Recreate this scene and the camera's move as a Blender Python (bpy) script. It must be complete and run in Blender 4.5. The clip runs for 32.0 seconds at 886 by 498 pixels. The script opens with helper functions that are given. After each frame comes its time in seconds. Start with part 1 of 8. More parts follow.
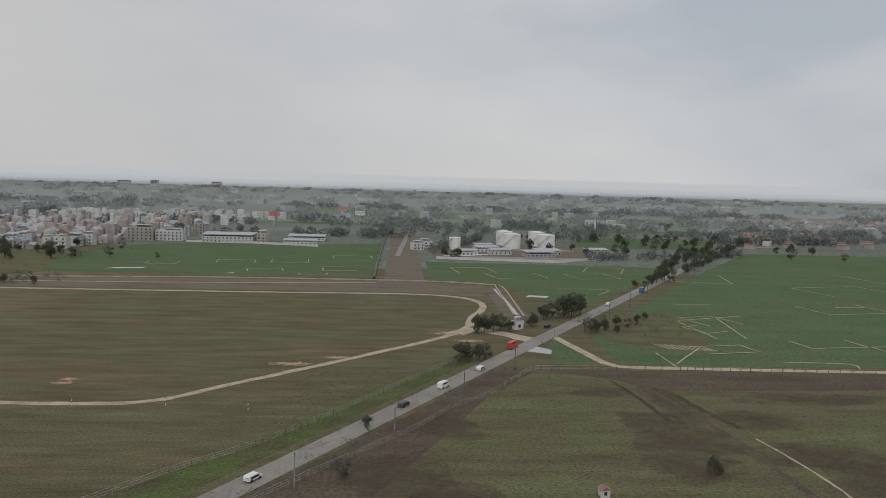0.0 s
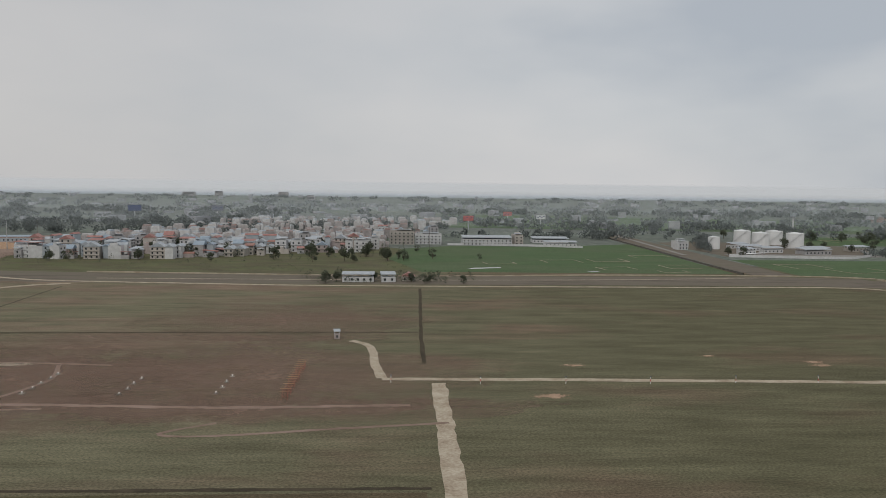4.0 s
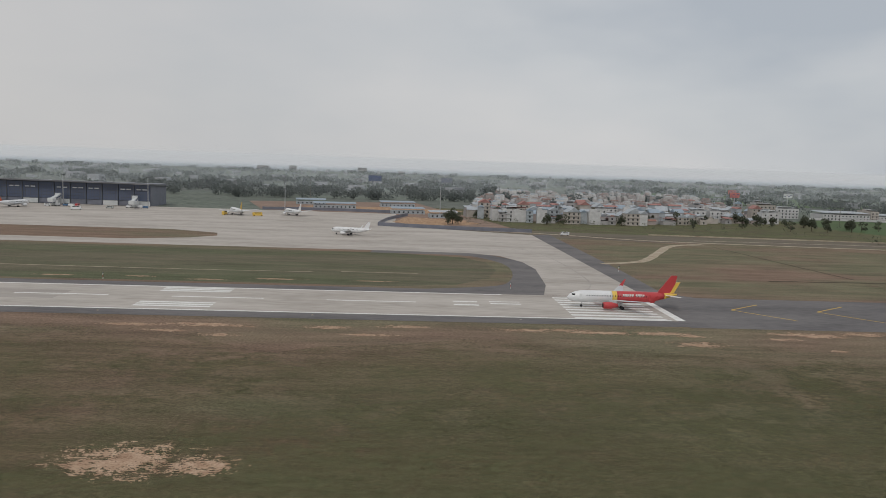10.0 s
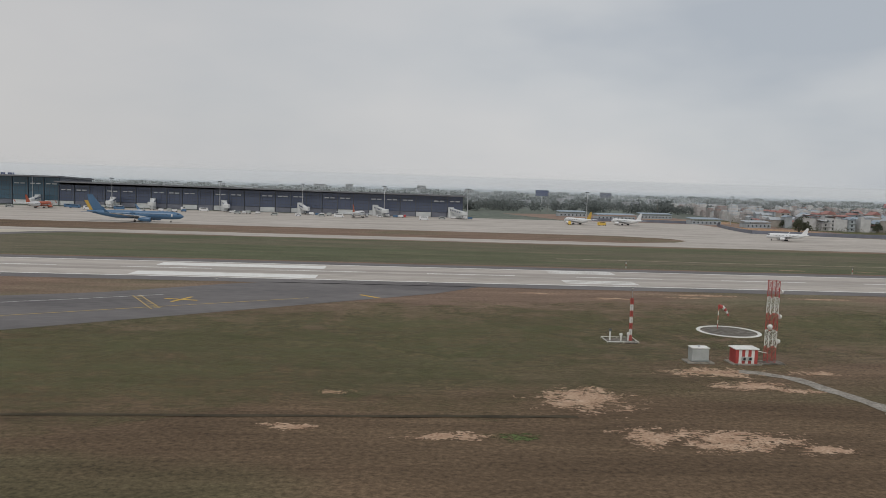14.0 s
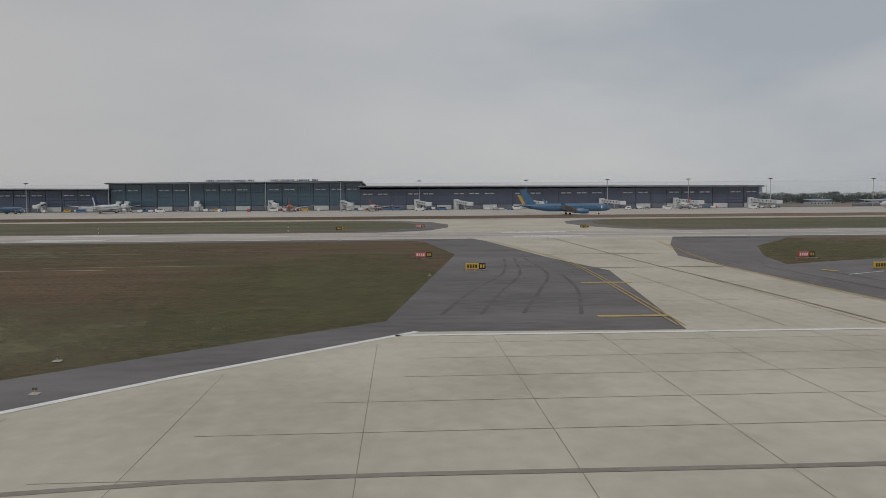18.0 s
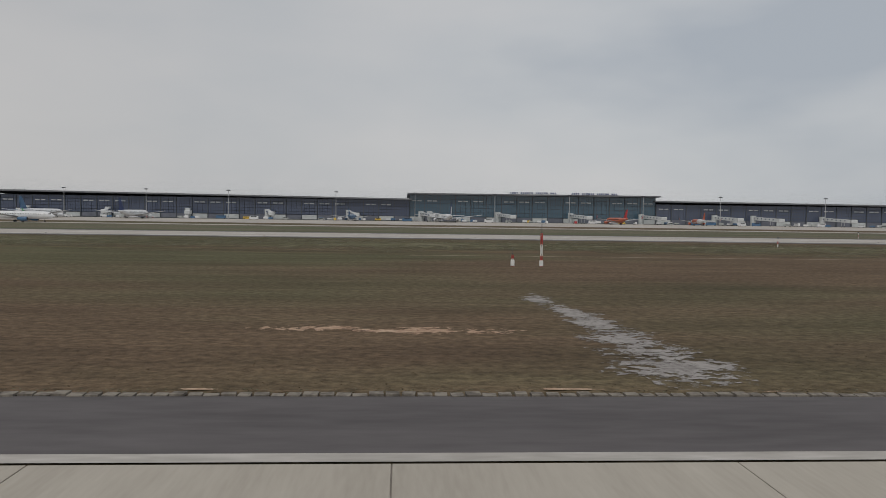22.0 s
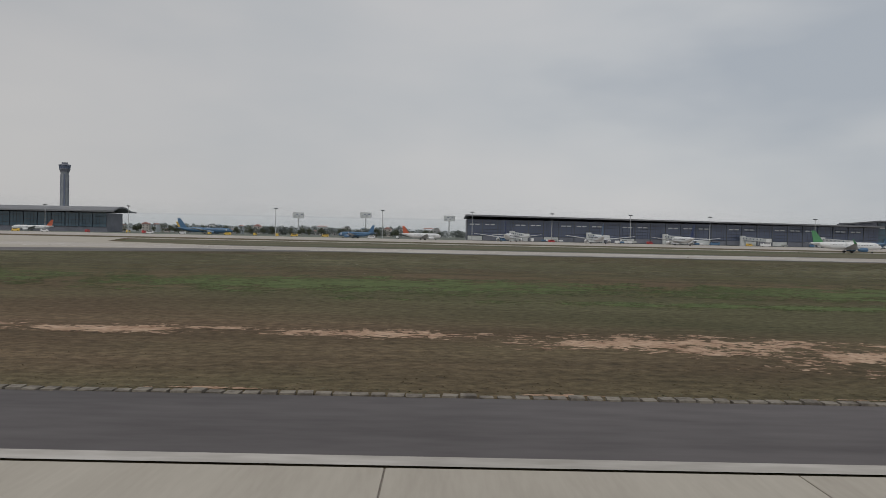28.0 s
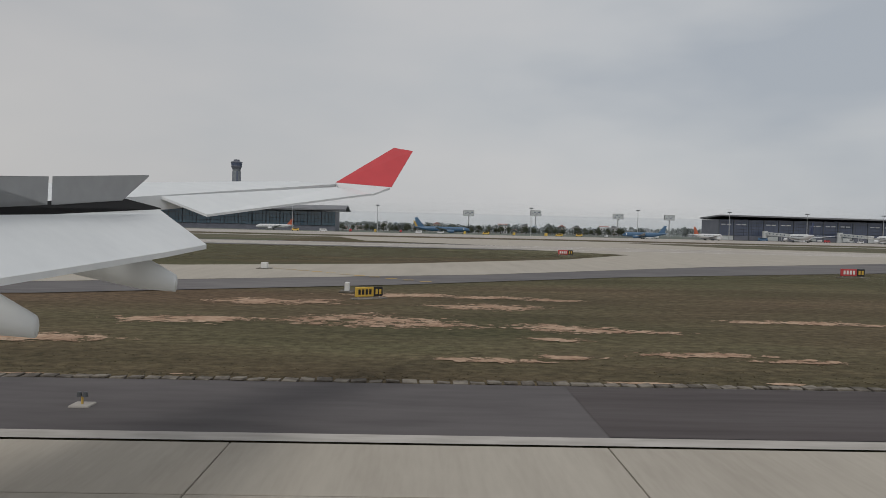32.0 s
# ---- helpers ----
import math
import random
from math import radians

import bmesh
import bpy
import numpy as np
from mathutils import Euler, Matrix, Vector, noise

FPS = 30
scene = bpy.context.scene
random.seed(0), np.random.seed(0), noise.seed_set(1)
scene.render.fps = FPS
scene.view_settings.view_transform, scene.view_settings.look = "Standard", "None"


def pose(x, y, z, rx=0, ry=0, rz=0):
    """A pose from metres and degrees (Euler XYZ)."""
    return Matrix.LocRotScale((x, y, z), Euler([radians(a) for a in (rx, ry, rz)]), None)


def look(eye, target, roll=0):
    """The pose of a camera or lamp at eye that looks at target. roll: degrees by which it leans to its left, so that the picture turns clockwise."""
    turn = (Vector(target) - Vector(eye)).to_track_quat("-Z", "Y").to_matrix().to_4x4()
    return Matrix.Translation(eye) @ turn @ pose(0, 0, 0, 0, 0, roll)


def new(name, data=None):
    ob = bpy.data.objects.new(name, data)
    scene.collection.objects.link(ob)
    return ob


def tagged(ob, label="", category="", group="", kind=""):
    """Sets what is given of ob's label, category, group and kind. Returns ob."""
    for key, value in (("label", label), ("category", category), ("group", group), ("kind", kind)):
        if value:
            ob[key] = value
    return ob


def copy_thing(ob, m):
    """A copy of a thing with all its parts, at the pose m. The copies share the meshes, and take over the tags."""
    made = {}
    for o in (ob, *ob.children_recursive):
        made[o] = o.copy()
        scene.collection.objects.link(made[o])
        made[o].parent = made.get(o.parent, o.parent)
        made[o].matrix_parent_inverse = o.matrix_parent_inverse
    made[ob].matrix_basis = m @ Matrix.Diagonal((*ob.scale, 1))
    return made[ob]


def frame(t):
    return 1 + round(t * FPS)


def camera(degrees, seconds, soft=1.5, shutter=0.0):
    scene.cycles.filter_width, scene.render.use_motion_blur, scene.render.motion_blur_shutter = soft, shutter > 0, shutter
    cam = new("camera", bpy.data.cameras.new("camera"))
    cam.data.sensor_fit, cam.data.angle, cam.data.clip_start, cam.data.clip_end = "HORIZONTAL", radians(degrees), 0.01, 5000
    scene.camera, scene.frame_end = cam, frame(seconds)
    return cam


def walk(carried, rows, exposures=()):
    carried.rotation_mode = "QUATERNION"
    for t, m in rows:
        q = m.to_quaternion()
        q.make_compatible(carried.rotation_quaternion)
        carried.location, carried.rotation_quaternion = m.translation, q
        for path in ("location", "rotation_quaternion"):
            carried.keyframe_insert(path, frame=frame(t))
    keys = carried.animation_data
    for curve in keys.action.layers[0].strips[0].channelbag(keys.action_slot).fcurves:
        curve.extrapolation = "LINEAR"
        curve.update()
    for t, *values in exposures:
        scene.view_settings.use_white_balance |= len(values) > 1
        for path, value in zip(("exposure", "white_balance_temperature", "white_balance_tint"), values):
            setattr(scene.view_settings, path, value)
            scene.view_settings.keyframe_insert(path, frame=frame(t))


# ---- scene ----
cam = camera(60.67, 32.0, soft=0.85)

# Everything below is laid out in metres of the airfield plan; SCALE brings plan and path to model size at the end.
SCALE = 0.55

# seconds, x, y, z, yaw, pitch, roll of the window seat
PATH = [
    (0.0, 56.79, 1.17, 72.76, -3.71, -5.33, 1.64),
    (0.5, 24.46, 1.56, 71.35, -3.72, -5.03, 1.49),
    (1.0, -7.87, 1.97, 69.95, -3.69, -4.58, 1.20),
    (1.5, -40.16, 2.33, 68.56, -3.55, -4.22, 1.07),
    (2.0, -72.43, 2.62, 67.16, -3.39, -4.09, 1.09),
    (2.5, -104.70, 2.85, 65.75, -3.24, -4.18, 0.88),
    (3.0, -136.99, 3.02, 64.32, -3.12, -4.34, 0.75),
    (3.5, -169.30, 3.12, 62.88, -3.05, -4.57, 0.62),
    (4.0, -201.63, 3.17, 61.45, -2.81, -4.72, 0.71),
    (4.5, -233.98, 3.18, 60.03, -2.85, -5.13, 0.81),
    (5.0, -266.36, 3.17, 58.62, -3.03, -5.60, 0.92),
    (5.5, -298.78, 3.18, 57.22, -3.21, -5.95, 1.05),
    (6.0, -331.25, 3.20, 55.83, -3.24, -6.02, 1.16),
    (6.5, -363.78, 3.23, 54.43, -3.38, -5.89, 1.15),
    (7.0, -396.41, 3.24, 53.02, -3.44, -5.85, 0.85),
    (7.5, -429.17, 3.22, 51.58, -3.40, -6.11, 1.01),
    (8.0, -462.06, 3.18, 50.10, -3.43, -6.46, 1.42),
    (8.5, -495.14, 3.17, 48.57, -3.45, -6.57, 1.57),
    (9.0, -528.39, 3.22, 46.95, -3.44, -6.35, 1.74),
    (9.5, -561.83, 3.32, 45.22, -3.35, -6.15, 1.90),
    (10.0, -595.45, 3.42, 43.40, -3.24, -6.19, 1.96),
    (10.5, -629.25, 3.52, 41.52, -3.03, -6.32, 1.79),
    (11.0, -663.18, 3.56, 39.62, -2.86, -6.44, 1.64),
    (11.5, -697.18, 3.49, 37.73, -2.80, -6.29, 1.56),
    (12.0, -731.22, 3.22, 35.86, -2.79, -6.11, 1.48),
    (12.5, -765.25, 2.80, 34.01, -2.88, -5.74, 1.29),
    (13.0, -799.26, 2.28, 32.17, -3.00, -5.34, 1.27),
    (13.5, -833.29, 1.81, 30.26, -2.99, -4.99, 1.46),
    (14.0, -867.37, 1.46, 28.29, -3.02, -4.77, 1.74),
    (14.5, -901.51, 1.20, 26.29, -2.99, -4.56, 1.70),
    (15.0, -935.72, 0.99, 24.29, -3.08, -4.48, 1.37),
    (15.5, -969.99, 0.83, 22.28, -3.09, -4.42, 0.95),
    (16.0, -1004.32, 0.72, 20.29, -3.07, -4.39, 0.55),
    (16.5, -1038.72, 0.65, 18.31, -3.05, -4.41, 0.24),
    (17.0, -1073.19, 0.64, 16.37, -3.09, -4.48, 0.11),
    (17.5, -1107.73, 0.66, 14.46, -3.09, -4.31, -0.17),
    (18.0, -1142.35, 0.73, 12.60, -3.13, -4.02, -0.39),
    (18.5, -1177.04, 0.85, 11.06, -3.06, -3.78, -0.78),
    (19.0, -1211.80, 1.04, 9.85, -2.96, -3.63, -0.92),
    (19.5, -1246.67, 1.32, 9.11, -2.89, -3.50, -0.82),
    (20.0, -1281.62, 1.62, 8.69, -2.84, -3.40, -0.38),
    (20.5, -1316.63, 1.82, 8.45, -2.86, -3.16, 0.05),
    (21.0, -1351.65, 1.87, 8.22, -2.95, -2.94, 0.57),
    (21.5, -1386.63, 1.73, 7.83, -3.07, -2.70, 0.91),
    (22.0, -1421.54, 1.38, 7.12, -3.26, -2.65, 0.81),
    (22.5, -1456.36, 0.99, 6.40, -3.49, -2.90, 0.68),
    (23.0, -1491.09, 0.67, 5.97, -3.70, -3.20, 0.66),
    (23.5, -1525.73, 0.52, 6.15, -3.95, -3.32, 0.91),
    (24.0, -1560.27, 0.53, 6.42, -4.14, -2.97, 1.25),
    (24.5, -1594.72, 0.67, 6.28, -4.25, -2.64, 1.41),
    (25.0, -1629.07, 0.99, 6.10, -4.16, -2.39, 1.48),
    (25.5, -1663.12, 1.47, 5.90, -3.90, -2.20, 1.47),
    (26.0, -1696.87, 2.05, 5.71, -3.49, -2.07, 1.42),
    (26.5, -1730.42, 2.72, 5.55, -2.94, -1.98, 1.30),
    (27.0, -1763.89, 3.44, 5.61, -2.07, -1.52, 1.04),
    (27.5, -1797.29, 4.02, 5.67, -1.06, -1.13, 0.86),
    (28.0, -1830.51, 4.35, 5.73, -0.32, -1.17, 1.20),
    (28.5, -1863.51, 4.36, 5.55, -0.03, -1.58, 1.44),
    (29.0, -1896.18, 4.18, 5.62, -0.01, -1.85, 1.35),
    (29.5, -1928.56, 3.85, 5.66, 0.05, -1.82, 1.57),
    (30.0, -1960.67, 3.53, 5.74, 0.02, -1.55, 1.76),
    (30.5, -1992.56, 3.24, 5.81, -0.28, -1.51, 1.93),
    (31.0, -2024.19, 2.97, 5.85, -0.69, -1.56, 1.82),
    (31.5, -2055.53, 2.75, 5.87, -1.14, -1.63, 1.47),
    (32.0, -2086.74, 2.60, 5.83, -1.49, -1.62, 1.30),
]


def seat(x, y, z, yaw, pitch, roll):
    a, b = radians(yaw), radians(pitch)
    way = Vector((-math.sin(a) * math.cos(b), math.cos(a) * math.cos(b), math.sin(b)))
    eye = Vector((x, y, z)) * SCALE
    return look(eye, eye + way, roll)


walk(cam, [(t, seat(*p)) for t, *p in PATH], exposures=[(0.0, 0.14), (14.0, 0.14), (17.0, 0.24), (17.5, 0.08), (18.0, -0.13), (19.0, -0.06), (21.0, 0.0), (32.0, 0.0)])

# ---- light ----
world = bpy.data.worlds.new("overcast_sky")
scene.world = world
world.use_nodes = True
wn, wl = world.node_tree.nodes, world.node_tree.links
wn.clear()
w_out = wn.new("ShaderNodeOutputWorld")
w_bg = wn.new("ShaderNodeBackground")
w_sky = wn.new("ShaderNodeTexSky")
w_sky.sky_type, w_sky.sun_disc = "NISHITA", False
w_sky.sun_elevation, w_sky.sun_rotation = radians(52), radians(200)
w_sky.air_density, w_sky.dust_density = 1.0, 3.0
w_co = wn.new("ShaderNodeTexCoord")
w_map = wn.new("ShaderNodeMapping")
w_map.inputs["Scale"].default_value = (1.0, 1.0, 2.6)
w_map.inputs["Location"].default_value = (0.35, 0.1, 0.4)
w_noise = wn.new("ShaderNodeTexNoise")
w_noise.inputs["Scale"].default_value, w_noise.inputs["Detail"].default_value = 1.7, 5.0
w_noise.inputs["Roughness"].default_value = 0.45
w_ramp = wn.new("ShaderNodeValToRGB")
for n, (p, c) in enumerate([(0.30, (4.35, 4.7, 5.15)), (0.43, (5.6, 5.78, 5.98)), (0.56, (6.3, 6.3, 6.36)), (0.72, (6.85, 6.75, 6.7))]):
    e = w_ramp.color_ramp.elements[n] if n < 2 else w_ramp.color_ramp.elements.new(p)
    e.position, e.color = p, (*c, 1)
w_mix = wn.new("ShaderNodeMix")
w_mix.data_type = "RGBA"
w_mix.inputs[0].default_value = 0.93
wl.new(w_co.outputs["Generated"], w_map.inputs["Vector"])
wl.new(w_map.outputs["Vector"], w_noise.inputs["Vector"])
wl.new(w_noise.outputs["Fac"], w_ramp.inputs["Fac"])
wl.new(w_sky.outputs["Color"], w_mix.inputs[6])
wl.new(w_ramp.outputs["Color"], w_mix.inputs[7])
w_sep = wn.new("ShaderNodeSeparateXYZ")
w_rng = wn.new("ShaderNodeMapRange")
w_rng.inputs["From Min"].default_value, w_rng.inputs["From Max"].default_value = -0.55, 0.25
w_rng.inputs["To Min"].default_value, w_rng.inputs["To Max"].default_value = 0.82, 0.98
w_mul = wn.new("ShaderNodeVectorMath")
w_mul.operation = "SCALE"
wl.new(w_co.outputs["Generated"], w_sep.inputs[0])
wl.new(w_sep.outputs["X"], w_rng.inputs["Value"])
wl.new(w_mix.outputs[2], w_mul.inputs[0])
wl.new(w_rng.outputs[0], w_mul.inputs["Scale"])
wl.new(w_mul.outputs[0], w_bg.inputs["Color"])
w_bg.inputs["Strength"].default_value = 0.092
wl.new(w_bg.outputs["Background"], w_out.inputs["Surface"])

sun = new("sun", bpy.data.lights.new("sun", "SUN"))
sun.data.energy, sun.data.angle, sun.data.color = 0.9, radians(18), (1.0, 0.96, 0.9)
sun.matrix_world = look((0, 0, 100), (30, 75, 0))

# ---- materials ----


def rgba(c):
    return (c[0], c[1], c[2], 1.0)


def surface(name, tones, big=8.0, small=0.6, stretch=(1, 1, 1), rough=0.8, metal=0.0, bump=0.0, fine=0.35, spread=0.28, per_object=0.0, spec=0.4, island=0.0):
    """A procedural surface: tones mixed by a broad and a fine noise, in plan metres."""
    m = bpy.data.materials.new(name)
    m.use_nodes = True
    nt = m.node_tree
    n, l = nt.nodes, nt.links
    b = n["Principled BSDF"]
    b.inputs["Roughness"].default_value, b.inputs["Metallic"].default_value = rough, metal
    b.inputs["Specular IOR Level"].default_value = spec
    geo = n.new("ShaderNodeNewGeometry")
    mp = n.new("ShaderNodeVectorMath")
    mp.operation = "MULTIPLY"
    mp.inputs[1].default_value = tuple(s / SCALE for s in stretch)
    l.new(geo.outputs["Position"], mp.inputs[0])
    n1, n2 = n.new("ShaderNodeTexNoise"), n.new("ShaderNodeTexNoise")
    n1.inputs["Scale"].default_value, n1.inputs["Detail"].default_value = 1.0 / big, 6.0
    n2.inputs["Scale"].default_value, n2.inputs["Detail"].default_value = 1.0 / small, 4.0
    l.new(mp.outputs[0], n1.inputs["Vector"])
    l.new(mp.outputs[0], n2.inputs["Vector"])
    mx = n.new("ShaderNodeMath")
    mx.operation = "MULTIPLY_ADD"
    mx.inputs[1].default_value = fine
    l.new(n2.outputs["Fac"], mx.inputs[0])
    sc = n.new("ShaderNodeMath")
    sc.operation = "MULTIPLY_ADD"
    sc.inputs[1].default_value = 1.0 - fine
    sc.inputs[2].default_value = 0.0
    l.new(n1.outputs["Fac"], sc.inputs[0])
    l.new(sc.outputs[0], mx.inputs[2])
    src = mx.outputs[0]
    if per_object or island:
        oi = n.new("ShaderNodeObjectInfo")
        lot = geo.outputs["Random Per Island"] if island else oi.outputs["Random"]
        per_object = island or per_object
        ad = n.new("ShaderNodeMath")
        ad.operation = "MULTIPLY_ADD"
        ad.inputs[1].default_value = per_object
        l.new(lot, ad.inputs[0])
        sb = n.new("ShaderNodeMath")
        sb.operation = "SUBTRACT"
        sb.inputs[1].default_value = per_object / 2
        l.new(src, sb.inputs[0])
        l.new(sb.outputs[0], ad.inputs[2])
        src = ad.outputs[0]
    r = n.new("ShaderNodeValToRGB")
    k = len(tones)
    for i, c in enumerate(tones):
        e = r.color_ramp.elements[i] if i < 2 else r.color_ramp.elements.new(1.0)
        e.position = 0.5 - spread / 2 + (spread * i / (k - 1) if k > 1 else 0)
        e.color = rgba(c)
    if k == 1:
        r.color_ramp.elements[1].color = rgba([v * 0.86 for v in tones[0]])
        r.color_ramp.elements[0].position, r.color_ramp.elements[1].position = 0.4, 0.75
    l.new(src, r.inputs["Fac"])
    l.new(r.outputs["Color"], b.inputs["Base Color"])
    if bump:
        bp = n.new("ShaderNodeBump")
        bp.inputs["Strength"].default_value, bp.inputs["Distance"].default_value = bump, 0.06
        l.new(n2.outputs["Fac"], bp.inputs["Height"])
        l.new(bp.outputs["Normal"], b.inputs["Normal"])
    return m


def glass(name, tint, rough=0.06, spec=0.35):
    m = bpy.data.materials.new(name)
    m.use_nodes = True
    b = m.node_tree.nodes["Principled BSDF"]
    b.inputs["Base Color"].default_value = rgba(tint)
    b.inputs["Roughness"].default_value, b.inputs["Metallic"].default_value = rough, 0.0
    b.inputs["Specular IOR Level"].default_value = spec
    return m


def patch_ground(name, zones, big, small, stretch, mow=0.0, cut=(0.47, 0.56), bump=0.5, drift=0.0, dry=None):
    """Rough grassland: two mixed palettes chosen by a very broad noise, with mown streaks along x."""
    m = bpy.data.materials.new(name)
    m.use_nodes = True
    n, l = m.node_tree.nodes, m.node_tree.links
    b = n["Principled BSDF"]
    b.inputs["Roughness"].default_value, b.inputs["Specular IOR Level"].default_value = 0.95, 0.1
    geo = n.new("ShaderNodeNewGeometry")

    def field(scale, st, detail, rough=0.55):
        v = n.new("ShaderNodeVectorMath")
        v.operation = "MULTIPLY"
        v.inputs[1].default_value = tuple(s / SCALE / scale for s in st)
        t = n.new("ShaderNodeTexNoise")
        t.inputs["Scale"].default_value, t.inputs["Detail"].default_value, t.inputs["Roughness"].default_value = 1.0, detail, rough
        l.new(geo.outputs["Position"], v.inputs[0])
        l.new(v.outputs[0], t.inputs["Vector"])
        return t.outputs["Fac"]

    def ramp(fac, stops):
        r = n.new("ShaderNodeValToRGB")
        for i, (p, c) in enumerate(stops):
            e = r.color_ramp.elements[i] if i < 2 else r.color_ramp.elements.new(p)
            e.position, e.color = p, rgba(c)
        l.new(fac, r.inputs["Fac"])
        return r.outputs["Color"]

    def mix(fac, a, c, mode="MIX"):
        x = n.new("ShaderNodeMix")
        x.data_type, x.blend_type = "RGBA", mode
        if isinstance(fac, float):
            x.inputs[0].default_value = fac
        else:
            l.new(fac, x.inputs[0])
        l.new(a, x.inputs[6])
        l.new(c, x.inputs[7])
        return x.outputs[2]

    broad = field(big, stretch, 5.0)
    if drift:
        sp = n.new("ShaderNodeSeparateXYZ")
        mr = n.new("ShaderNodeMapRange")
        mr.inputs["From Min"].default_value, mr.inputs["From Max"].default_value = -50 * SCALE, -800 * SCALE
        mr.inputs["To Min"].default_value, mr.inputs["To Max"].default_value = -2.2 * drift, 1.9 * drift
        back = n.new("ShaderNodeMapRange")
        back.inputs["From Min"].default_value, back.inputs["From Max"].default_value = -1330 * SCALE, -1480 * SCALE
        back.inputs["To Min"].default_value, back.inputs["To Max"].default_value = 0.0, -2.4 * drift
        both = n.new("ShaderNodeMath")
        ad = n.new("ShaderNodeMath")
        l.new(geo.outputs["Position"], sp.inputs[0])
        l.new(sp.outputs["X"], mr.inputs["Value"])
        l.new(sp.outputs["X"], back.inputs["Value"])
        l.new(mr.outputs[0], both.inputs[0])
        l.new(back.outputs[0], both.inputs[1])
        l.new(both.outputs[0], ad.inputs[0])
        l.new(broad, ad.inputs[1])
        broad = ad.outputs[0]
    mid = field(small * 9, (0.22, 1.0, 1.0), 8.0, 0.62)
    tuft = field(small * 0.7, (0.8, 1.0, 1.0), 5.0, 0.7)
    ca = ramp(mid, [(0.30, zones[0][0]), (0.70, zones[0][1])])
    cb = ramp(mid, [(0.30, zones[1][0]), (0.70, zones[1][1])])
    pick = ramp(broad, [(cut[0], (0, 0, 0)), (cut[1], (1, 1, 1))])
    col = mix(pick, ca, cb)
    col = mix(0.75, col, ramp(tuft, [(0.34, (0.46, 0.46, 0.46)), (0.66, (1.55, 1.53, 1.48))]), "MULTIPLY")
    if mow:
        for width, reach, share in ((9.0, 0.15, 0.3), (1.3, 0.08, 0.9)):
            streak = field(width, (reach, 1.0, 1.0), 4.0)
            col = mix(mow * share, col, ramp(streak, [(0.36, (0.6, 0.62, 0.6)), (0.64, (1.34, 1.3, 1.26))]), "MULTIPLY")
    if dry:
        # drier turf past the ditch, also brightened and blued to paint in haze
        sx = n.new("ShaderNodeSeparateXYZ")
        l.new(geo.outputs["Position"], sx.inputs[0])
        edge = field(60.0, (0.3, 1.0, 1.0), 4.0)
        wob = n.new("ShaderNodeMath")
        wob.operation = "MULTIPLY_ADD"
        wob.inputs[1].default_value = 150 * SCALE
        l.new(edge, wob.inputs[0])
        l.new(sx.outputs["Y"], wob.inputs[2])
        fy, fx = n.new("ShaderNodeMapRange"), n.new("ShaderNodeMapRange")
        fy.inputs["From Min"].default_value, fy.inputs["From Max"].default_value = 160 * SCALE, 270 * SCALE
        fx.inputs["From Min"].default_value, fx.inputs["From Max"].default_value = -1130 * SCALE, -980 * SCALE
        l.new(wob.outputs[0], fy.inputs["Value"])
        l.new(sx.outputs["X"], fx.inputs["Value"])
        both = n.new("ShaderNodeMath")
        both.operation = "MULTIPLY"
        fe, ends = n.new("ShaderNodeMapRange"), n.new("ShaderNodeMath")
        ends.operation = "MULTIPLY"
        fe.inputs["From Min"].default_value, fe.inputs["From Max"].default_value = -300 * SCALE, -80 * SCALE
        fe.inputs["To Min"].default_value, fe.inputs["To Max"].default_value = 1.0, 0.3
        l.new(sx.outputs["X"], fe.inputs["Value"])
        l.new(fx.outputs[0], ends.inputs[0])
        l.new(fe.outputs[0], ends.inputs[1])
        l.new(fy.outputs[0], both.inputs[0])
        l.new(ends.outputs[0], both.inputs[1])
        pale = mix(1.0, col, ramp(broad, [(0.3, dry), (0.7, dry)]), "MULTIPLY")
        col = mix(both.outputs[0], col, pale)
    l.new(col, b.inputs["Base Color"])
    bp = n.new("ShaderNodeBump")
    bp.inputs["Strength"].default_value, bp.inputs["Distance"].default_value = bump, 0.15
    l.new(tuft, bp.inputs["Height"])
    l.new(bp.outputs["Normal"], b.inputs["Normal"])
    return m


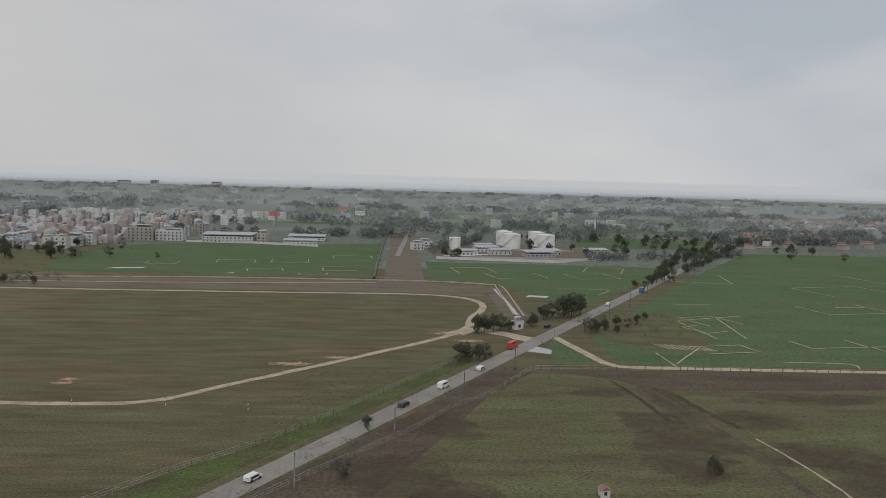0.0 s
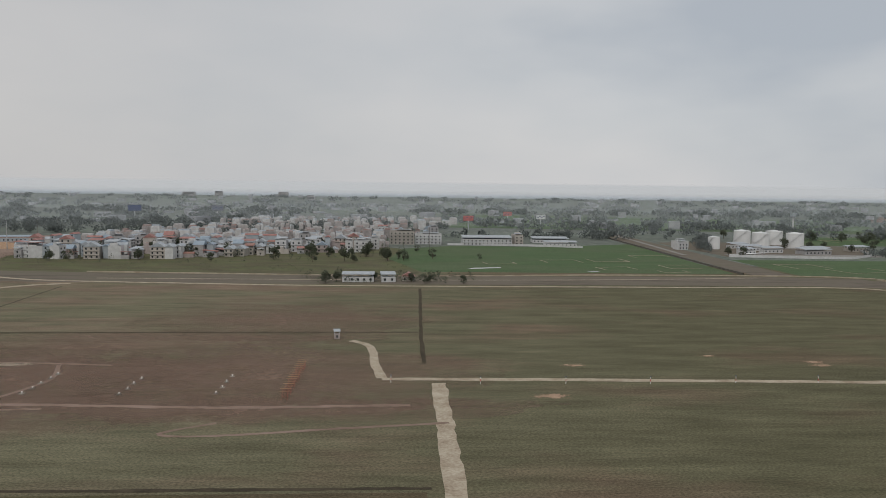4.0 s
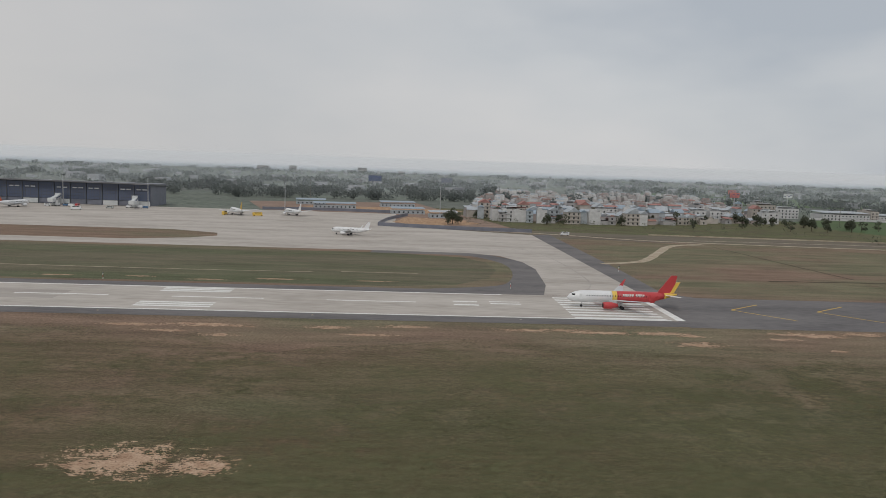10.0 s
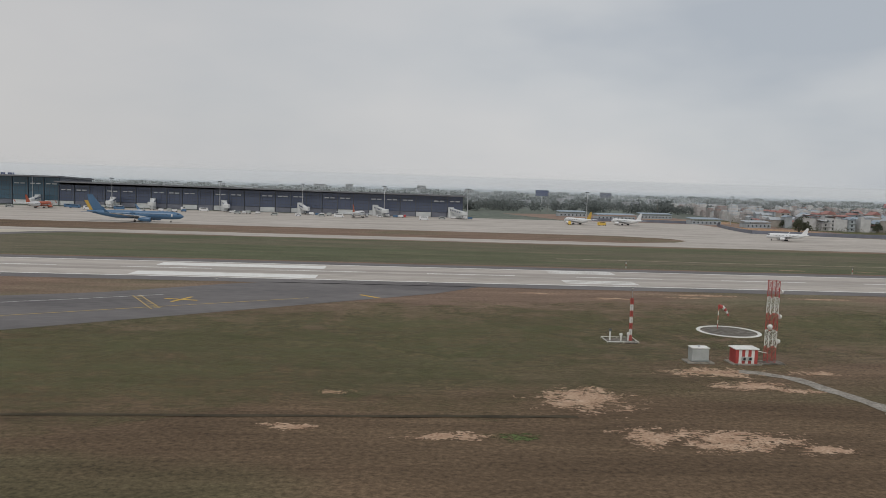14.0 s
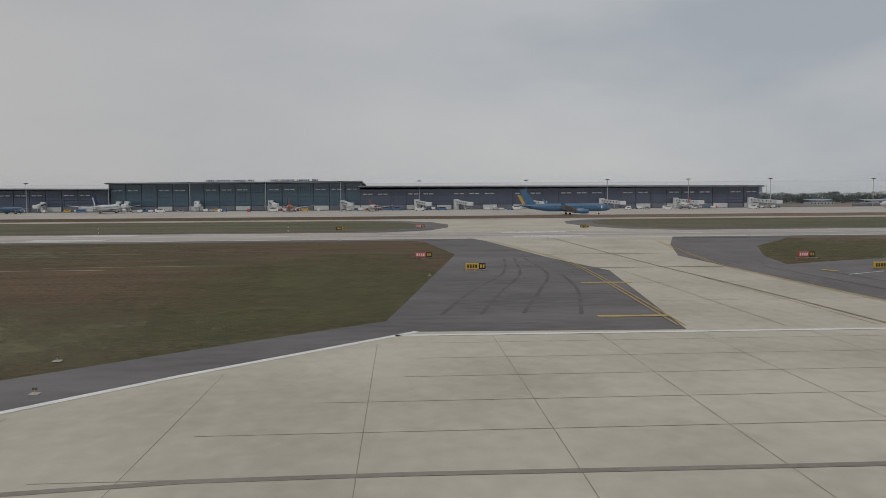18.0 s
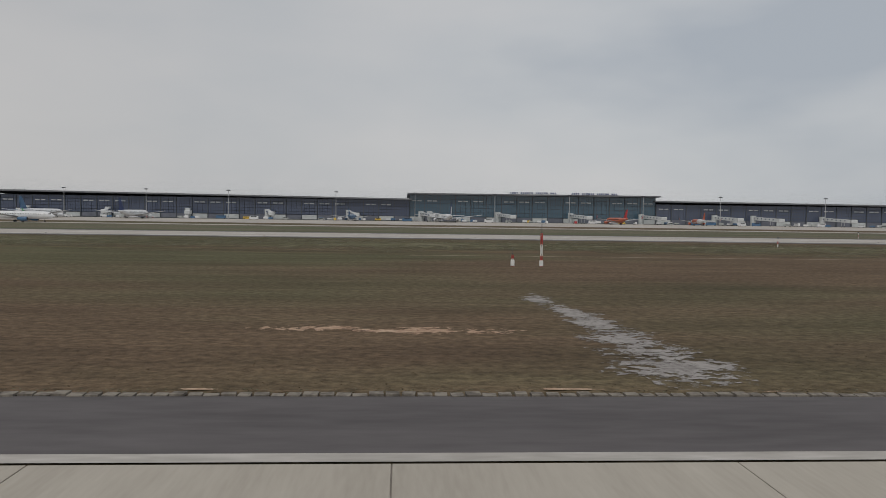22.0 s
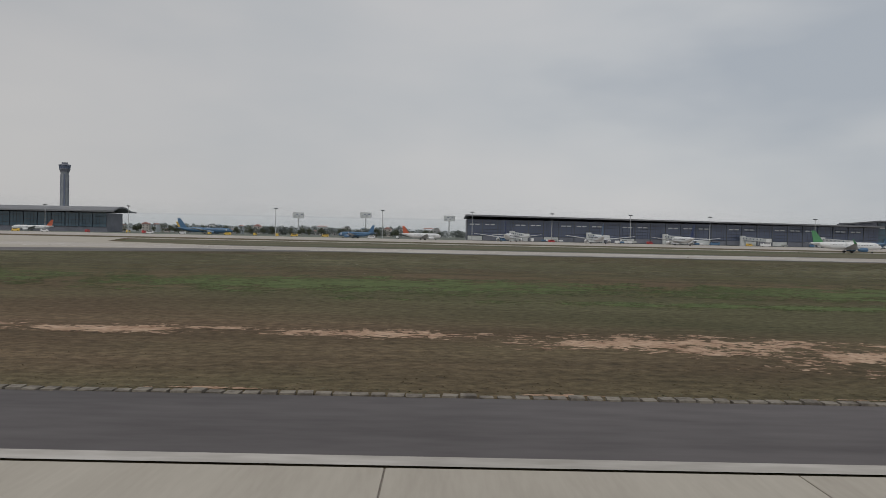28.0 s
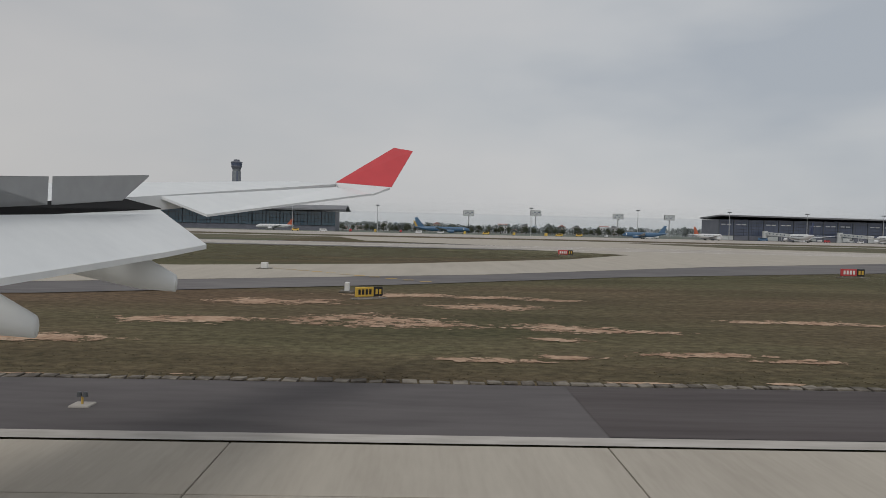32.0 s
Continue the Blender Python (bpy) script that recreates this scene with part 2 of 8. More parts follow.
def scatter_soil(name, tones, grain=0.42, blend=0.05, crumbs=0.95, cover=1.0):
    """Bare earth that thins out into the grass towards the rim of its sheet."""
    m = surface(name, tones, big=2.2, small=0.35, rough=0.95, bump=0.5, fine=0.5, spec=0.1)
    n, l = m.node_tree.nodes, m.node_tree.links
    co = n.new("ShaderNodeTexCoord")
    rad = n.new("ShaderNodeVectorMath")
    rad.operation = "DISTANCE"
    rad.inputs[1].default_value = (0.5, 0.5, 0.5)
    flat = n.new("ShaderNodeVectorMath")
    flat.operation = "MULTIPLY_ADD"
    flat.inputs[1].default_value, flat.inputs[2].default_value = (1, 1, 0), (0, 0, 0.5)
    l.new(co.outputs["Generated"], flat.inputs[0])
    l.new(flat.outputs[0], rad.inputs[0])
    geo = n.new("ShaderNodeNewGeometry")
    st = n.new("ShaderNodeVectorMath")
    st.operation = "MULTIPLY"
    st.inputs[1].default_value = (0.75 * grain / SCALE, grain / SCALE, 0.0)
    l.new(geo.outputs["Position"], st.inputs[0])
    t = n.new("ShaderNodeTexNoise")
    t.inputs["Scale"].default_value, t.inputs["Detail"].default_value, t.inputs["Roughness"].default_value = 1.0, 10.0, 0.70
    l.new(st.outputs[0], t.inputs["Vector"])
    a = n.new("ShaderNodeMath")
    a.operation = "MULTIPLY_ADD"
    a.inputs[1].default_value = -0.72
    l.new(rad.outputs["Value"], a.inputs[0])
    l.new(t.outputs["Fac"], a.inputs[2])
    r = n.new("ShaderNodeMapRange")
    r.inputs["From Min"].default_value, r.inputs["From Max"].default_value = 0.335 - blend / 2, 0.335 + blend / 2
    r.inputs["To Max"].default_value = cover
    crumb = n.new("ShaderNodeTexNoise")
    crumb.inputs["Scale"].default_value, crumb.inputs["Detail"].default_value, crumb.inputs["Roughness"].default_value = 4.6, 7.0, 0.70
    l.new(st.outputs[0], crumb.inputs["Vector"])
    c2 = n.new("ShaderNodeMath")
    c2.operation = "MULTIPLY_ADD"
    c2.inputs[1].default_value = crumbs
    l.new(crumb.outputs["Fac"], c2.inputs[0])
    l.new(a.outputs[0], c2.inputs[2])
    c3 = n.new("ShaderNodeMath")
    c3.operation = "SUBTRACT"
    c3.inputs[1].default_value = 0.5 * crumbs
    l.new(c2.outputs[0], c3.inputs[0])
    l.new(c3.outputs[0], r.inputs["Value"])
    l.new(r.outputs[0], n["Principled BSDF"].inputs["Alpha"])
    return m


M = {}
M["grass"] = patch_ground("airfield_grass", (((0.071, 0.068, 0.038), (0.124, 0.117, 0.068)), ((0.092, 0.065, 0.044), (0.158, 0.113, 0.075))), 40.0, 0.8, (0.4, 1.0, 1.0), mow=0.24, cut=(0.40, 0.62), drift=0.06, dry=(1.6, 1.6, 1.85))
M["turf"] = patch_ground("verge_turf", (((0.084, 0.094, 0.058), (0.130, 0.140, 0.088)), ((0.116, 0.106, 0.076), (0.166, 0.152, 0.110))), 30.0, 0.8, (0.15, 1.0, 1.0), mow=0.4, cut=(0.40, 0.54))
M["field"] = patch_ground("mown_field", (((0.068, 0.064, 0.034), (0.110, 0.102, 0.056)), ((0.082, 0.066, 0.042), (0.130, 0.105, 0.068))), 40.0, 0.8, (0.3, 1.0, 1.0), mow=0.3)
M["verge"] = patch_ground("roadside_verge", (((0.062, 0.066, 0.034), (0.104, 0.104, 0.056)), ((0.066, 0.088, 0.032), (0.104, 0.134, 0.052))), 12.0, 1.0, (0.8, 1.0, 1.0), cut=(0.44, 0.54))
M["meadow"] = patch_ground("rough_meadow", (((0.086, 0.079, 0.050), (0.140, 0.130, 0.082)), ((0.090, 0.096, 0.050), (0.144, 0.150, 0.082))), 22.0, 1.0, (0.8, 1.0, 1.0), cut=(0.42, 0.58))
M["scrub"] = patch_ground("dry_scrub", (((0.070, 0.054, 0.044), (0.125, 0.096, 0.078)), ((0.076, 0.066, 0.048), (0.120, 0.102, 0.076))), 14.0, 1.2, (0.8, 1.0, 1.0), cut=(0.40, 0.53))
M["paddy"] = patch_ground("rice_paddy", (((0.072, 0.112, 0.054), (0.096, 0.144, 0.072)), ((0.084, 0.114, 0.060), (0.108, 0.142, 0.080))), 60.0, 1.6, (0.6, 1.0, 1.0), bump=0.3)
# haze over the distance is painted into these pale, greyed greens
M["plain"] = patch_ground("hazed_far_plain", (((0.118, 0.132, 0.118), (0.160, 0.176, 0.160)), ((0.125, 0.150, 0.125), (0.168, 0.190, 0.165))), 260.0, 9.0, (0.35, 1.0, 1.0))
M["soil"] = surface("bare_orange_soil", [(0.22, 0.13, 0.08), (0.38, 0.25, 0.16), (0.52, 0.38, 0.26)], big=3.0, small=0.5, rough=0.95, bump=0.6, fine=0.5, spec=0.1)
M["bare"] = scatter_soil("thin_orange_soil", [(0.26, 0.162, 0.108), (0.405, 0.28, 0.196), (0.53, 0.395, 0.29)])
M["rubble"] = scatter_soil("thin_rubble", [(0.24, 0.19, 0.14), (0.38, 0.32, 0.25), (0.50, 0.44, 0.36)])
M["lush"] = scatter_soil("lush_grass", [(0.070, 0.090, 0.038), (0.100, 0.128, 0.052), (0.130, 0.156, 0.070)], grain=0.22, blend=0.14)
M["crumbled"] = scatter_soil("crumbled_paving", [(0.20, 0.185, 0.175), (0.30, 0.28, 0.265), (0.36, 0.34, 0.32)])
M["tilled"] = scatter_soil("scraped_earth", [(0.185, 0.125, 0.094), (0.245, 0.170, 0.130), (0.310, 0.222, 0.172)], grain=0.09, blend=0.5, crumbs=0.6, cover=0.7)
M["olive"] = scatter_soil("olive_grass", [(0.092, 0.096, 0.048), (0.146, 0.146, 0.076), (0.196, 0.188, 0.106)], grain=0.12, blend=0.45, crumbs=0.7, cover=0.6)
M["strip"] = scatter_soil("green_strip_grass", [(0.112, 0.108, 0.064), (0.150, 0.140, 0.086), (0.188, 0.172, 0.108)], grain=0.14, blend=0.4, crumbs=0.5)
M["brush"] = scatter_soil("brown_brush", [(0.076, 0.058, 0.046), (0.112, 0.087, 0.069), (0.150, 0.118, 0.094)], grain=0.12, blend=0.45, crumbs=0.25, cover=0.75)
M["sealant"] = scatter_soil("pale_sealant", [(0.24, 0.23, 0.22), (0.34, 0.33, 0.31), (0.42, 0.41, 0.39)])
M["redsoil"] = surface("worked_red_earth", [(0.200, 0.140, 0.110), (0.255, 0.185, 0.150), (0.31, 0.235, 0.195)], big=9.0, small=1.2, stretch=(0.4, 1, 1), rough=0.95, bump=0.5, fine=0.5, spec=0.1)
M["dirt"] = surface("pale_dirt_track", [(0.28, 0.22, 0.16), (0.40, 0.34, 0.26), (0.50, 0.44, 0.35)], big=5.0, small=0.8, rough=0.95, bump=0.4, fine=0.45, spec=0.1)
M["bank"] = surface("brown_embankment", [(0.112, 0.095, 0.075), (0.165, 0.142, 0.115), (0.140, 0.130, 0.094)], big=14.0, small=1.5, stretch=(0.2, 1, 1), rough=0.95, bump=0.6, spec=0.1)
M["ditch"] = surface("dark_ditch", [(0.048, 0.040, 0.028), (0.088, 0.072, 0.050)], big=6.0, small=1.0, rough=0.95, bump=0.6, spec=0.1)
M["asphalt"] = surface("weathered_asphalt", [(0.098, 0.092, 0.095), (0.140, 0.132, 0.133), (0.178, 0.168, 0.166)], big=14.0, small=1.3, stretch=(0.35, 1, 1), rough=0.85, bump=0.12, spec=0.3)
M["shoulder"] = surface("dark_shoulder_asphalt", [(0.080, 0.072, 0.074), (0.108, 0.098, 0.100), (0.132, 0.120, 0.122)], big=6.0, small=0.7, stretch=(0.25, 1, 1), rough=0.85, bump=0.12, spec=0.3)
M["resurfaced"] = surface("resurfaced_asphalt", [(0.060, 0.050, 0.050), (0.082, 0.070, 0.070), (0.108, 0.096, 0.097)], big=5.0, small=0.5, stretch=(0.12, 1, 1), rough=0.85, bump=0.12, spec=0.3)
M["patched"] = surface("patched_asphalt", [(0.112, 0.101, 0.103), (0.146, 0.133, 0.136), (0.176, 0.161, 0.165)], big=8.0, small=0.9, stretch=(1, 0.3, 1), rough=0.85, bump=0.12, spec=0.3)
M["concrete"] = surface("pale_runway_concrete", [(0.327, 0.296, 0.251), (0.398, 0.363, 0.311), (0.456, 0.420, 0.362)], big=4.0, small=0.35, stretch=(2.2, 0.25, 1), rough=0.85, bump=0.08, spec=0.3, per_object=0.10, spread=0.5)
M["pale"] = surface("bright_taxiway_concrete", [(0.395, 0.362, 0.298), (0.462, 0.426, 0.355), (0.525, 0.488, 0.41)], big=9.0, small=0.8, stretch=(0.6, 0.5, 1), rough=0.85, bump=0.06, spec=0.3)
M["apron"] = surface("apron_concrete", [(0.33, 0.30, 0.27), (0.42, 0.385, 0.35), (0.49, 0.455, 0.42)], big=16.0, small=2.0, stretch=(0.3, 1, 1), rough=0.85, bump=0.05, spec=0.3)
M["gravel"] = surface("grey_gravel", [(0.17, 0.155, 0.135), (0.28, 0.26, 0.23), (0.39, 0.365, 0.325)], big=1.6, small=0.3, rough=0.95, bump=0.5, fine=0.55, spec=0.1)
M["blockstone"] = surface("dirty_edging_block", [(0.085, 0.074, 0.062), (0.145, 0.128, 0.108), (0.24, 0.215, 0.18)], big=0.9, small=0.2, rough=0.95, bump=0.3, per_object=0.2, spread=0.22)
M["road"] = surface("worn_road_asphalt", [(0.21, 0.20, 0.185), (0.28, 0.265, 0.245)], big=12.0, small=1.0, rough=0.9, spec=0.2)
M["white"] = surface("white_marking_paint", [(0.62, 0.62, 0.60), (0.80, 0.80, 0.78)], big=3.0, small=0.4, rough=0.7, fine=0.5)
M["worn_white"] = surface("worn_white_edge_paint", [(0.33, 0.31, 0.28), (0.41, 0.385, 0.355), (0.50, 0.475, 0.445)], big=4.0, small=0.5, stretch=(0.3, 1, 1), rough=0.8, fine=0.5)
M["yellow"] = surface("yellow_marking_paint", [(0.52, 0.33, 0.05), (0.66, 0.44, 0.08)], big=3.0, small=0.4, rough=0.7, fine=0.5)
M["scuffed"] = surface("rubber_scuffed_concrete", [(0.27, 0.245, 0.225), (0.34, 0.31, 0.285), (0.40, 0.37, 0.34)], big=16.0, small=1.5, stretch=(0.08, 1, 1), rough=0.85)
M["worn_yellow"] = surface("worn_yellow_marking", [(0.34, 0.25, 0.10), (0.46, 0.34, 0.13), (0.54, 0.40, 0.15)], big=2.0, small=0.3, rough=0.8, fine=0.6)
M["faded"] = surface("faded_yellow_line", [(0.26, 0.20, 0.10), (0.40, 0.30, 0.12), (0.50, 0.36, 0.12)], big=2.0, small=0.3, rough=0.8, fine=0.6)
M["rubber_stain"] = surface("rubber_stained_concrete", [(0.13, 0.115, 0.095), (0.20, 0.18, 0.15), (0.27, 0.24, 0.20)], big=5.0, small=0.5, rough=0.85)
M["stone"] = surface("grey_concrete_block", [(0.09, 0.08, 0.065), (0.17, 0.155, 0.135), (0.28, 0.26, 0.225)], big=1.1, small=0.25, rough=0.9, bump=0.3, per_object=0.2, spread=0.2)
M["wood"] = surface("weathered_plank", [(0.20, 0.175, 0.14), (0.33, 0.29, 0.235), (0.44, 0.40, 0.33)], big=1.2, small=0.25, rough=0.9, bump=0.3, per_object=0.3)
M["water"] = glass("still_water", (0.32, 0.33, 0.32), 0.12)
# tyre black, reused as painted shade below the wing spoilers
M["rubber"] = surface("rubber_and_shade_black", [(0.025, 0.025, 0.027)], rough=0.8)
M["steel"] = surface("galvanised_steel", [(0.42, 0.43, 0.44), (0.55, 0.56, 0.57)], big=2.0, small=0.3, rough=0.45, metal=0.6)
M["darksteel"] = surface("dark_metal", [(0.08, 0.085, 0.095), (0.12, 0.125, 0.13)], big=2.0, small=0.3, rough=0.5, metal=0.4)
M["glass"] = glass("dark_glazing", (0.100, 0.122, 0.185), 0.12, 0.7)
def leafy(m, share):
    """Leaves let part of the light through."""
    n, l = m.node_tree.nodes, m.node_tree.links
    b, out = n["Principled BSDF"], n["Material Output"]
    tr, mx = n.new("ShaderNodeBsdfTranslucent"), n.new("ShaderNodeMixShader")
    mx.inputs[0].default_value = share
    l.new(b.inputs["Base Color"].links[0].from_socket, tr.inputs["Color"])
    l.new(b.outputs[0], mx.inputs[1])
    l.new(tr.outputs[0], mx.inputs[2])
    l.new(mx.outputs[0], out.inputs["Surface"])
    return m


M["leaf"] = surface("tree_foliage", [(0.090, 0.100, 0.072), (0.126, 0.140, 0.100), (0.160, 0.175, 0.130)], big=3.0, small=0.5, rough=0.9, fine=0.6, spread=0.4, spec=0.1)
# paler and bluer than the near leaves: distance haze put into the colour
M["hazed_leaf"] = surface("hazed_far_foliage", [(0.140, 0.158, 0.150), (0.168, 0.186, 0.178), (0.195, 0.214, 0.206)], big=40.0, small=8.0, rough=0.9, spec=0.1)
leafy(M["leaf"], 0.5)
leafy(M["hazed_leaf"], 0.5)
M["joint"] = surface("dark_joint_sealant", [(0.20, 0.178, 0.155), (0.27, 0.24, 0.21)], big=4.0, small=0.5, rough=0.9)
M["bark"] = surface("tree_bark", [(0.10, 0.08, 0.06), (0.16, 0.13, 0.10)], big=1.0, small=0.2, rough=0.95)

# ---- mesh helpers ----


def finish(name, bm, mat, parent=None, label="", smooth=False):
    me = bpy.data.meshes.new(name)
    bm.to_mesh(me)
    bm.free()
    for mm in mat if isinstance(mat, (list, tuple)) else [mat]:
        me.materials.append(mm)
    if smooth:
        me.polygons.foreach_set("use_smooth", [True] * len(me.polygons))
    ob = new(name, me)
    if parent is not None:
        ob.parent = parent
    if label:
        ob["label"] = label
    return ob


def part(name, bm, material, parent, label="", smooth=False):
    return finish(name, bm, material, parent, label, smooth)


def thing(name, label, category, group="", at=(0, 0, 0), turn=0.0, kind=""):
    ob = new(name)
    ob.empty_display_size = 0.5
    ob.matrix_basis = pose(*at, 0, 0, turn)
    return tagged(ob, label, category, group, kind)


def box(bm, c, s, turn=0.0, mat=0, bevel=0.0):
    m = Matrix.Translation(c) @ Matrix.Rotation(radians(turn), 4, "Z") @ Matrix.Diagonal((*s, 1))
    r = bmesh.ops.create_cube(bm, size=1.0, matrix=m)
    fs = {f for v in r["verts"] for f in v.link_faces}
    for f in fs:
        f.material_index = mat
    if bevel:
        es = list({e for v in r["verts"] for e in v.link_edges})
        bmesh.ops.bevel(bm, geom=es, offset=bevel, segments=1, affect="EDGES")


def rod(bm, a, b, r0, r1=None, n=8, mat=0):
    a, b = Vector(a), Vector(b)
    q = (b - a).to_track_quat("Z", "Y").to_matrix().to_4x4()
    m = Matrix.Translation((a + b) / 2) @ q
    r = bmesh.ops.create_cone(bm, cap_ends=True, segments=n, radius1=r0, radius2=r0 if r1 is None else r1, depth=(b - a).length, matrix=m)
    for f in {f for v in r["verts"] for f in v.link_faces}:
        f.material_index = mat


def prism(bm, pts, z0, z1, mat=0):
    lo = [bm.verts.new((x, y, z0)) for x, y in pts]
    hi = [bm.verts.new((x, y, z1)) for x, y in pts]
    k = len(pts)
    fs = [bm.faces.new(hi)]
    for i in range(k):
        fs.append(bm.faces.new((lo[i], lo[(i + 1) % k], hi[(i + 1) % k], hi[i])))
    for f in fs:
        f.material_index = mat
    bmesh.ops.recalc_face_normals(bm, faces=fs)


def loft(bm, rings, mat=0, caps=True):
    """Skin over rings of points that have the same count."""
    vs = [[bm.verts.new(p) for p in ring] for ring in rings]
    k = len(vs[0])
    fs = []
    for a, b in zip(vs, vs[1:]):
        for i in range(k):
            fs.append(bm.faces.new((a[i], a[(i + 1) % k], b[(i + 1) % k], b[i])))
    if caps:
        fs += [bm.faces.new(vs[0]), bm.faces.new(vs[-1])]
    for f in fs:
        f.material_index = mat
    bmesh.ops.recalc_face_normals(bm, faces=fs)


def flow(pts, step=4.0):
    """Points along a smooth line through the given ones."""
    out = []
    for i in range(len(pts) - 1):
        p = [Vector(pts[min(max(j, 0), len(pts) - 1)]) for j in (i - 1, i, i + 1, i + 2)]
        k = max(1, int((p[2] - p[1]).length / step))
        for s in range(k):
            u = s / k
            out.append(0.5 * (2 * p[1] + (p[2] - p[0]) * u + (2 * p[0] - 5 * p[1] + 4 * p[2] - p[3]) * u * u + (3 * p[1] - p[0] - 3 * p[2] + p[3]) * u**3))
    return out + [Vector(pts[-1])]


def ribbon(bm, pts, width, z, ragged=0.0, thick=0.0, step=4.0, seed=1, mat=0):
    rnd = random.Random(seed)
    line = flow(pts, step)
    sides = []
    for i, p in enumerate(line):
        d = (line[min(i + 1, len(line) - 1)] - line[max(i - 1, 0)]).normalized()
        nrm = Vector((-d.y, d.x))
        w0, w1 = (width / 2 * (1 + ragged * rnd.uniform(-1, 1)) for _ in range(2))
        sides.append((p + nrm * w0, p - nrm * w1))
    vs = [(bm.verts.new((*a, z)), bm.verts.new((*b, z))) for a, b in sides]
    for (a, b), (c, d) in zip(vs, vs[1:]):
        f = bm.faces.new((a, b, d, c))
        f.material_index = mat
        if f.normal.z < 0 or (f.normal_update() or f.normal.z < 0):
            f.normal_flip()
    if thick:
        lo = [(bm.verts.new((*a, z - thick)), bm.verts.new((*b, z - thick))) for a, b in sides]
        for i in range(len(vs) - 1):
            for s in (0, 1):
                bm.faces.new((vs[i][s], vs[i + 1][s], lo[i + 1][s], lo[i][s])).material_index = mat


def sheet(name, polys, z, mat, label, category="ground", parent=None):
    bm = bmesh.new()
    for i, p in enumerate(polys):
        f = bm.faces.new([bm.verts.new((x, y, z + 0.004 * i)) for x, y in p])
        f.normal_update()
        if f.normal.z < 0:
            f.normal_flip()
    bmesh.ops.triangulate(bm, faces=bm.faces[:])
    ob = finish(name, bm, mat, parent)
    return tagged(ob, label, category, kind="structure") if parent is None else ob


def track(name, lines, z, mat, label, category, ragged=0.0, thick=0.0, step=4.0):
    bm = bmesh.new()
    for i, (w, pts) in enumerate(lines):
        ribbon(bm, pts, w, z + 0.005 * i, ragged, thick, step, seed=i + 3)
    return tagged(finish(name, bm, mat), label, category, kind="structure")


def rect(x0, x1, y0, y1):
    return [(x0, y0), (x1, y0), (x1, y1), (x0, y1)]


# ---- ground ----
def ground_sheet():
    bm = bmesh.new()
    xs = [-9000, -5000, -3600, -2600, -1800, -1200, -600, 0, 600, 1500, 3500, 8600]
    ys = [-3000, -400, 0, 200, 400, 600, 900, 1400, 2400, 4500, 9000]
    g = [[bm.verts.new((x, y, 0)) for y in ys] for x in xs]
    for i in range(len(xs) - 1):
        for j in range(len(ys) - 1):
            f = bm.faces.new((g[i][j], g[i + 1][j], g[i + 1][j + 1], g[i][j + 1]))
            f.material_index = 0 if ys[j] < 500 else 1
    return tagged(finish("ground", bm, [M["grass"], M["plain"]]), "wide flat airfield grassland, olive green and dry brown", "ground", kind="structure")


ground_sheet()

# ---- landscape outside the fence ----
sheet("meadow", [[(20, 60), (46, 170), (62, 226), (100, 290), (118, 283), (330, 281), (330, 60)], [(-60, 40), (-14, 130), (40, 215), (80, 285), (88, 300), (81, 297), (71, 278), (56, 255), (41, 230), (21, 200), (4, 181), (-60, 100)]], 0.02, M["meadow"], "rough olive meadow beside the road", "meadow")
sheet("scrubland", [[(-20, 100), (22, 165), (65, 232), (100, 291), (112, 284), (90, 250), (73, 211), (61, 185), (40, 140), (10, 90)], [(112, 287), (330, 284), (330, 266), (240, 262), (180, 259), (150, 258), (140, 272)]], 0.03, M["scrub"], "dry brown scrub and weeds beside the road", "scrub")
sheet("roadside_grass", [[(-30, 125), (-8, 165), (18, 203), (45, 243), (73, 288), (86, 300), (90, 299), (56, 243), (26, 194), (8, 165), (-16, 125)]], 0.035, M["verge"], "fresh green grass strip beside the road", "grass")
sheet("waste_land", [[(-540, 532), (-420, 530), (-200, 521), (-190, 545), (-216, 640), (-205, 745), (-260, 800), (-620, 800), (-560, 600)]], 0.025, M["meadow"], "dull green waste land in front of the town", "waste land")
sheet("rice_field", [[(-190, 545), (40, 545), (45, 830), (-60, 780), (-150, 790), (-205, 745), (-216, 640)], [(84, 535), (128, 520), (165, 430), (300, 640), (255, 652), (84, 655)],
    [(150, 300), (172, 295), (900, 290), (900, 800), (560, 800), (440, 800), (330, 640), (205, 440), (150, 345)], [(250, 830), (420, 830), (480, 1000), (300, 980)], [(-200, 1150), (500, 1060), (700, 1500), (-100, 1700)], [(126, 330), (134, 345), (143, 300), (122, 296)]], 0.03, M["paddy"], "bright green flooded rice paddies", "rice field")
sheet("garden_plot", [[(154, 346), (170, 402), (210, 420), (212, 395), (207, 349), (199, 327), (172, 322)]], 0.045, M["meadow"], "vegetable garden with bare brown beds", "garden")
bunds = []
for k in range(9):
    bunds.append((0.8, [(176 + 2.6 * k, 336 - 0.6 * k), (180 + 2.6 * k, 325 - 0.4 * k)]))
bunds += [(0.7, p) for p in ([(209, 392), (212, 349)], [(210, 395), (253, 412)], [(235, 402), (227, 350)], [(221, 303), (248, 301), (247, 292)], [(171, 317), (171, 293)], [(196, 330), (173, 298)], [(168, 505), (202, 505), (191, 483)], [(227, 447), (252, 450)], [(330, 448), (350, 450)])]
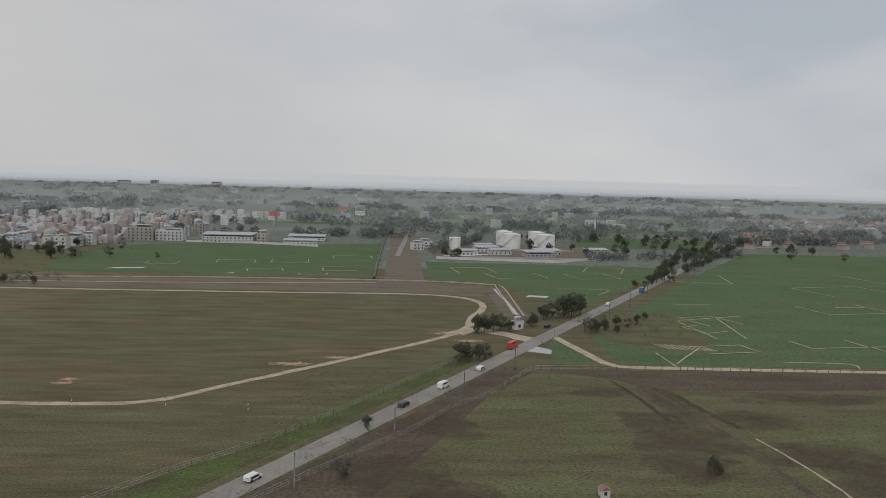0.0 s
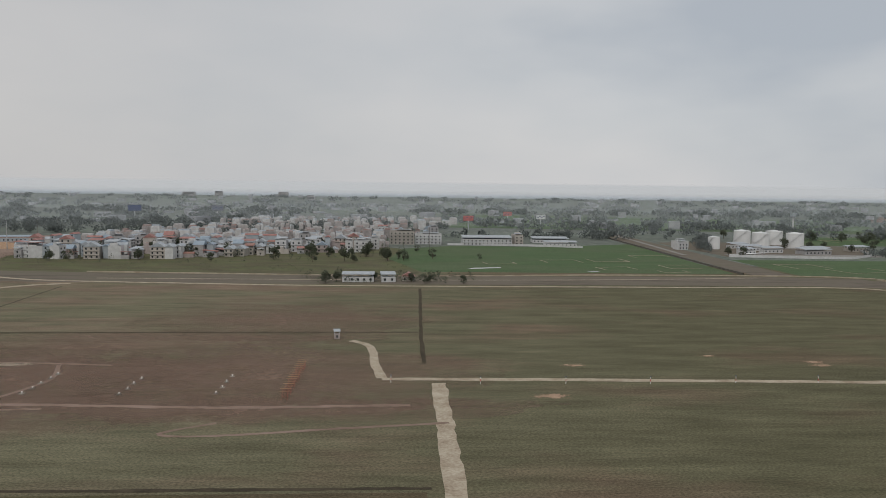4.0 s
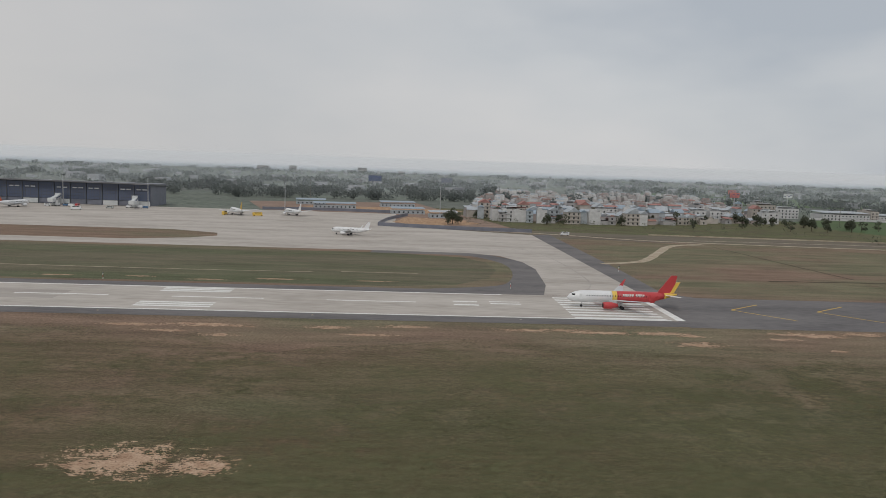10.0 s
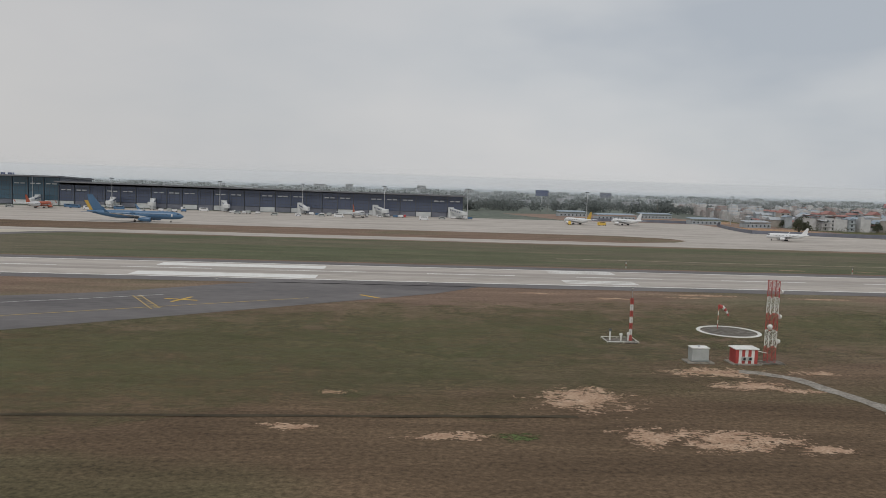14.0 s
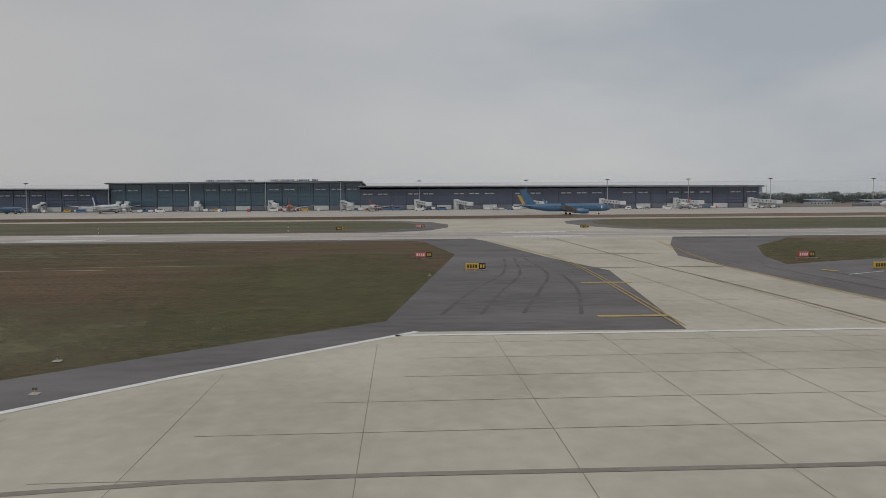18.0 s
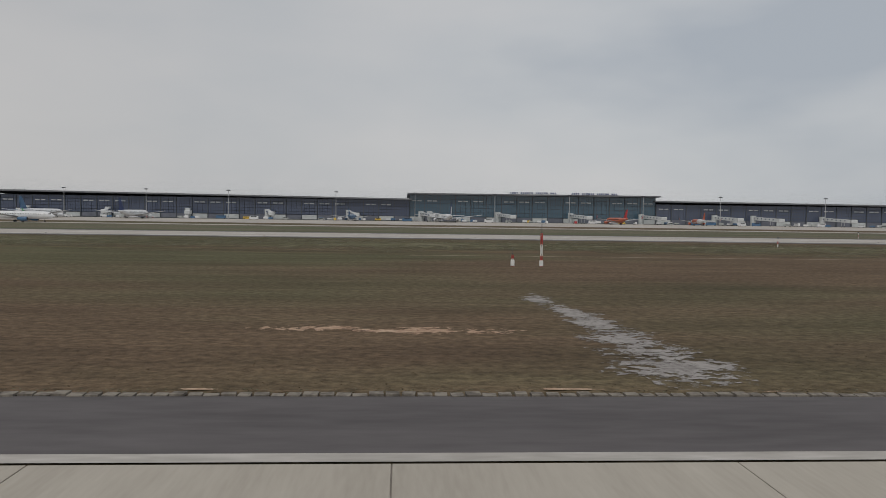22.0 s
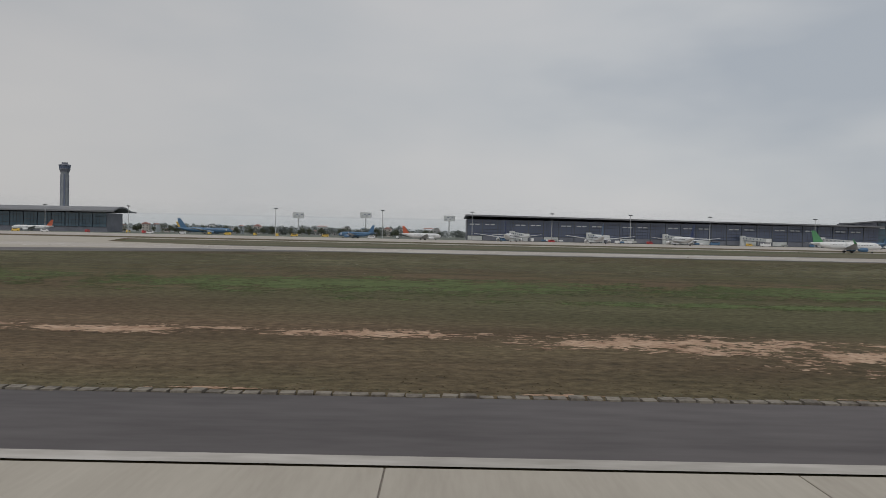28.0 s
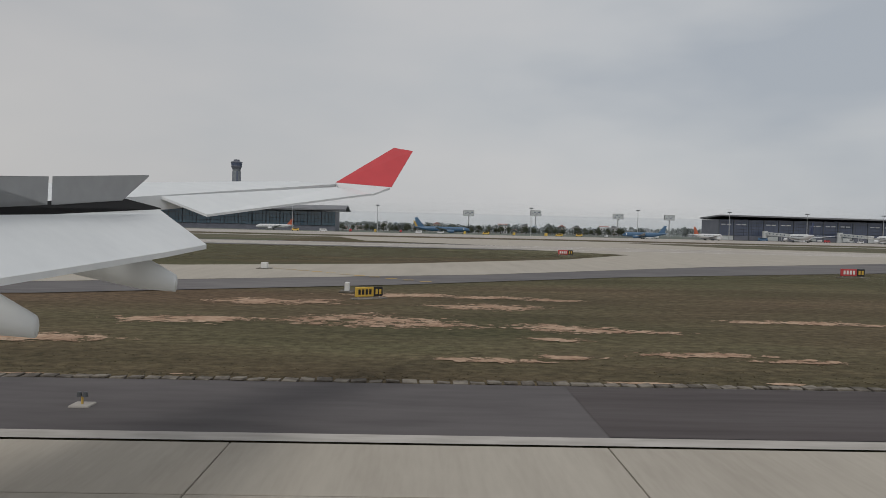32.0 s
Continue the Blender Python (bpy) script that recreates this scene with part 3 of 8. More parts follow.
for cx, cy, w, d, turn in ((294, 577, 44, 50, -12), (232, 620, 30, 40, -20), (228, 395, 22, 24, 20), (215, 372, 14, 18, 25), (262, 340, 30, 16, 8), (330, 440, 46, 30, 12), (380, 520, 60, 40, 14), (300, 330, 40, 12, 3), (470, 600, 70, 50, 10), (430, 380, 50, 20, 6), (540, 460, 80, 30, 6), (205, 325, 26, 14, 12),
        (150, 570, 40, 28, 12), (210, 575, 34, 30, 14), (120, 600, 30, 34, 8), (-2, 556, 20, 12, 6), (20, 678, 34, 20, 5), (-40, 575, 26, 18, 12), (-126, 610, 24, 18, 8), (-72, 627, 30, 22, 8), (-30, 640, 30, 26, 6), (15, 590, 26, 24, 5), (340, 900, 60, 40, 9), (380, 960, 50, 34, 9)):
    c, s_ = math.cos(radians(turn)), math.sin(radians(turn))
    q = [(cx + a * w / 2 * c - b * d / 2 * s_, cy + a * w / 2 * s_ + b * d / 2 * c) for a, b in ((-1, -1), (1, -1), (1, 1), (-1, 1))]
    bunds += [(0.7, [q[i], q[(i + 1) % 4]]) for i in range(4) if (int(cx) + i) % 4]
track("paddy_bund", bunds, 0.12, M["dirt"], "narrow pale earth bunds between paddies", "earth bund", ragged=0.5, thick=0.1, step=3.0)
track("road", [(7.8, [(-121.1, -60), (16.8, 165), (76.6, 262.5), (136.3, 360), (280, 594.5), (395.5, 782), (460, 870), (640, 950)]),
    (5.0, [(60, 700), (64, 780), (70, 900), (72, 1010)])], 0.10, M["road"], "worn two-lane grey asphalt road", "road")
track("side_road", [(4.2, [(133, 347), (140, 312), (145, 295), (160, 291), (255, 288), (420, 285), (700, 282)])], 0.09, M["dirt"], "narrow pale concrete lane past paddies", "road", ragged=0.06)
track("dirt_path", [(4.6, [(-189, 60), (-191, 120), (-191, 200), (-191, 236)]), (3.4, [(-209, 241), (-150, 240), (-84, 238), (-41, 237), (-18, 241), (3, 262), (45, 305), (82, 346), (95, 372)]),
    (3.2, [(-209, 242), (-212, 262), (-215, 290), (-223, 301)]), (4.2, [(-620, 545), (-508, 520), (-453, 494), (-417, 483), (-324, 473), (-243, 467), (-45, 468), (58, 471), (95, 463), (108, 444), (107, 420), (99, 395), (95, 372)]),
    (5.0, [(-499, 357), (-475, 372), (-455, 409), (-431, 454), (-405, 470)]), (2.0, [(45, 521), (-56, 506), (-200, 497), (-400, 497)]), (9.0, [(86, 352), (96, 362), (110, 352), (122, 338)])], 0.045, M["dirt"], "pale compacted dirt service track", "dirt track", ragged=0.16)
track("brown_track", [(2.0, [(145, 283), (150, 253), (154, 227), (156.4, 205), (157.5, 179), (157, 120)])], 0.045, M["scrub"], "faint brown footpath through scrub", "path", ragged=0.4)
track("gully", [(1.6, [(138, 270), (141, 249), (143, 225)]), (2.2, [(155, 256), (158.5, 234), (162.6, 218)])], 0.05, M["ditch"], "dark overgrown gully in the meadow", "ditch", ragged=0.5, step=2.0)
track("stream_bed", [(0.7, [(163, 209), (165.2, 193), (166.6, 175), (166, 165)])], 0.055, M["dirt"], "pale dry stream bed in the meadow", "stream bed", ragged=0.5, step=2.0)
sheet("embankment", [[(-560, 500), (-430, 476), (-240, 474), (60, 478), (112, 466), (122, 500), (118, 517), (60, 529), (-200, 519), (-420, 528), (-560, 545)], [(118, 505), (131, 508), (130, 395), (116, 398)]], 0.04, M["bank"], "brown earth embankment along the canal", "embankment")
track("canal_wall", [(0.8, [(-420, 531), (-203, 518), (-59, 530), (76, 530), (123, 519), (126, 505), (122, 400)]), (0.8, [(127, 512), (131, 505), (127, 397)])], 0.75, M["dirt"], "low pale concrete canal wall", "wall", thick=0.75)
sheet("canal_water", [[(123.5, 500), (126.3, 500), (125.4, 405), (123.4, 405)]], 0.08, M["water"], "narrow strip of still canal water", "water")
sheet("vacant_lot", [[(54, 995), (82, 1010), (79, 536), (50, 537)]], 0.05, M["bank"], "long bare brown earth plot", "vacant lot")
track("lot_wall", [(0.9, [(47, 920), (44, 700), (43, 538)])], 1.6, M["stone"], "pale plastered boundary wall", "wall", thick=1.6)
sheet("pond", [[(140, 468), (153, 466), (156, 473), (143, 475)], [(-156, 566), (-130, 574), (-128, 580), (-150, 575)], [(112, 318), (124, 312), (126, 320), (118, 330)], [(-70, 552), (-58, 554), (-60, 558)]], 0.06, M["water"], "shallow pale pond among the paddies", "pond")
track("ditch", [(1.5, [(-412, 100), (-414, 153)]), (1.5, [(-414, 154), (-330, 153), (-196, 153)]), (1.8, [(-440, 312), (-330, 316), (-196, 319)]), (1.6, [(-193, 455), (-195, 320), (-195, 262)]), (1.0, [(-404, 456), (-400, 380), (-396, 324)]), (1.0, [(-1010, 89), (-909, 91), (-845, 93)])], 0.04, M["ditch"], "shallow dark drainage ditch in grass", "ditch", ragged=0.35)
track("worked_earth", [(2.2, [(-374, 222), (-381, 219), (-379, 209), (-349, 211), (-308, 213), (-254, 210), (-200, 212)]), (1.4, [(-378, 205), (-340, 206), (-300, 209)]), (1.8, [(-379, 258), (-374, 240), (-376, 222)]), (1.6, [(-318, 260), (-312, 240), (-318, 218)]), (1.6, [(-380, 258), (-340, 263), (-300, 259)]), (1.5, [(-250, 196), (-262, 188), (-250, 186), (-215, 192), (-190, 196)])], 0.034, M["redsoil"], "scraped reddish earth round the approach lights", "earth", ragged=0.35, step=3.0)

# ---- paved airfield ----
sheet("far_runway", [rect(-3600, -512, 221, 262), [(-3600, 388), (-3600, 411), (-700, 411), (-700, 388)], [(-742, 411), (-712, 425), (-700, 440), (-700, 411)], [(-3600, 480), (-3600, 690), (-700, 683), (-700, 440), (-704, 457), (-735, 472)], [(-700, 388), (-700, 683), (-600, 680), (-600, 545), (-600, 388)], [(-600, 388), (-600, 545), (-508, 504), (-508, 400), (-546, 377), (-560, 386)], [(-546, 377), (-508, 400), (-508, 262), (-545, 262), (-540, 285), (-536, 330), (-538, 355)]],
    0.06, M["apron"], "pale concrete runway and taxiways with rubber streaks", "runway")
sheet("runway_shoulder", [rect(-3600, -512, 213, 221), rect(-3600, -560, 262, 270), rect(-512, -416, 212, 264), [(-509, 505), (-495, 508), (-497, 330), (-499, 274), (-490, 264), (-509, 262)], [(-592, 262), (-537, 262), (-534, 300), (-541, 296), (-548, 280), (-560, 270)]], 0.05, M["asphalt"], "weathered grey asphalt shoulder and blast pad", "runway shoulder")
track("taxiway_fillet", [(12, [(-610, 384), (-566, 382), (-552, 371), (-543, 350), (-541.5, 325), (-546, 295), (-556, 276), (-585, 264)])], 0.045, M["asphalt"], "curved grey asphalt fillet round the grass island", "taxiway", step=3)
sheet("crossing_taxiway", [[(-1143, 20), (-1141, 70), (-1116, 69), (-1108, 124), (-1113, 152), (-1119, 208), (-1122, 221), (-1062, 221), (-1075, 187), (-1086, 152), (-1086, 122), (-1086, 67), (-1085, 20)],
    [(-1148, 262), (-1132, 276), (-1124, 300), (-1122, 330), (-1128, 362), (-1142, 380), (-1160, 390), (-1032, 390), (-1050, 380), (-1064, 362), (-1070, 330), (-1068, 300), (-1060, 276), (-1044, 262)], [(-1141, 70), (-1158, 54), (-1174, 37), (-1190, 20), (-1143, 20)]], 0.08, M["pale"], "pale concrete crossing taxiway between the runways", "taxiway")
sheet("taxiway_shoulder", [[(-1203, 23), (-1193, 33), (-1169.5, 54.6), (-1159.5, 63.6), (-1144, 76.5), (-1138.4, 113), (-1131, 162), (-1136, 206), (-1140, 214), (-1030, 214), (-1040, 200), (-1057, 178), (-1069, 150), (-1074, 131), (-1064, 136), (-1004, 159), (-940, 188), (-915, 208), (-905, 214), (-845, 214), (-859, 198), (-903, 166), (-943, 137), (-1002, 112), (-1038, 89), (-1064, 71), (-1075, 57), (-1076, 20)]],
    0.05, M["asphalt"], "old grey asphalt taxiway joining the runway at a slant", "taxiway")
sheet("crossing_shoulder", [[(-1175, 262), (-1148, 278), (-1136, 300), (-1134, 330), (-1141, 360), (-1158, 382), (-1185, 390), (-1008, 390), (-1034, 382), (-1051, 360), (-1058, 330), (-1056, 300), (-1044, 278), (-1018, 262)]], 0.052, M["asphalt"], "curved grey asphalt shoulders of the crossing taxiway", "taxiway")
sheet("exit_taxiway", [[(-2300, 30), (-2122, 73), (-2079, 97), (-2037, 132), (-1985, 166), (-1900, 221), (-2060, 221), (-2036, 188), (-2058, 152), (-2091, 120), (-2119, 105), (-2330, 84)], [(-2060, 262), (-2110, 300), (-2130, 388), (-1990, 388), (-1960, 300), (-1900, 262)]], 0.075, M["concrete"], "pale concrete rapid-exit taxiway", "taxiway")
sheet("exit_shoulder", [[(-2300, 24), (-2117, 62), (-2089, 78), (-2061, 98), (-2012, 123), (-1917, 175), (-1860, 214), (-1900, 221), (-1985, 166), (-2037, 132), (-2079, 97), (-2122, 73), (-2300, 30)]], 0.055, M["asphalt"], "dark asphalt edge of the exit taxiway", "taxiway")
sheet("near_runway", [rect(-3200, -640, -23.4, 12.9)], 0.06, M["concrete"], "pale concrete landing runway", "runway")
sheet("near_shoulder", [rect(-3200, -1180, 23.4, 30.35), rect(-3200, -640, -31, -23.4)], 0.06, M["shoulder"], "dark asphalt shoulder of the landing runway", "runway shoulder")

sheet("island_turf", [[(-3600, 274), (-2140, 274), (-2135, 386), (-3600, 386)], [(-1955, 300), (-1900, 274), (-1126, 274), (-1126, 386), (-1985, 386)], [(-1066, 274), (-600, 274), (-575, 280), (-560, 300), (-554, 325), (-556, 350), (-566, 368), (-600, 378), (-1066, 386)]], 0.016, M["turf"], "olive green grass islands between runway and taxiway", "grass")

# ---- markings and slabs, parts of the pavements ----
far_runway = bpy.data.objects["far_runway"]
near_runway = bpy.data.objects["near_runway"]
crossing = bpy.data.objects["crossing_taxiway"]
shoulder_w = bpy.data.objects["runway_shoulder"]
old_taxi = bpy.data.objects["taxiway_shoulder"]
exit_taxi = bpy.data.objects["exit_taxiway"]


def painted(name, polys, z, mat, parent):
    for p in polys:
        sheet(name, [p], z, mat, "", parent=parent)


def stroke(name, w, pts, z, mat, parent, step=6.0):
    bm = bmesh.new()
    ribbon(bm, pts, w, z, step=step)
    return part(name, bm, mat, parent)


painted("threshold_bar", [rect(-512.4, -509.8, 221.5, 261)], 0.09, M["white"], far_runway)
painted("threshold_stripe", [rect(-543, -515, 222 + 4.25 * i, 224.1 + 4.25 * i) for i in range(9)], 0.09, M["white"], far_runway)
painted("centre_dash", [rect(-618.5 - 48.2 * i, -590 - 48.2 * i, 242.2, 243.4) for i in range(34)], 0.09, M["white"], far_runway)
painted("designation_mark", [rect(-578, -570, 239, 241), rect(-566, -556, 242.5, 244), rect(-578, -570, 245, 246.5), rect(-566, -556, 246.5, 247.5)], 0.09, M["white"], far_runway)
painted("touchdown_bar", [rect(x - 22.5, x, y, y + 1.9) for x in (-651, -795.5, -1086, -1230) for y in (226, 229, 232, 252, 255, 258)], 0.09, M["white"], far_runway)
painted("aiming_point", [rect(-947, -893, 224, 232.5), rect(-947, -893, 249, 257.5)], 0.09, M["white"], far_runway)
painted("edge_stripe", [rect(-3600, -514, 221.2, 222.3), rect(-3600, -560, 260.4, 261.5)], 0.085, M["white"], far_runway)
painted("wheel_track", [rect(-1150, -700, 235, 240.5), rect(-1150, -700, 244.5, 249.5)], 0.075, M["scuffed"], far_runway)
for pts in ([(-473, 253), (-487, 242), (-473, 226)], [(-443, 253), (-458, 242), (-445, 226)], [(-419, 251), (-430, 241), (-417, 224)]):
    for p, q in zip(pts, pts[1:]):
        stroke("chevron", 0.55, [p, q], 0.07, M["yellow"], shoulder_w, 40)
stroke("taxi_line", 0.5, [(-3600, 399), (-760, 399), (-640, 420), (-560, 430), (-525, 400), (-520, 300), (-535, 262)], 0.09, M["scuffed"], far_runway)
LEAD = [(-1106, 24), (-1102.5, 30), (-1100.1, 36.6), (-1098.3, 43.3), (-1096.2, 56.2), (-1095.7, 73.8), (-1096.4, 105), (-1097.6, 140), (-1098.5, 219)]
stroke("lead_in_border", 0.5, LEAD, 0.105, M["rubber_stain"], crossing, 2.0)
stroke("lead_in_line", 0.15, LEAD, 0.112, M["faded"], crossing, 2.0)
for pts in ([(-1116, 71), (-1112, 124), (-1112, 152), (-1118, 205)], [(-1086.4, 72), (-1086.6, 124), (-1084, 146), (-1074, 200)]):
    for off in (0.0, 0.65):
        stroke("edge_line", 0.22, [(x + off, y) for x, y in pts], 0.11, M["faded"], crossing)
for y in (158.8, 128.6):
    stroke("cross_joint", 0.75, [(-1112.5, y + 0.4), (-1086, y)], 0.105, M["rubber_stain"], crossing, 30)
for pts in ([(-1143, 68.2), (-1086, 67.6)], [(-1086, 67), (-1085, 36)], [(-1141, 70), (-1158, 54), (-1174, 37), (-1190, 23)]):
    stroke("border_line", 0.7, pts, 0.11, M["white"], crossing, 12)
for y in (64.5, 58.5, 52.6, 46.3, 40.3, 34.1, 28.0):
    stroke("joint", 0.055, [(-1086, y), (-1141 - max(0, (54 - y)) * 0.9, y)], 0.10, M["joint"], crossing, 60)
for x in (-1095.4, -1105.2, -1115.4, -1124.6, -1134.3, -1144.5, -1155, -1165):
    stroke("joint", 0.032, [(x, 22.8), (x, min(68, 68 - (-1141 - x) * 0.98) if x < -1141 else 68)], 0.10, M["joint"], crossing, 60)
stroke("tyre_mark", 0.5, [(-1160, 32.9), (-1152, 33.9), (-1142, 34.1), (-1120, 33.8), (-1090, 33.6)], 0.105, M["joint"], crossing, 12)
for x in (-1106, -1097):
    stroke("joint", 0.08, [(x, 70), (x, 123)], 0.10, M["joint"], crossing, 60)
for y in (88, 106, 140, 160, 180, 200):
    stroke("joint", 0.09, [(-1112, y), (-1086, y)], 0.10, M["joint"], crossing, 60)
for pts, w, mt in (([(-1073.5, 74.4), (-1056.5, 85.8), (-1034.4, 101.4), (-987.3, 130.2), (-890, 186)], 0.4, "worn_yellow"), ([(-1073.6, 113.3), (-1051.9, 124.3), (-1019, 141.9), (-964.9, 164.4), (-925, 186)], 0.3, "white"), ([(-1073.6, 99.6), (-1063.9, 104.9)], 0.25, "white"), ([(-1055.4, 109.5), (-1049, 112.8), (-1025, 126)], 0.2, "worn_white"),
        ([(-1063.7, 108.9), (-1055.4, 105.7)], 1.0, "yellow"), ([(-1061.3, 103.2), (-1058.3, 111.3)], 1.5, "yellow"),
        ([(-1073.5, 68.4), (-1070.8, 65.0)], 1.0, "yellow"), ([(-1067.1, 78.6), (-1062.4, 72.2)], 1.0, "yellow"), ([(-1056.5, 85.6), (-1052.0, 79.4)], 1.0, "yellow"), ([(-1073.4, 121.0), (-1072.2, 118.6)], 1.0, "yellow"), ([(-1074.5, 86), (-1073.6, 86)], 1.0, "white"), ([(-1074.5, 74), (-1073.2, 74)], 1.0, "white"), ([(-1083, 74), (-1082.2, 72.6)], 0.9, "white"),
        ([(-931.2, 183.2), (-921, 165.2)], 0.3, "worn_yellow"), ([(-929.9, 184.4), (-919.7, 166.8)], 0.3, "worn_yellow"), ([(-922.7, 180), (-914.7, 178.2)], 0.9, "yellow"), ([(-919.9, 175.3), (-917.4, 183.5)], 0.8, "yellow"), ([(-878, 193), (-873, 188)], 0.9, "yellow"), ([(-1122.2, 77.4), (-1114.8, 77)], 1.1, "worn_yellow"), ([(-1116.8, 107.2), (-1109.6, 106.8)], 1.2, "worn_yellow")):
    stroke("taxi_mark", w, pts, 0.09 + 0.003 * (len(old_taxi.children) % 7), M[mt], old_taxi, 20)
for i in range(7):
    stroke("holding_line", 0.4, [(-930.0 + 1.45 * i, 181.3 - 2.55 * i), (-928.8 + 1.45 * i, 182.4 - 2.55 * i)], 0.115, M["worn_yellow"], old_taxi, 9)
for i in range(11):
    stroke("holding_line", 0.5, [(-2106 + i * 1.9, 101 - i * 1.9), (-2104.8 + i * 1.9, 101.4 - i * 1.9)], 0.11, M["yellow"], exit_taxi, 9)

sheet("patched_strip", [[(-1086, 23), (-1086, 68), (-1088, 130), (-1087, 163), (-1074, 150), (-1074, 96), (-1074, 63), (-1075, 23)], [(-1087, 163), (-1076, 213), (-1066, 213), (-1074, 150)]], 0.066, M["patched"], "", parent=old_taxi)
for pts in ([(-1080.4, 24), (-1080.2, 34), (-1080.0, 45.4), (-1080.3, 51), (-1080.0, 56.8), (-1079.0, 66), (-1079.3, 73.3), (-1079.5, 100), (-1080, 128)], [(-1074.4, 40), (-1073.7, 61), (-1073.7, 121)]):
    stroke("crack", 0.14, pts, 0.09, M["ditch"], old_taxi, 3)
# near runway: painted edge, recessed bed and single slabs
sheet("slab_bed", [rect(-2180, -1180, 12.9, 22.5)], 0.03, M["joint"], "", parent=near_runway)
sheet("slab_rest", [rect(-3200, -2180, 12.9, 22.5), rect(-1180, -640, 12.9, 22.5)], 0.06, M["concrete"], "", parent=near_runway)
sheet("edge_stripe", [rect(-3200, -1180, 22.62, 23.4)], 0.075, M["worn_white"], "", parent=near_runway)
slab_bm = bmesh.new()
box(slab_bm, (0, 0, 0.03), (9.955, 1.0, 0.06), bevel=0.01)
slab_a = part("slab", slab_bm, M["concrete"], near_runway)
slab_a.location, slab_a.scale = (-1186.7, 20.55, 0.01), (1, 3.86, 1)
for i in range(98):
    for y, w in ((20.55, 3.86), (15.75, 5.66)):
        if i == 0 and w == 3.86:
            continue
        s = new("slab", slab_a.data)
        s.parent, s.location, s.scale = near_runway, (-1186.7 - 10.0 * i, y, 0.01), (1, w, 1)

painted("aiming_stripe", [rect(-1536, -1480.4, 18.25 - 0.62 * i - 0.54, 18.25 - 0.62 * i) for i in range(10)], 0.08, M["worn_white"], near_runway)
painted("marking_border", [rect(-1536.2, -1480.2, 18.3, 18.42), rect(-1480.4, -1480.2, 12.9, 18.3), rect(-1536.2, -1536.0, 12.9, 18.3)], 0.08, M["rubber"], near_runway)

# concrete blocks along the shoulder: single ones where the path ends, joined before
edge_drain = thing("edge_drain", "row of small grey concrete drain blocks along the shoulder", "drain", kind="structure")
blk = bmesh.new()
box(blk, (0, 0, 0.03), (0.57, 0.50, 0.08), bevel=0.012)
first = part("block", blk, M["blockstone"], edge_drain)
first.location = (-1975, 30.62, 0.04)
rb = random.Random(5)
for i in range(1, 290):
    o = new("block", first.data)
    o.parent = edge_drain
    o.matrix_basis = pose(-1975 - 0.63 * i, 30.62 + rb.uniform(-0.06, 0.06), 0.04 + rb.uniform(-0.03, 0.03), rb.uniform(-5, 5), rb.uniform(-5, 5), rb.uniform(-7, 7)) @ Matrix.Diagonal((rb.uniform(0.82, 1.02), rb.uniform(0.8, 1.15), 1, 1))


def many_boxes(name, items, mat, parent=None):
    """One mesh out of boxes given as x, y, z, sx, sy, sz, turn."""
    base = np.array([(x, y, z) for x in (-0.5, 0.5) for y in (-0.5, 0.5) for z in (-0.5, 0.5)])
    quads = [(0, 1, 3, 2), (4, 6, 7, 5), (0, 4, 5, 1), (2, 3, 7, 6), (0, 2, 6, 4), (1, 5, 7, 3)]
    vs, fs = [], []
    for n, (x, y, z, sx, sy, sz, turn) in enumerate(items):
        p = base * (sx, sy, sz)
        c, s = math.cos(turn), math.sin(turn)
        q = np.stack([p[:, 0] * c - p[:, 1] * s + x, p[:, 0] * s + p[:, 1] * c + y, p[:, 2] + z], 1)
        vs += [tuple(v) for v in q]
        fs += [tuple(8 * n + k for k in f) for f in quads]
    me = bpy.data.meshes.new(name)
    me.from_pydata(vs, [], fs)
    me.materials.append(mat)
    ob = new(name, me)
    if parent is not None:
        ob.parent = parent
    return ob


tagged(many_boxes("block_row", [(-1200 - 0.63 * i, 30.62 + rb.uniform(-0.07, 0.07), 0.06 + rb.uniform(-0.04, 0.03), rb.uniform(0.46, 0.58), rb.uniform(0.4, 0.56), 0.11, rb.uniform(-0.12, 0.12)) for i in range(1230)]
    + [(-2158 - 0.63 * i, 30.62, 0.08, 0.40, 0.42, 0.12, 0.0) for i in range(60)], M["blockstone"]), "small grey concrete drain blocks in a row", "drain", kind="stuff")


# ---- bare soil, tufts ----
def blot(bm, x, y, rx, ry, z, rnd, n=26, rough=0.45):
    ph = [rnd.uniform(0, 6.28) for _ in range(5)]
    vs = []
    for i in range(n):
        a = 6.2832 * i / n
        k = 1 + rough * (0.5 * math.sin(3 * a + ph[0]) + 0.35 * math.sin(5 * a + ph[1]) + 0.3 * math.sin(9 * a + ph[2])) + rough * rnd.uniform(-0.3, 0.3)
        vs.append(bm.verts.new((x + rx * k * math.cos(a), y + ry * k * math.sin(a), z)))
    c = bm.verts.new((x, y, z))
    for i in range(n):
        bm.faces.new((c, vs[i], vs[(i + 1) % n]))


def soil(spots, mat="bare", label="bare orange soil showing through thin grass", name="soil_patch", z=0.022, grow=1.75):
    rnd = random.Random(len(spots))
    for i, (x, y, rx, ry) in enumerate(spots):
        bm = bmesh.new()
        blot(bm, x, y, rx * grow, ry * grow, z + 0.0003 * i, rnd, 24, 0.25)
        tagged(finish(name, bm, M[mat]), label, "bare soil", "soil patches", kind="structure")


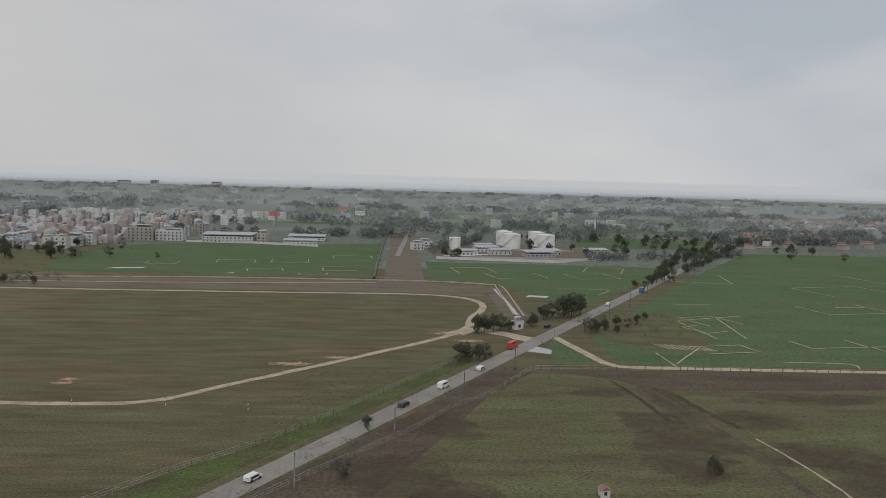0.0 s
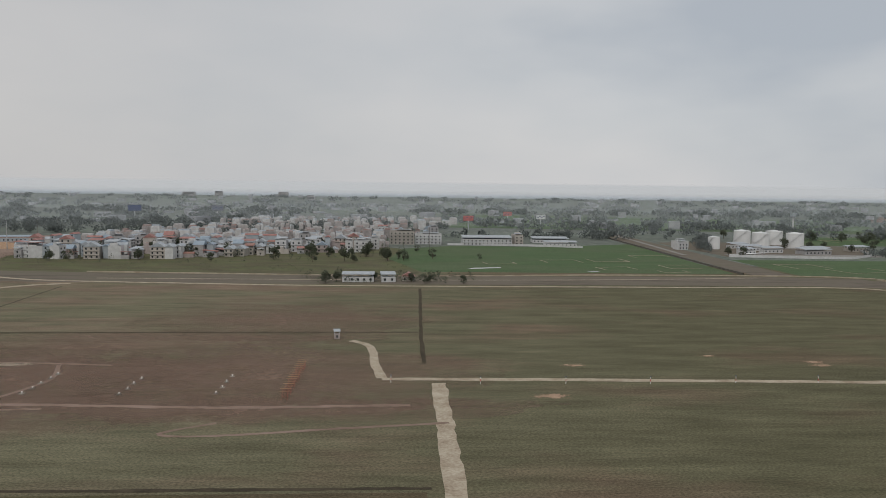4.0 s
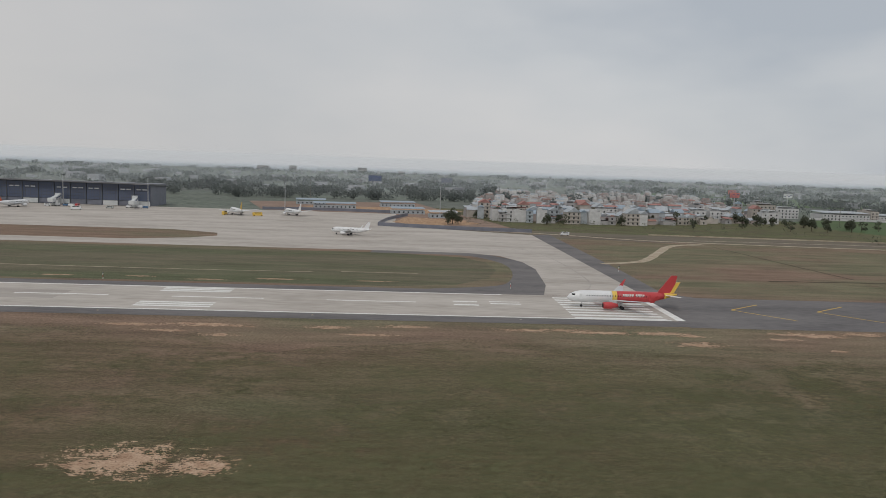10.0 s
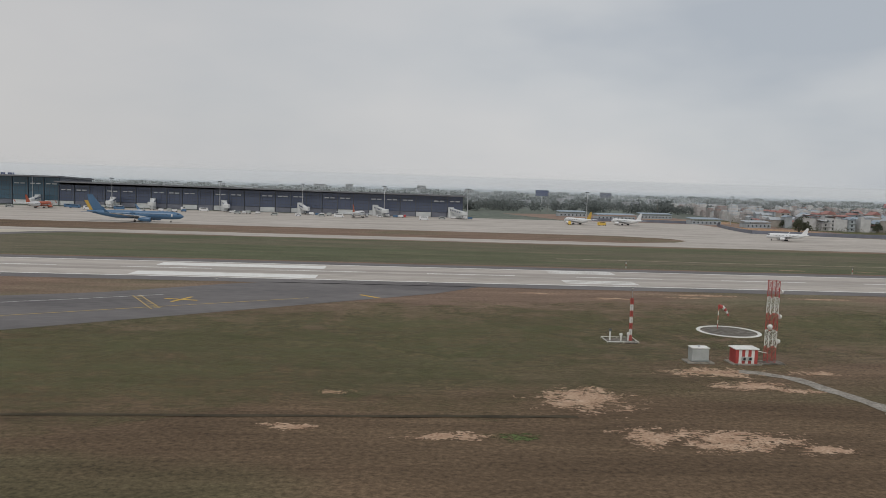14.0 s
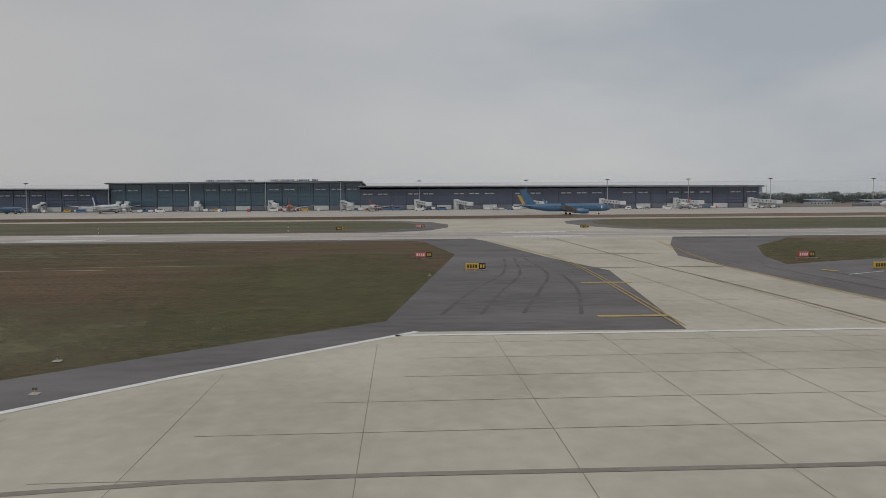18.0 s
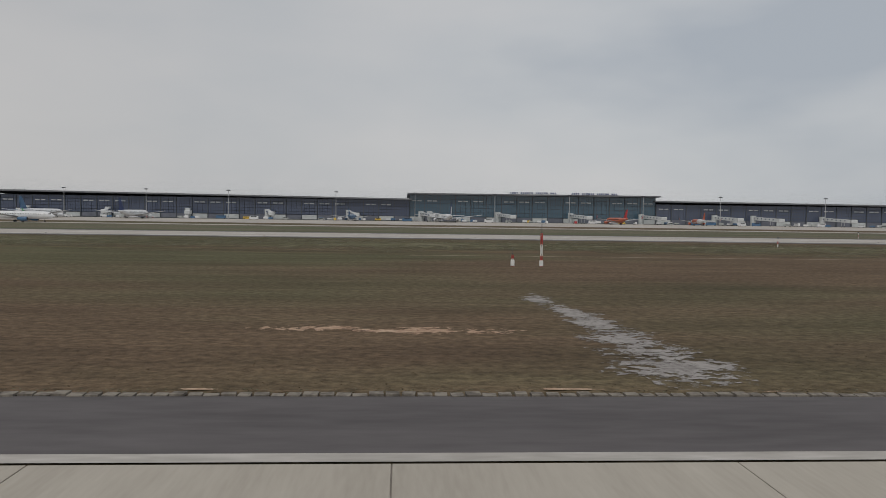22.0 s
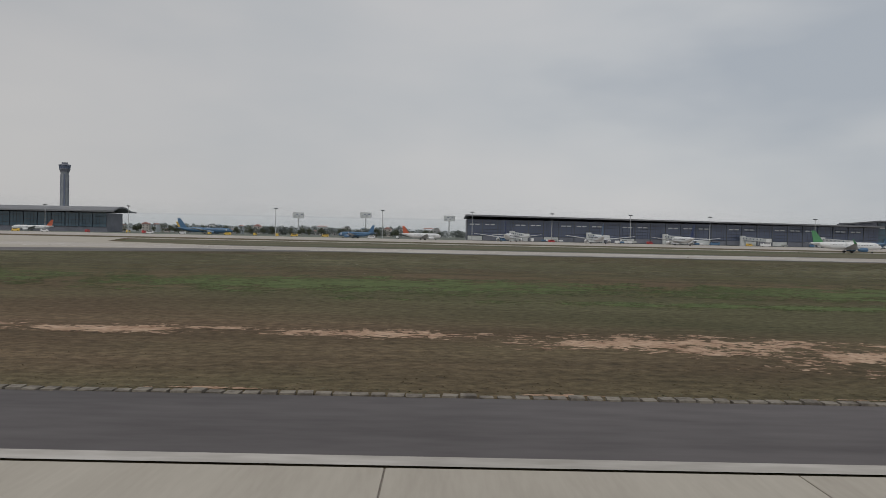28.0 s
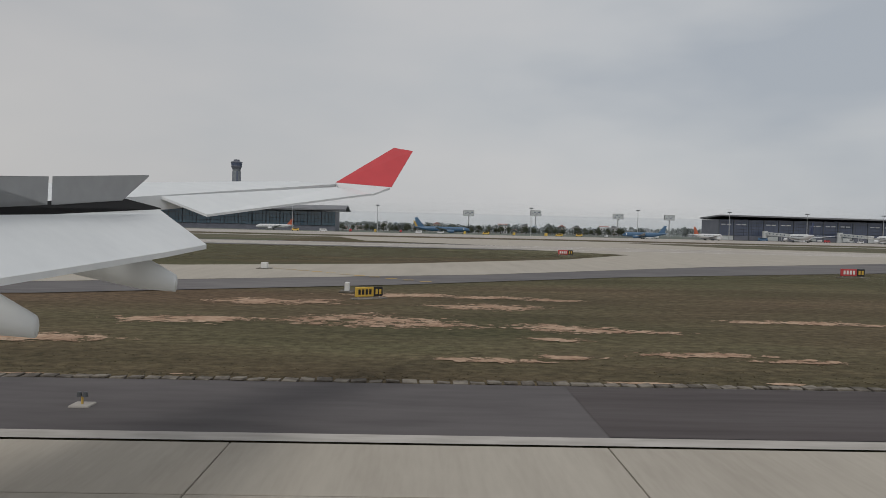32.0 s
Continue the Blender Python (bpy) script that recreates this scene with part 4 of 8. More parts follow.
soil([(-551, 205, 8, 1.5), (-541, 202.5, 10, 2.5), (-524, 203.5, 9, 2.2), (-516, 201, 5, 1.5), (-518, 191.5, 7, 3), (-484, 206, 11, 2), (-478, 204.5, 8, 2), (-462, 208, 7, 2.5), (-491, 199.5, 5, 1.5), (-483, 187, 2.4, 1.5), (-434, 197, 8, 2), (-437, 190, 6, 3.5), (-434, 185, 5, 2.5), (-448, 187, 4, 1.5), (-431, 180, 5, 2.5), (-426, 189, 4, 1.5),
    (-408, 254.6, 4, 1.8), (-410, 246, 4, 1.5), (-411, 238, 5, 2), (-407, 229, 5, 1.6), (-408, 219, 4, 1.5), (-405, 203, 4, 2.5), (-403, 213, 3, 1.4), (-560, 204, 9, 2), (-593, 205, 7, 1.8), (-614, 202, 6, 2), (-602, 194, 8, 1.5), (-666, 201, 8, 2), (-645, 202.5, 11, 2.5), (-639, 191, 6, 1.5), (-655, 195, 7, 1.5), (-750, 204, 9, 1.6), (-782, 206, 11, 2), (-790, 201, 6, 1.5), (-813, 196, 7, 2), (-830, 204, 6, 1.4),
    (-731, 119, 16, 2.2), (-724, 122, 6, 3.2), (-716, 117, 6, 4.5), (-735, 108, 8, 3.5), (-729, 102, 10, 3.5), (-742, 100, 4, 2), (-712, 104, 5, 6), (-703, 104, 8.5, 6.5), (-692, 104, 4, 4), (-681, 105, 14, 5.5), (-665, 122, 6, 4), (-634, 111, 9, 6), (-624, 109, 5, 4), (-766, 86, 10, 2.5), (-745, 85, 6, 4), (-737, 87, 4, 3), (-730, 85, 5, 5), (-722, 86.5, 6, 3), (-714, 88, 11, 2.2), (-712, 83.5, 7, 3), (-706, 85, 4, 4), (-699, 84, 6, 5), (-690, 85, 9, 3.5), (-678, 86, 7, 3), (-660, 84, 8, 4), (-755, 80, 8, 3),
    (-816, 117, 8, 3), (-815, 110, 6, 3), (-809, 107, 4, 1.4), (-801, 118, 5, 1.4), (-838, 86, 3.6, 3.8), (-828, 85, 8, 4.2), (-820, 82, 4.5, 1.6), (-805, 84, 4, 5), (-791, 79.5, 9, 4), (-777, 84, 7, 5), (-771, 81, 8, 4), (-765, 89.5, 9, 1.6), (-842, 101, 7, 6), (-880, 88, 3, 1.4), (-862, 85, 4, 1.6), (-876, 102.8, 2.4, 1),
    (-1054.5, 60.6, 4.6, 2.6), (-1053.3, 50.5, 2.6, 3.6), (-1054.3, 47, 2.4, 2), (-1058, 44.2, 1.7, 0.9), (-1056.5, 42, 1, 0.6), (-1045.4, 45.1, 3.4, 2.2), (-1049, 41, 3, 1.6), (-1038, 47, 5, 2.6), (-1074, 40.8, 0.9, 0.6), (-1072, 44.5, 0.8, 0.4), (-1027, 51, 4, 2), (-1020, 52, 6, 2.4), (-1012, 43, 10, 3.4), (-1000, 60, 8, 3),
    (18, 290, 8, 3), (35, 302, 7, 2.4), (-54, 260, 4, 2), (-157, 221, 5, 2.4), (-142, 260, 4.5, 2), (-89, 275, 3.5, 1.5), (-55, 265, 3, 1.8), (85, 352, 9, 5), (92, 336, 7, 3)], grow=1.5)
soil([(-1482, 47, 1.6, 0.6), (-1491, 33, 1.2, 0.9), (-1783, 42, 9, 7), (-1772, 42, 9, 8), (-1764, 45, 10, 8), (-1756, 46, 9, 7.5), (-1748, 45, 8, 5), (-1740, 45, 8, 4), (-1730, 46, 7, 2.6), (-1718, 45, 6, 1.8), (-1794, 42, 9, 6), (-1806, 41, 10, 5.5), (-1820, 45, 9, 3.5), (-1834, 47, 7, 1.8), (-1848, 47, 6, 2), (-1777, 35, 5, 2), (-1766, 34, 4, 1.5), (-1790, 35, 6, 2), (-1804, 35, 6, 1.4), (-1427, 48, 3.2, 1.2), (-1419, 47, 4.8, 1.3), (-1200, 36, 3.2, 2), (-1382, 32.3, 1.3, 0.8),
    (-1914, 43, 6, 3), (-1908, 44, 6, 4), (-1904, 47, 4, 4), (-1898, 46, 4, 2.6), (-1893, 51, 6, 5), (-1887, 48, 7, 3.5), (-1878, 48, 8, 3.5), (-1870, 49, 7, 3.5), (-1908.5, 33.6, 5, 1.1), (-1895, 37, 3, 1.4), (-1891, 34.8, 3, 0.8), (-1885, 33.6, 5.5, 0.8), (-1879, 33.7, 3, 0.6), (-1860, 48, 6, 2),
    (-2090, 49.5, 5, 3), (-2086, 47.5, 3, 1.4), (-2086, 66.5, 6, 2), (-2081.4, 66, 5, 1.6), (-2082, 58.5, 4.5, 2.2), (-2076, 64.4, 2.6, 1), (-2079, 47.5, 3.4, 1.8), (-2075.5, 46, 3.6, 1), (-2079.4, 42.5, 2, 0.8), (-2065, 52, 2, 1), (-2061, 52, 4, 1.2), (-2056, 51.3, 2.4, 0.8), (-2073.5, 38, 3.4, 0.9), (-2069.5, 36.8, 2.4, 0.7), (-2084, 35.8, 3.4, 0.6), (-2080, 36.8, 1.4, 0.6), (-2100, 48, 5, 2), (-2098, 60, 6, 2.4), (-2106, 40, 4, 1.4),
    (-1952.9, 44.4, 8, 4), (-1940.5, 44.1, 4, 1.6), (-1968.0, 35.0, 3.5, 1.2), (-1971.9, 43.8, 2.7, 1.4), (-1952.6, 34.4, 3.1, 1), (-1960.0, 32.6, 2.6, 0.9), (-1932, 46, 5, 2),
    (-2028, 32.4, 4, 1.1), (-2024, 32.8, 4, 1.2), (-2019, 32.4, 4, 1), (-2013, 31.9, 4, 0.6), (-2036, 32.4, 5, 1), (-2007, 33.9, 1.6, 0.6), (-2006, 41.8, 4, 1.2), (-2003.5, 38.2, 1.4, 0.5), (-2016, 46.8, 3.4, 0.8), (-2030, 46.5, 2, 0.8), (-1992, 38, 5, 1), (-1990, 33, 4, 0.8), (-2046, 33, 5, 0.9), (-1978, 46, 6, 2.2),
    (-1550.9, 53.8, 5.1, 1.7), (-1534.6, 46.6, 6.2, 1.3)], z=0.018, grow=1.4)
soil([(-352, 258, 7, 1.6), (-336, 260, 9, 2), (-347, 234, 9, 5), (-338, 240, 6, 4), (-356, 244, 4, 4), (-338, 200.5, 4, 1.6), (-346, 199, 3, 1.4), (-345, 250, 7, 2)], "rubble", "rubble and pale stones on reddish earth", "rubble_patch", z=0.08)
for pts in ([(-1138.2, 80), (-1133, 100), (-1126, 122), (-1122, 150)], [(-1134, 80), (-1129, 100), (-1123.4, 121), (-1120, 150)], [(-1129.5, 80), (-1124, 100), (-1119, 121), (-1118, 150)], [(-1123.5, 79), (-1119, 100), (-1117, 120)]):
    stroke("tyre_mark", 0.5, pts, 0.068, M["shoulder"], old_taxi, 5)
soil([(-1487.6, 25.4, 1.1, 1.5), (-1212, 26.5, 1, 0.5), (-1378, 28, 0.9, 0.4), (-1992, 28.4, 1.5, 0.6), (-1485, 26.4, 0.9, 0.25), (-1494, 28, 0.8, 0.2), (-1727.5, 24.8, 0.9, 0.35), (-2038, 29, 1.2, 0.3)], "sealant", "pale sealant smear on dark asphalt", "asphalt_repair", z=0.065)
sheet("resurfaced_strip", [[(-1727, 30.3), (-1727, 23.5), (-1705, 23.5), (-1705, 30.3)], [(-2081.4, 30.2), (-2081.4, 23.5), (-2066, 23.5), (-2062, 30.2)]], 0.068, M["resurfaced"], "browner resurfaced strip of shoulder asphalt", "asphalt")
sheet("green_field", [[(-411, 20), (-411, 151), (-300, 150.5), (-197, 151), (-193, 20)]], 0.018, M["field"], "darker olive green mown field beside the ditch", "grass")
soil([(-855, 85, 3, 1.6)], "lush", "greener patch of lush grass", "lush_patch", 0.019, 1.4)
soil([(-470, 105, 60, 45), (-545, 100, 70, 40), (-620, 95, 60, 36), (-455, 150, 50, 22), (-560, 160, 60, 24), (-880, 130, 60, 26), (-930, 120, 60, 26), (-850, 155, 50, 22), (-1063, 56, 12, 20), (-1046, 74, 24, 13), (-1015, 92, 34, 14), (-990, 70, 40, 24), (-700, 160, 60, 26), (-780, 165, 60, 24), (-1040, 165, 38, 40), (-1030, 160, 44, 34), (-1152, 105, 16, 44), (-1156, 110, 18, 40)], "olive", "olive green grass over brown thatch", "olive_patch", 0.016, 1.4)
soil([(-664, 279, 8, 1.4), (-643, 284, 9, 1.6), (-605, 284.5, 8, 1.2), (-690, 283, 6, 1.2), (-720, 281, 8, 1.2)], z=0.03, grow=1.5)
soil([(137, 224, 8, 8), (143, 205, 12, 12), (136, 188, 10, 8), (175, 196, 16, 9), (185, 176, 16, 12), (150, 240, 5, 18), (170, 225, 10, 8), (60, 180, 10, 12), (75, 215, 7, 10), (72, 170, 8, 6), (130, 255, 8, 5), (200, 250, 24, 6), (42, 150, 14, 10)], "brush", "dead brown brush in the meadow", "brush_patch", 0.04, 1.4)
soil([(-1690, 84, 40, 10), (-1770, 86, 50, 13), (-1840, 88, 44, 14), (-1900, 90, 36, 13), (-1975, 90, 34, 11), (-1940, 70, 30, 4), (-1800, 68, 40, 3), (-1730, 100, 50, 6)], "lush", "greener patch of lush grass", "lush_patch", 0.016, 1.3)
soil([(-350, 240, 50, 36), (-300, 242, 60, 38), (-245, 244, 56, 34), (-330, 250, 40, 30), (-310, 212, 100, 9), (-240, 208, 60, 8), (-320, 305, 70, 8), (-255, 345, 46, 40)], "tilled", "scraped reddish brown earth", "scraped_patch", 0.012, 1.4)
soil([(-2110, 180, 60, 50), (-2060, 195, 50, 36), (-2180, 170, 60, 60), (-1985, 110, 60, 22), (-1920, 140, 70, 30), (-1820, 150, 80, 40), (-1720, 150, 80, 40), (-1185, 70, 24, 18), (-1240, 172, 60, 26), (-1330, 172, 70, 26), (-1430, 176, 70, 26), (-1540, 180, 80, 24), (-1650, 180, 80, 24), (-1300, 330, 90, 30), (-1450, 330, 90, 30), (-900, 330, 120, 36), (-700, 330, 90, 34)], "strip", "greener grass beside the far runway", "lush_patch", 0.012, 1.4)
rs = random.Random(41)
soil([(-2150 + 11.5 * i + rs.uniform(-4, 4), 31.5 + rs.uniform(-0.25, 0.25), rs.uniform(0.5, 2.0), rs.uniform(0.08, 0.22)) for i in range(72)], "bare", "loose sand spilled along the drain blocks", "sand_spill", z=0.024, grow=1.4)
stroke("cable_trench", 0.6, [(-1420, 130), (-1296, 131), (-1243, 135), (-1194, 135)], 0.06, M["dirt"], bpy.data.objects["ground"])
stroke("cable_trench", 0.9, [(-805, 306.5), (-735, 304.5), (-672, 303.7), (-630, 305)], 0.06, M["dirt"], bpy.data.objects["ground"])
stroke("cable_trench", 0.9, [(-619, 308), (-588, 307.7)], 0.06, M["dirt"], bpy.data.objects["ground"])
stroke("cable_trench", 0.5, [(-1207, 140), (-1181, 141)], 0.06, M["dirt"], bpy.data.objects["ground"])
stroke("cable_trench", 0.4, [(-1420, 175), (-1300, 176), (-1200, 172)], 0.06, M["dirt"], bpy.data.objects["ground"])
soil([(-1408, 36, 2.6, 3.4), (-1408.4, 40, 2.4, 3.6), (-1408.6, 45, 1.9, 4), (-1408.4, 51, 1.7, 4.5), (-1409, 57, 1.4, 4.5), (-1410, 64, 1.2, 4.5)], "crumbled", "broken grey paved path in grass", "broken_path", 0.03, 1.5)
track("gravel_track", [(2.5, [(-813, 118.5), (-807, 115), (-804, 107), (-801, 97), (-799, 91), (-793, 89), (-785, 85), (-781, 81), (-780, 70), (-781, 40)])], 0.06, M["gravel"], "winding grey gravel track", "path", ragged=0.3, step=1.5)


def tufts(name, count, x0, x1, y0, y1, size, mat, seed, power=1.0):
    r = np.random.RandomState(seed)
    x = r.uniform(x0, x1, count)
    y = y0 + (y1 - y0) * r.uniform(0, 1, count) ** power
    vs = np.zeros((count, 3, 3, 3))
    for b in range(3):
        a = r.uniform(0, 6.283, count)
        h = size * r.uniform(0.1, 0.45, count)
        w = size * 0.9
        vs[:, b, 0] = np.stack([x - w * np.cos(a), y - w * np.sin(a), np.zeros(count)], 1)
        vs[:, b, 1] = np.stack([x + w * np.cos(a), y + w * np.sin(a), np.zeros(count)], 1)
        vs[:, b, 2] = np.stack([x + r.uniform(-1.6, 1.6, count) * size, y + r.uniform(-1.6, 1.6, count) * size, h], 1)
    me = bpy.data.meshes.new(name)
    me.from_pydata(vs.reshape(-1, 3).tolist(), [], np.arange(count * 9).reshape(-1, 3).tolist())
    me.materials.append(mat)
    return tagged(new(name, me), "short dry grass tufts of the verge", "grass", kind="stuff")


tufts("grass_tufts", 60000, -2150, -1190, 31.2, 44, 0.05, M["grass"], 3, 1.8)
tufts("verge_tufts", 9000, -2150, -1196, 31.0, 31.9, 0.06, M["turf"], 4)
tufts("weeds", 9000, 20, 330, 60, 285, 0.40, M["scrub"], 8, 1.0)

# ---- aircraft ----
def paint(name, c, rough=0.35, spec=0.5, var=0.9):
    return surface(name, [tuple(v * var for v in c), c], big=4.0, small=0.5, rough=rough, spec=spec)


M["plane_white"] = paint("white_aircraft_paint", (0.74, 0.75, 0.76))
M["plane_red"] = paint("red_aircraft_paint", (0.50, 0.055, 0.06))
M["plane_yellow"] = paint("yellow_aircraft_paint", (0.74, 0.50, 0.10))
M["plane_blue"] = paint("teal_blue_aircraft_paint", (0.075, 0.16, 0.28))
M["plane_gold"] = paint("gold_paint", (0.55, 0.36, 0.08))
M["plane_green"] = paint("green_aircraft_paint", (0.09, 0.28, 0.13))
M["plane_orange"] = paint("orange_aircraft_paint", (0.50, 0.12, 0.06))
M["plane_grey"] = paint("grey_wing_paint", (0.50, 0.52, 0.54))
M["plane_navy"] = paint("navy_aircraft_paint", (0.03, 0.05, 0.14))
M["porthole"] = glass("cabin_window_glass", (0.03, 0.035, 0.04))


def circle(x, r, zc, n=16, ry=1.0):
    return [(x, r * ry * math.cos(6.28319 * i / n), zc + r * math.sin(6.28319 * i / n)) for i in range(n)]


def wing_panel(bm, root, tip, croot, ctip, thick):
    """A tapered wing from root to tip (leading edge points), chords along -x."""
    rings = []
    for (x, y, z), c in ((root, croot), (tip, ctip)):
        t = thick * c
        rings.append([(x, y, z), (x - 0.25 * c, y, z + t * 0.6), (x - 0.65 * c, y, z + t * 0.4), (x - c, y, z), (x - 0.65 * c, y, z - t * 0.35), (x - 0.2 * c, y, z - t * 0.45)])
    loft(bm, rings)


def airliner(name, label, at, turn, length, body, tail, rear=None, engine=None, winglet=None, group="", split=0.52, text=None, belly=None, fin_tip=None):
    k = length / 37.6
    r, zc = 1.98 * (0.55 + 0.45 * k), 3.55 * (0.6 + 0.4 * k)
    t = thing(name, label, "airplane", group, at, turn)
    half = length / 2

    def tube(pname, a, b, mat, n=12):
        bm = bmesh.new()
        rings = []
        for i in range(n + 1):
            u = a + (b - a) * i / n
            if u < 0.16:
                s = math.sqrt(max(0.0, 1 - (1 - u / 0.16) ** 2)) * 0.97 + 0.03
                dz = -0.28 * r * (1 - u / 0.16) ** 2
            elif u > 0.68:
                v = (u - 0.68) / 0.32
                s, dz = 1 - 0.86 * v**1.35, 0.62 * r * v**1.25
            else:
                s, dz = 1.0, 0.0
            rings.append(circle(half - u * length, r * s, zc + dz))
        loft(bm, rings)
        return part(pname, bm, mat, t, smooth=True)

    rear = rear or body
    tube("forward_fuselage", 0.0, split, body, 14)
    if text:
        tube("livery_band", split, split + 0.045, M["plane_yellow"], 3)
        tube("rear_fuselage", split + 0.045, 0.88, rear, 10)
        tube("tail_cone", 0.88, 1.0, M["plane_yellow"], 4)
    else:
        tube("rear_fuselage", split, 1.0, rear, 12)
    for s in (1, -1):
        bm = bmesh.new()
        root = (half - 0.36 * length, s * r * 0.7, zc - 0.55 * r)
        tip = (half - 0.60 * length, s * 0.455 * length, zc + 0.05 * r + 0.03 * length)
        wing_panel(bm, root, tip, 0.175 * length, 0.042 * length, 0.10)
        w = part("wing", bm, M["plane_grey"], t)
        if winglet:
            bm = bmesh.new()
            wing_panel(bm, tip, (tip[0] - 0.055 * length, tip[1] + s * 0.012 * length, tip[2] + 0.06 * length), 0.040 * length, 0.014 * length, 0.07)
            part("winglet", bm, winglet, w)
        bm = bmesh.new()
        ex, ey, ez, er = half - 0.345 * length, s * 0.155 * length, zc - 0.95 * r, 0.56 * r
        loft(bm, [circle(ex + 0.055 * length, er * 0.86, ez), circle(ex + 0.04 * length, er, ez), circle(ex - 0.02 * length, er * 0.98, ez), circle(ex - 0.075 * length, er * 0.55, ez)])
        for v in bm.verts:
            v.co.y += ey
        e = part("engine", bm, engine or body, t, smooth=True)
        bm = bmesh.new()
        rod(bm, (ex + 0.0555 * length, ey, ez), (ex + 0.05 * length, ey, ez), er * 0.74, er * 0.7, 16)
        part("intake", bm, M["rubber"], e)
        bm = bmesh.new()
        box(bm, (ex - 0.03 * length, ey, ez + er * 0.95), (0.07 * length, 0.25, er * 0.7))
        part("pylon", bm, M["plane_grey"], e)
        bm = bmesh.new()
        wing_panel(bm, (-half + 0.125 * length, s * 0.2, zc + 0.45 * r), (-half + 0.04 * length, s * 0.165 * length, zc + 0.6 * r), 0.085 * length, 0.038 * length, 0.08)
        part("tailplane", bm, M["plane_white"] if tail is not M["plane_blue"] else tail, t)
        bm = bmesh.new()
        gx, gy = half - 0.475 * length, s * 0.1 * length
        rod(bm, (gx, gy, zc - 0.6 * r), (gx, gy, 0.6), 0.16, n=8)
        g = part("main_gear", bm, M["steel"], t)
        for o in (-0.55, 0.55):
            bm = bmesh.new()
            rod(bm, (gx, gy + o - 0.2, 0.58), (gx, gy + o + 0.2, 0.58), 0.58, n=14)
            part("wheel", bm, M["rubber"], g)
        bm = bmesh.new()
        for i in range(int(26 * k)):
            x = half - 0.17 * length - i * 0.56 * length / int(26 * k)
            box(bm, (x, s * r * 0.975, zc + 0.28 * r), (0.26, 0.16, 0.38))
        tagged(part("cabin_windows", bm, M["porthole"], t), kind="stuff")
        bm = bmesh.new()
        box(bm, (half - 0.055 * length, s * r * 0.50, zc + 0.36 * r), (1.1, 0.6, 0.5), turn=-s * 33, bevel=0.08)
        part("cockpit_window", bm, M["porthole"], t)
        for u in (0.115, 0.74):
            bm = bmesh.new()
            box(bm, (half - u * length, s * r * (0.93 if u < 0.5 else 0.90), zc + 0.1 * r), (0.85, 0.22, 1.85), bevel=0.08)
            part("door", bm, rear if u > 0.5 else M["plane_white"], t)
    bm = bmesh.new()
    fx = -half + 0.185 * length
    z0, z1 = zc + 0.75 * r, zc + 0.75 * r + 0.165 * length
    rings = [[(fx, -0.22, z0), (fx, 0.22, z0), (fx - 0.145 * length, 0.12, z0), (fx - 0.145 * length, -0.12, z0)], [(fx - 0.125 * length, -0.07, z1), (fx - 0.125 * length, 0.07, z1), (fx - 0.18 * length, 0.05, z1), (fx - 0.18 * length, -0.05, z1)]]
    loft(bm, rings)
    fin = part("fin", bm, tail, t)
    if fin_tip:
        bm = bmesh.new()
        box(bm, (fx - 0.155 * length, 0, z0 + 0.055 * length), (0.035 * length, 0.3, 0.10 * length))
        for v in bm.verts:
            v.co.x -= (v.co.z - z0) * 0.55 - 0.02 * length
        part("fin_stripe", bm, fin_tip, fin)
    bm = bmesh.new()
    rod(bm, (half - 0.135 * length, 0, zc - 0.8 * r), (half - 0.135 * length, 0, 0.4), 0.11, n=8)
    g = part("nose_gear", bm, M["steel"], t)
    bm = bmesh.new()
    rod(bm, (half - 0.135 * length, -0.3, 0.4), (half - 0.135 * length, 0.3, 0.4), 0.4, n=12)
    part("wheel", bm, M["rubber"], g)
    if belly:
        bm = bmesh.new()
        loft(bm, [circle(half - u * length, r * s, zc - r * 0.32, ry=0.9) for u, s in ((0.34, 0.3), (0.40, 0.80), (0.5, 0.82), (0.58, 0.3))])
        part("belly_fairing", bm, belly, t, smooth=True)
    if text:
        for s in (1, -1):
            bm = bmesh.new()
            for i in range(9):
                box(bm, (half - 0.50 * length - (i + (0.6 if i > 4 else 0)) * 0.021 * length, s * r * 0.93, zc + 0.42 * r), (0.55, 0.18, 0.85))
            tagged(part("lettering", bm, text, t, "white lettering on the fuselage side"), kind="stuff")
    return t


airliner("passenger_jet", "red, white and yellow narrow-body jet lined up on the runway threshold", (-523.6, 241.5, 0.1), 180, 36.0, M["plane_white"], M["plane_red"], rear=M["plane_red"], engine=M["plane_red"], winglet=M["plane_red"], split=0.40, text=M["white"], fin_tip=M["plane_yellow"], belly=M["plane_white"])
airliner("wide_body_jet", "teal blue wide-body jet with gold tail emblem on the taxiway", (-1036, 487, 0.1), 0, 60, M["plane_blue"], M["plane_blue"], engine=M["plane_blue"], winglet=M["plane_blue"], fin_tip=M["plane_gold"], belly=M["plane_white"])
airliner("passenger_jet", "white narrow-body jet with green tail taxiing past the terminal", (-1617, 400, 0.1), 0, 37.6, M["plane_white"], M["plane_green"], engine=M["plane_blue"], winglet=M["plane_green"])
gate = "jets parked at the terminal"
airliner("wide_body_jet", "white wide-body jet with dark tail at a terminal gate", (-1382, 634, 0.1), 92, 62, M["plane_white"], M["plane_navy"], fin_tip=M["plane_white"], group=gate)
airliner("passenger_jet", "orange-red narrow-body jet at a terminal gate", (-1236, 642, 0.1), 97, 44.5, M["plane_orange"], M["plane_red"], engine=M["plane_orange"], winglet=M["plane_red"], group=gate)
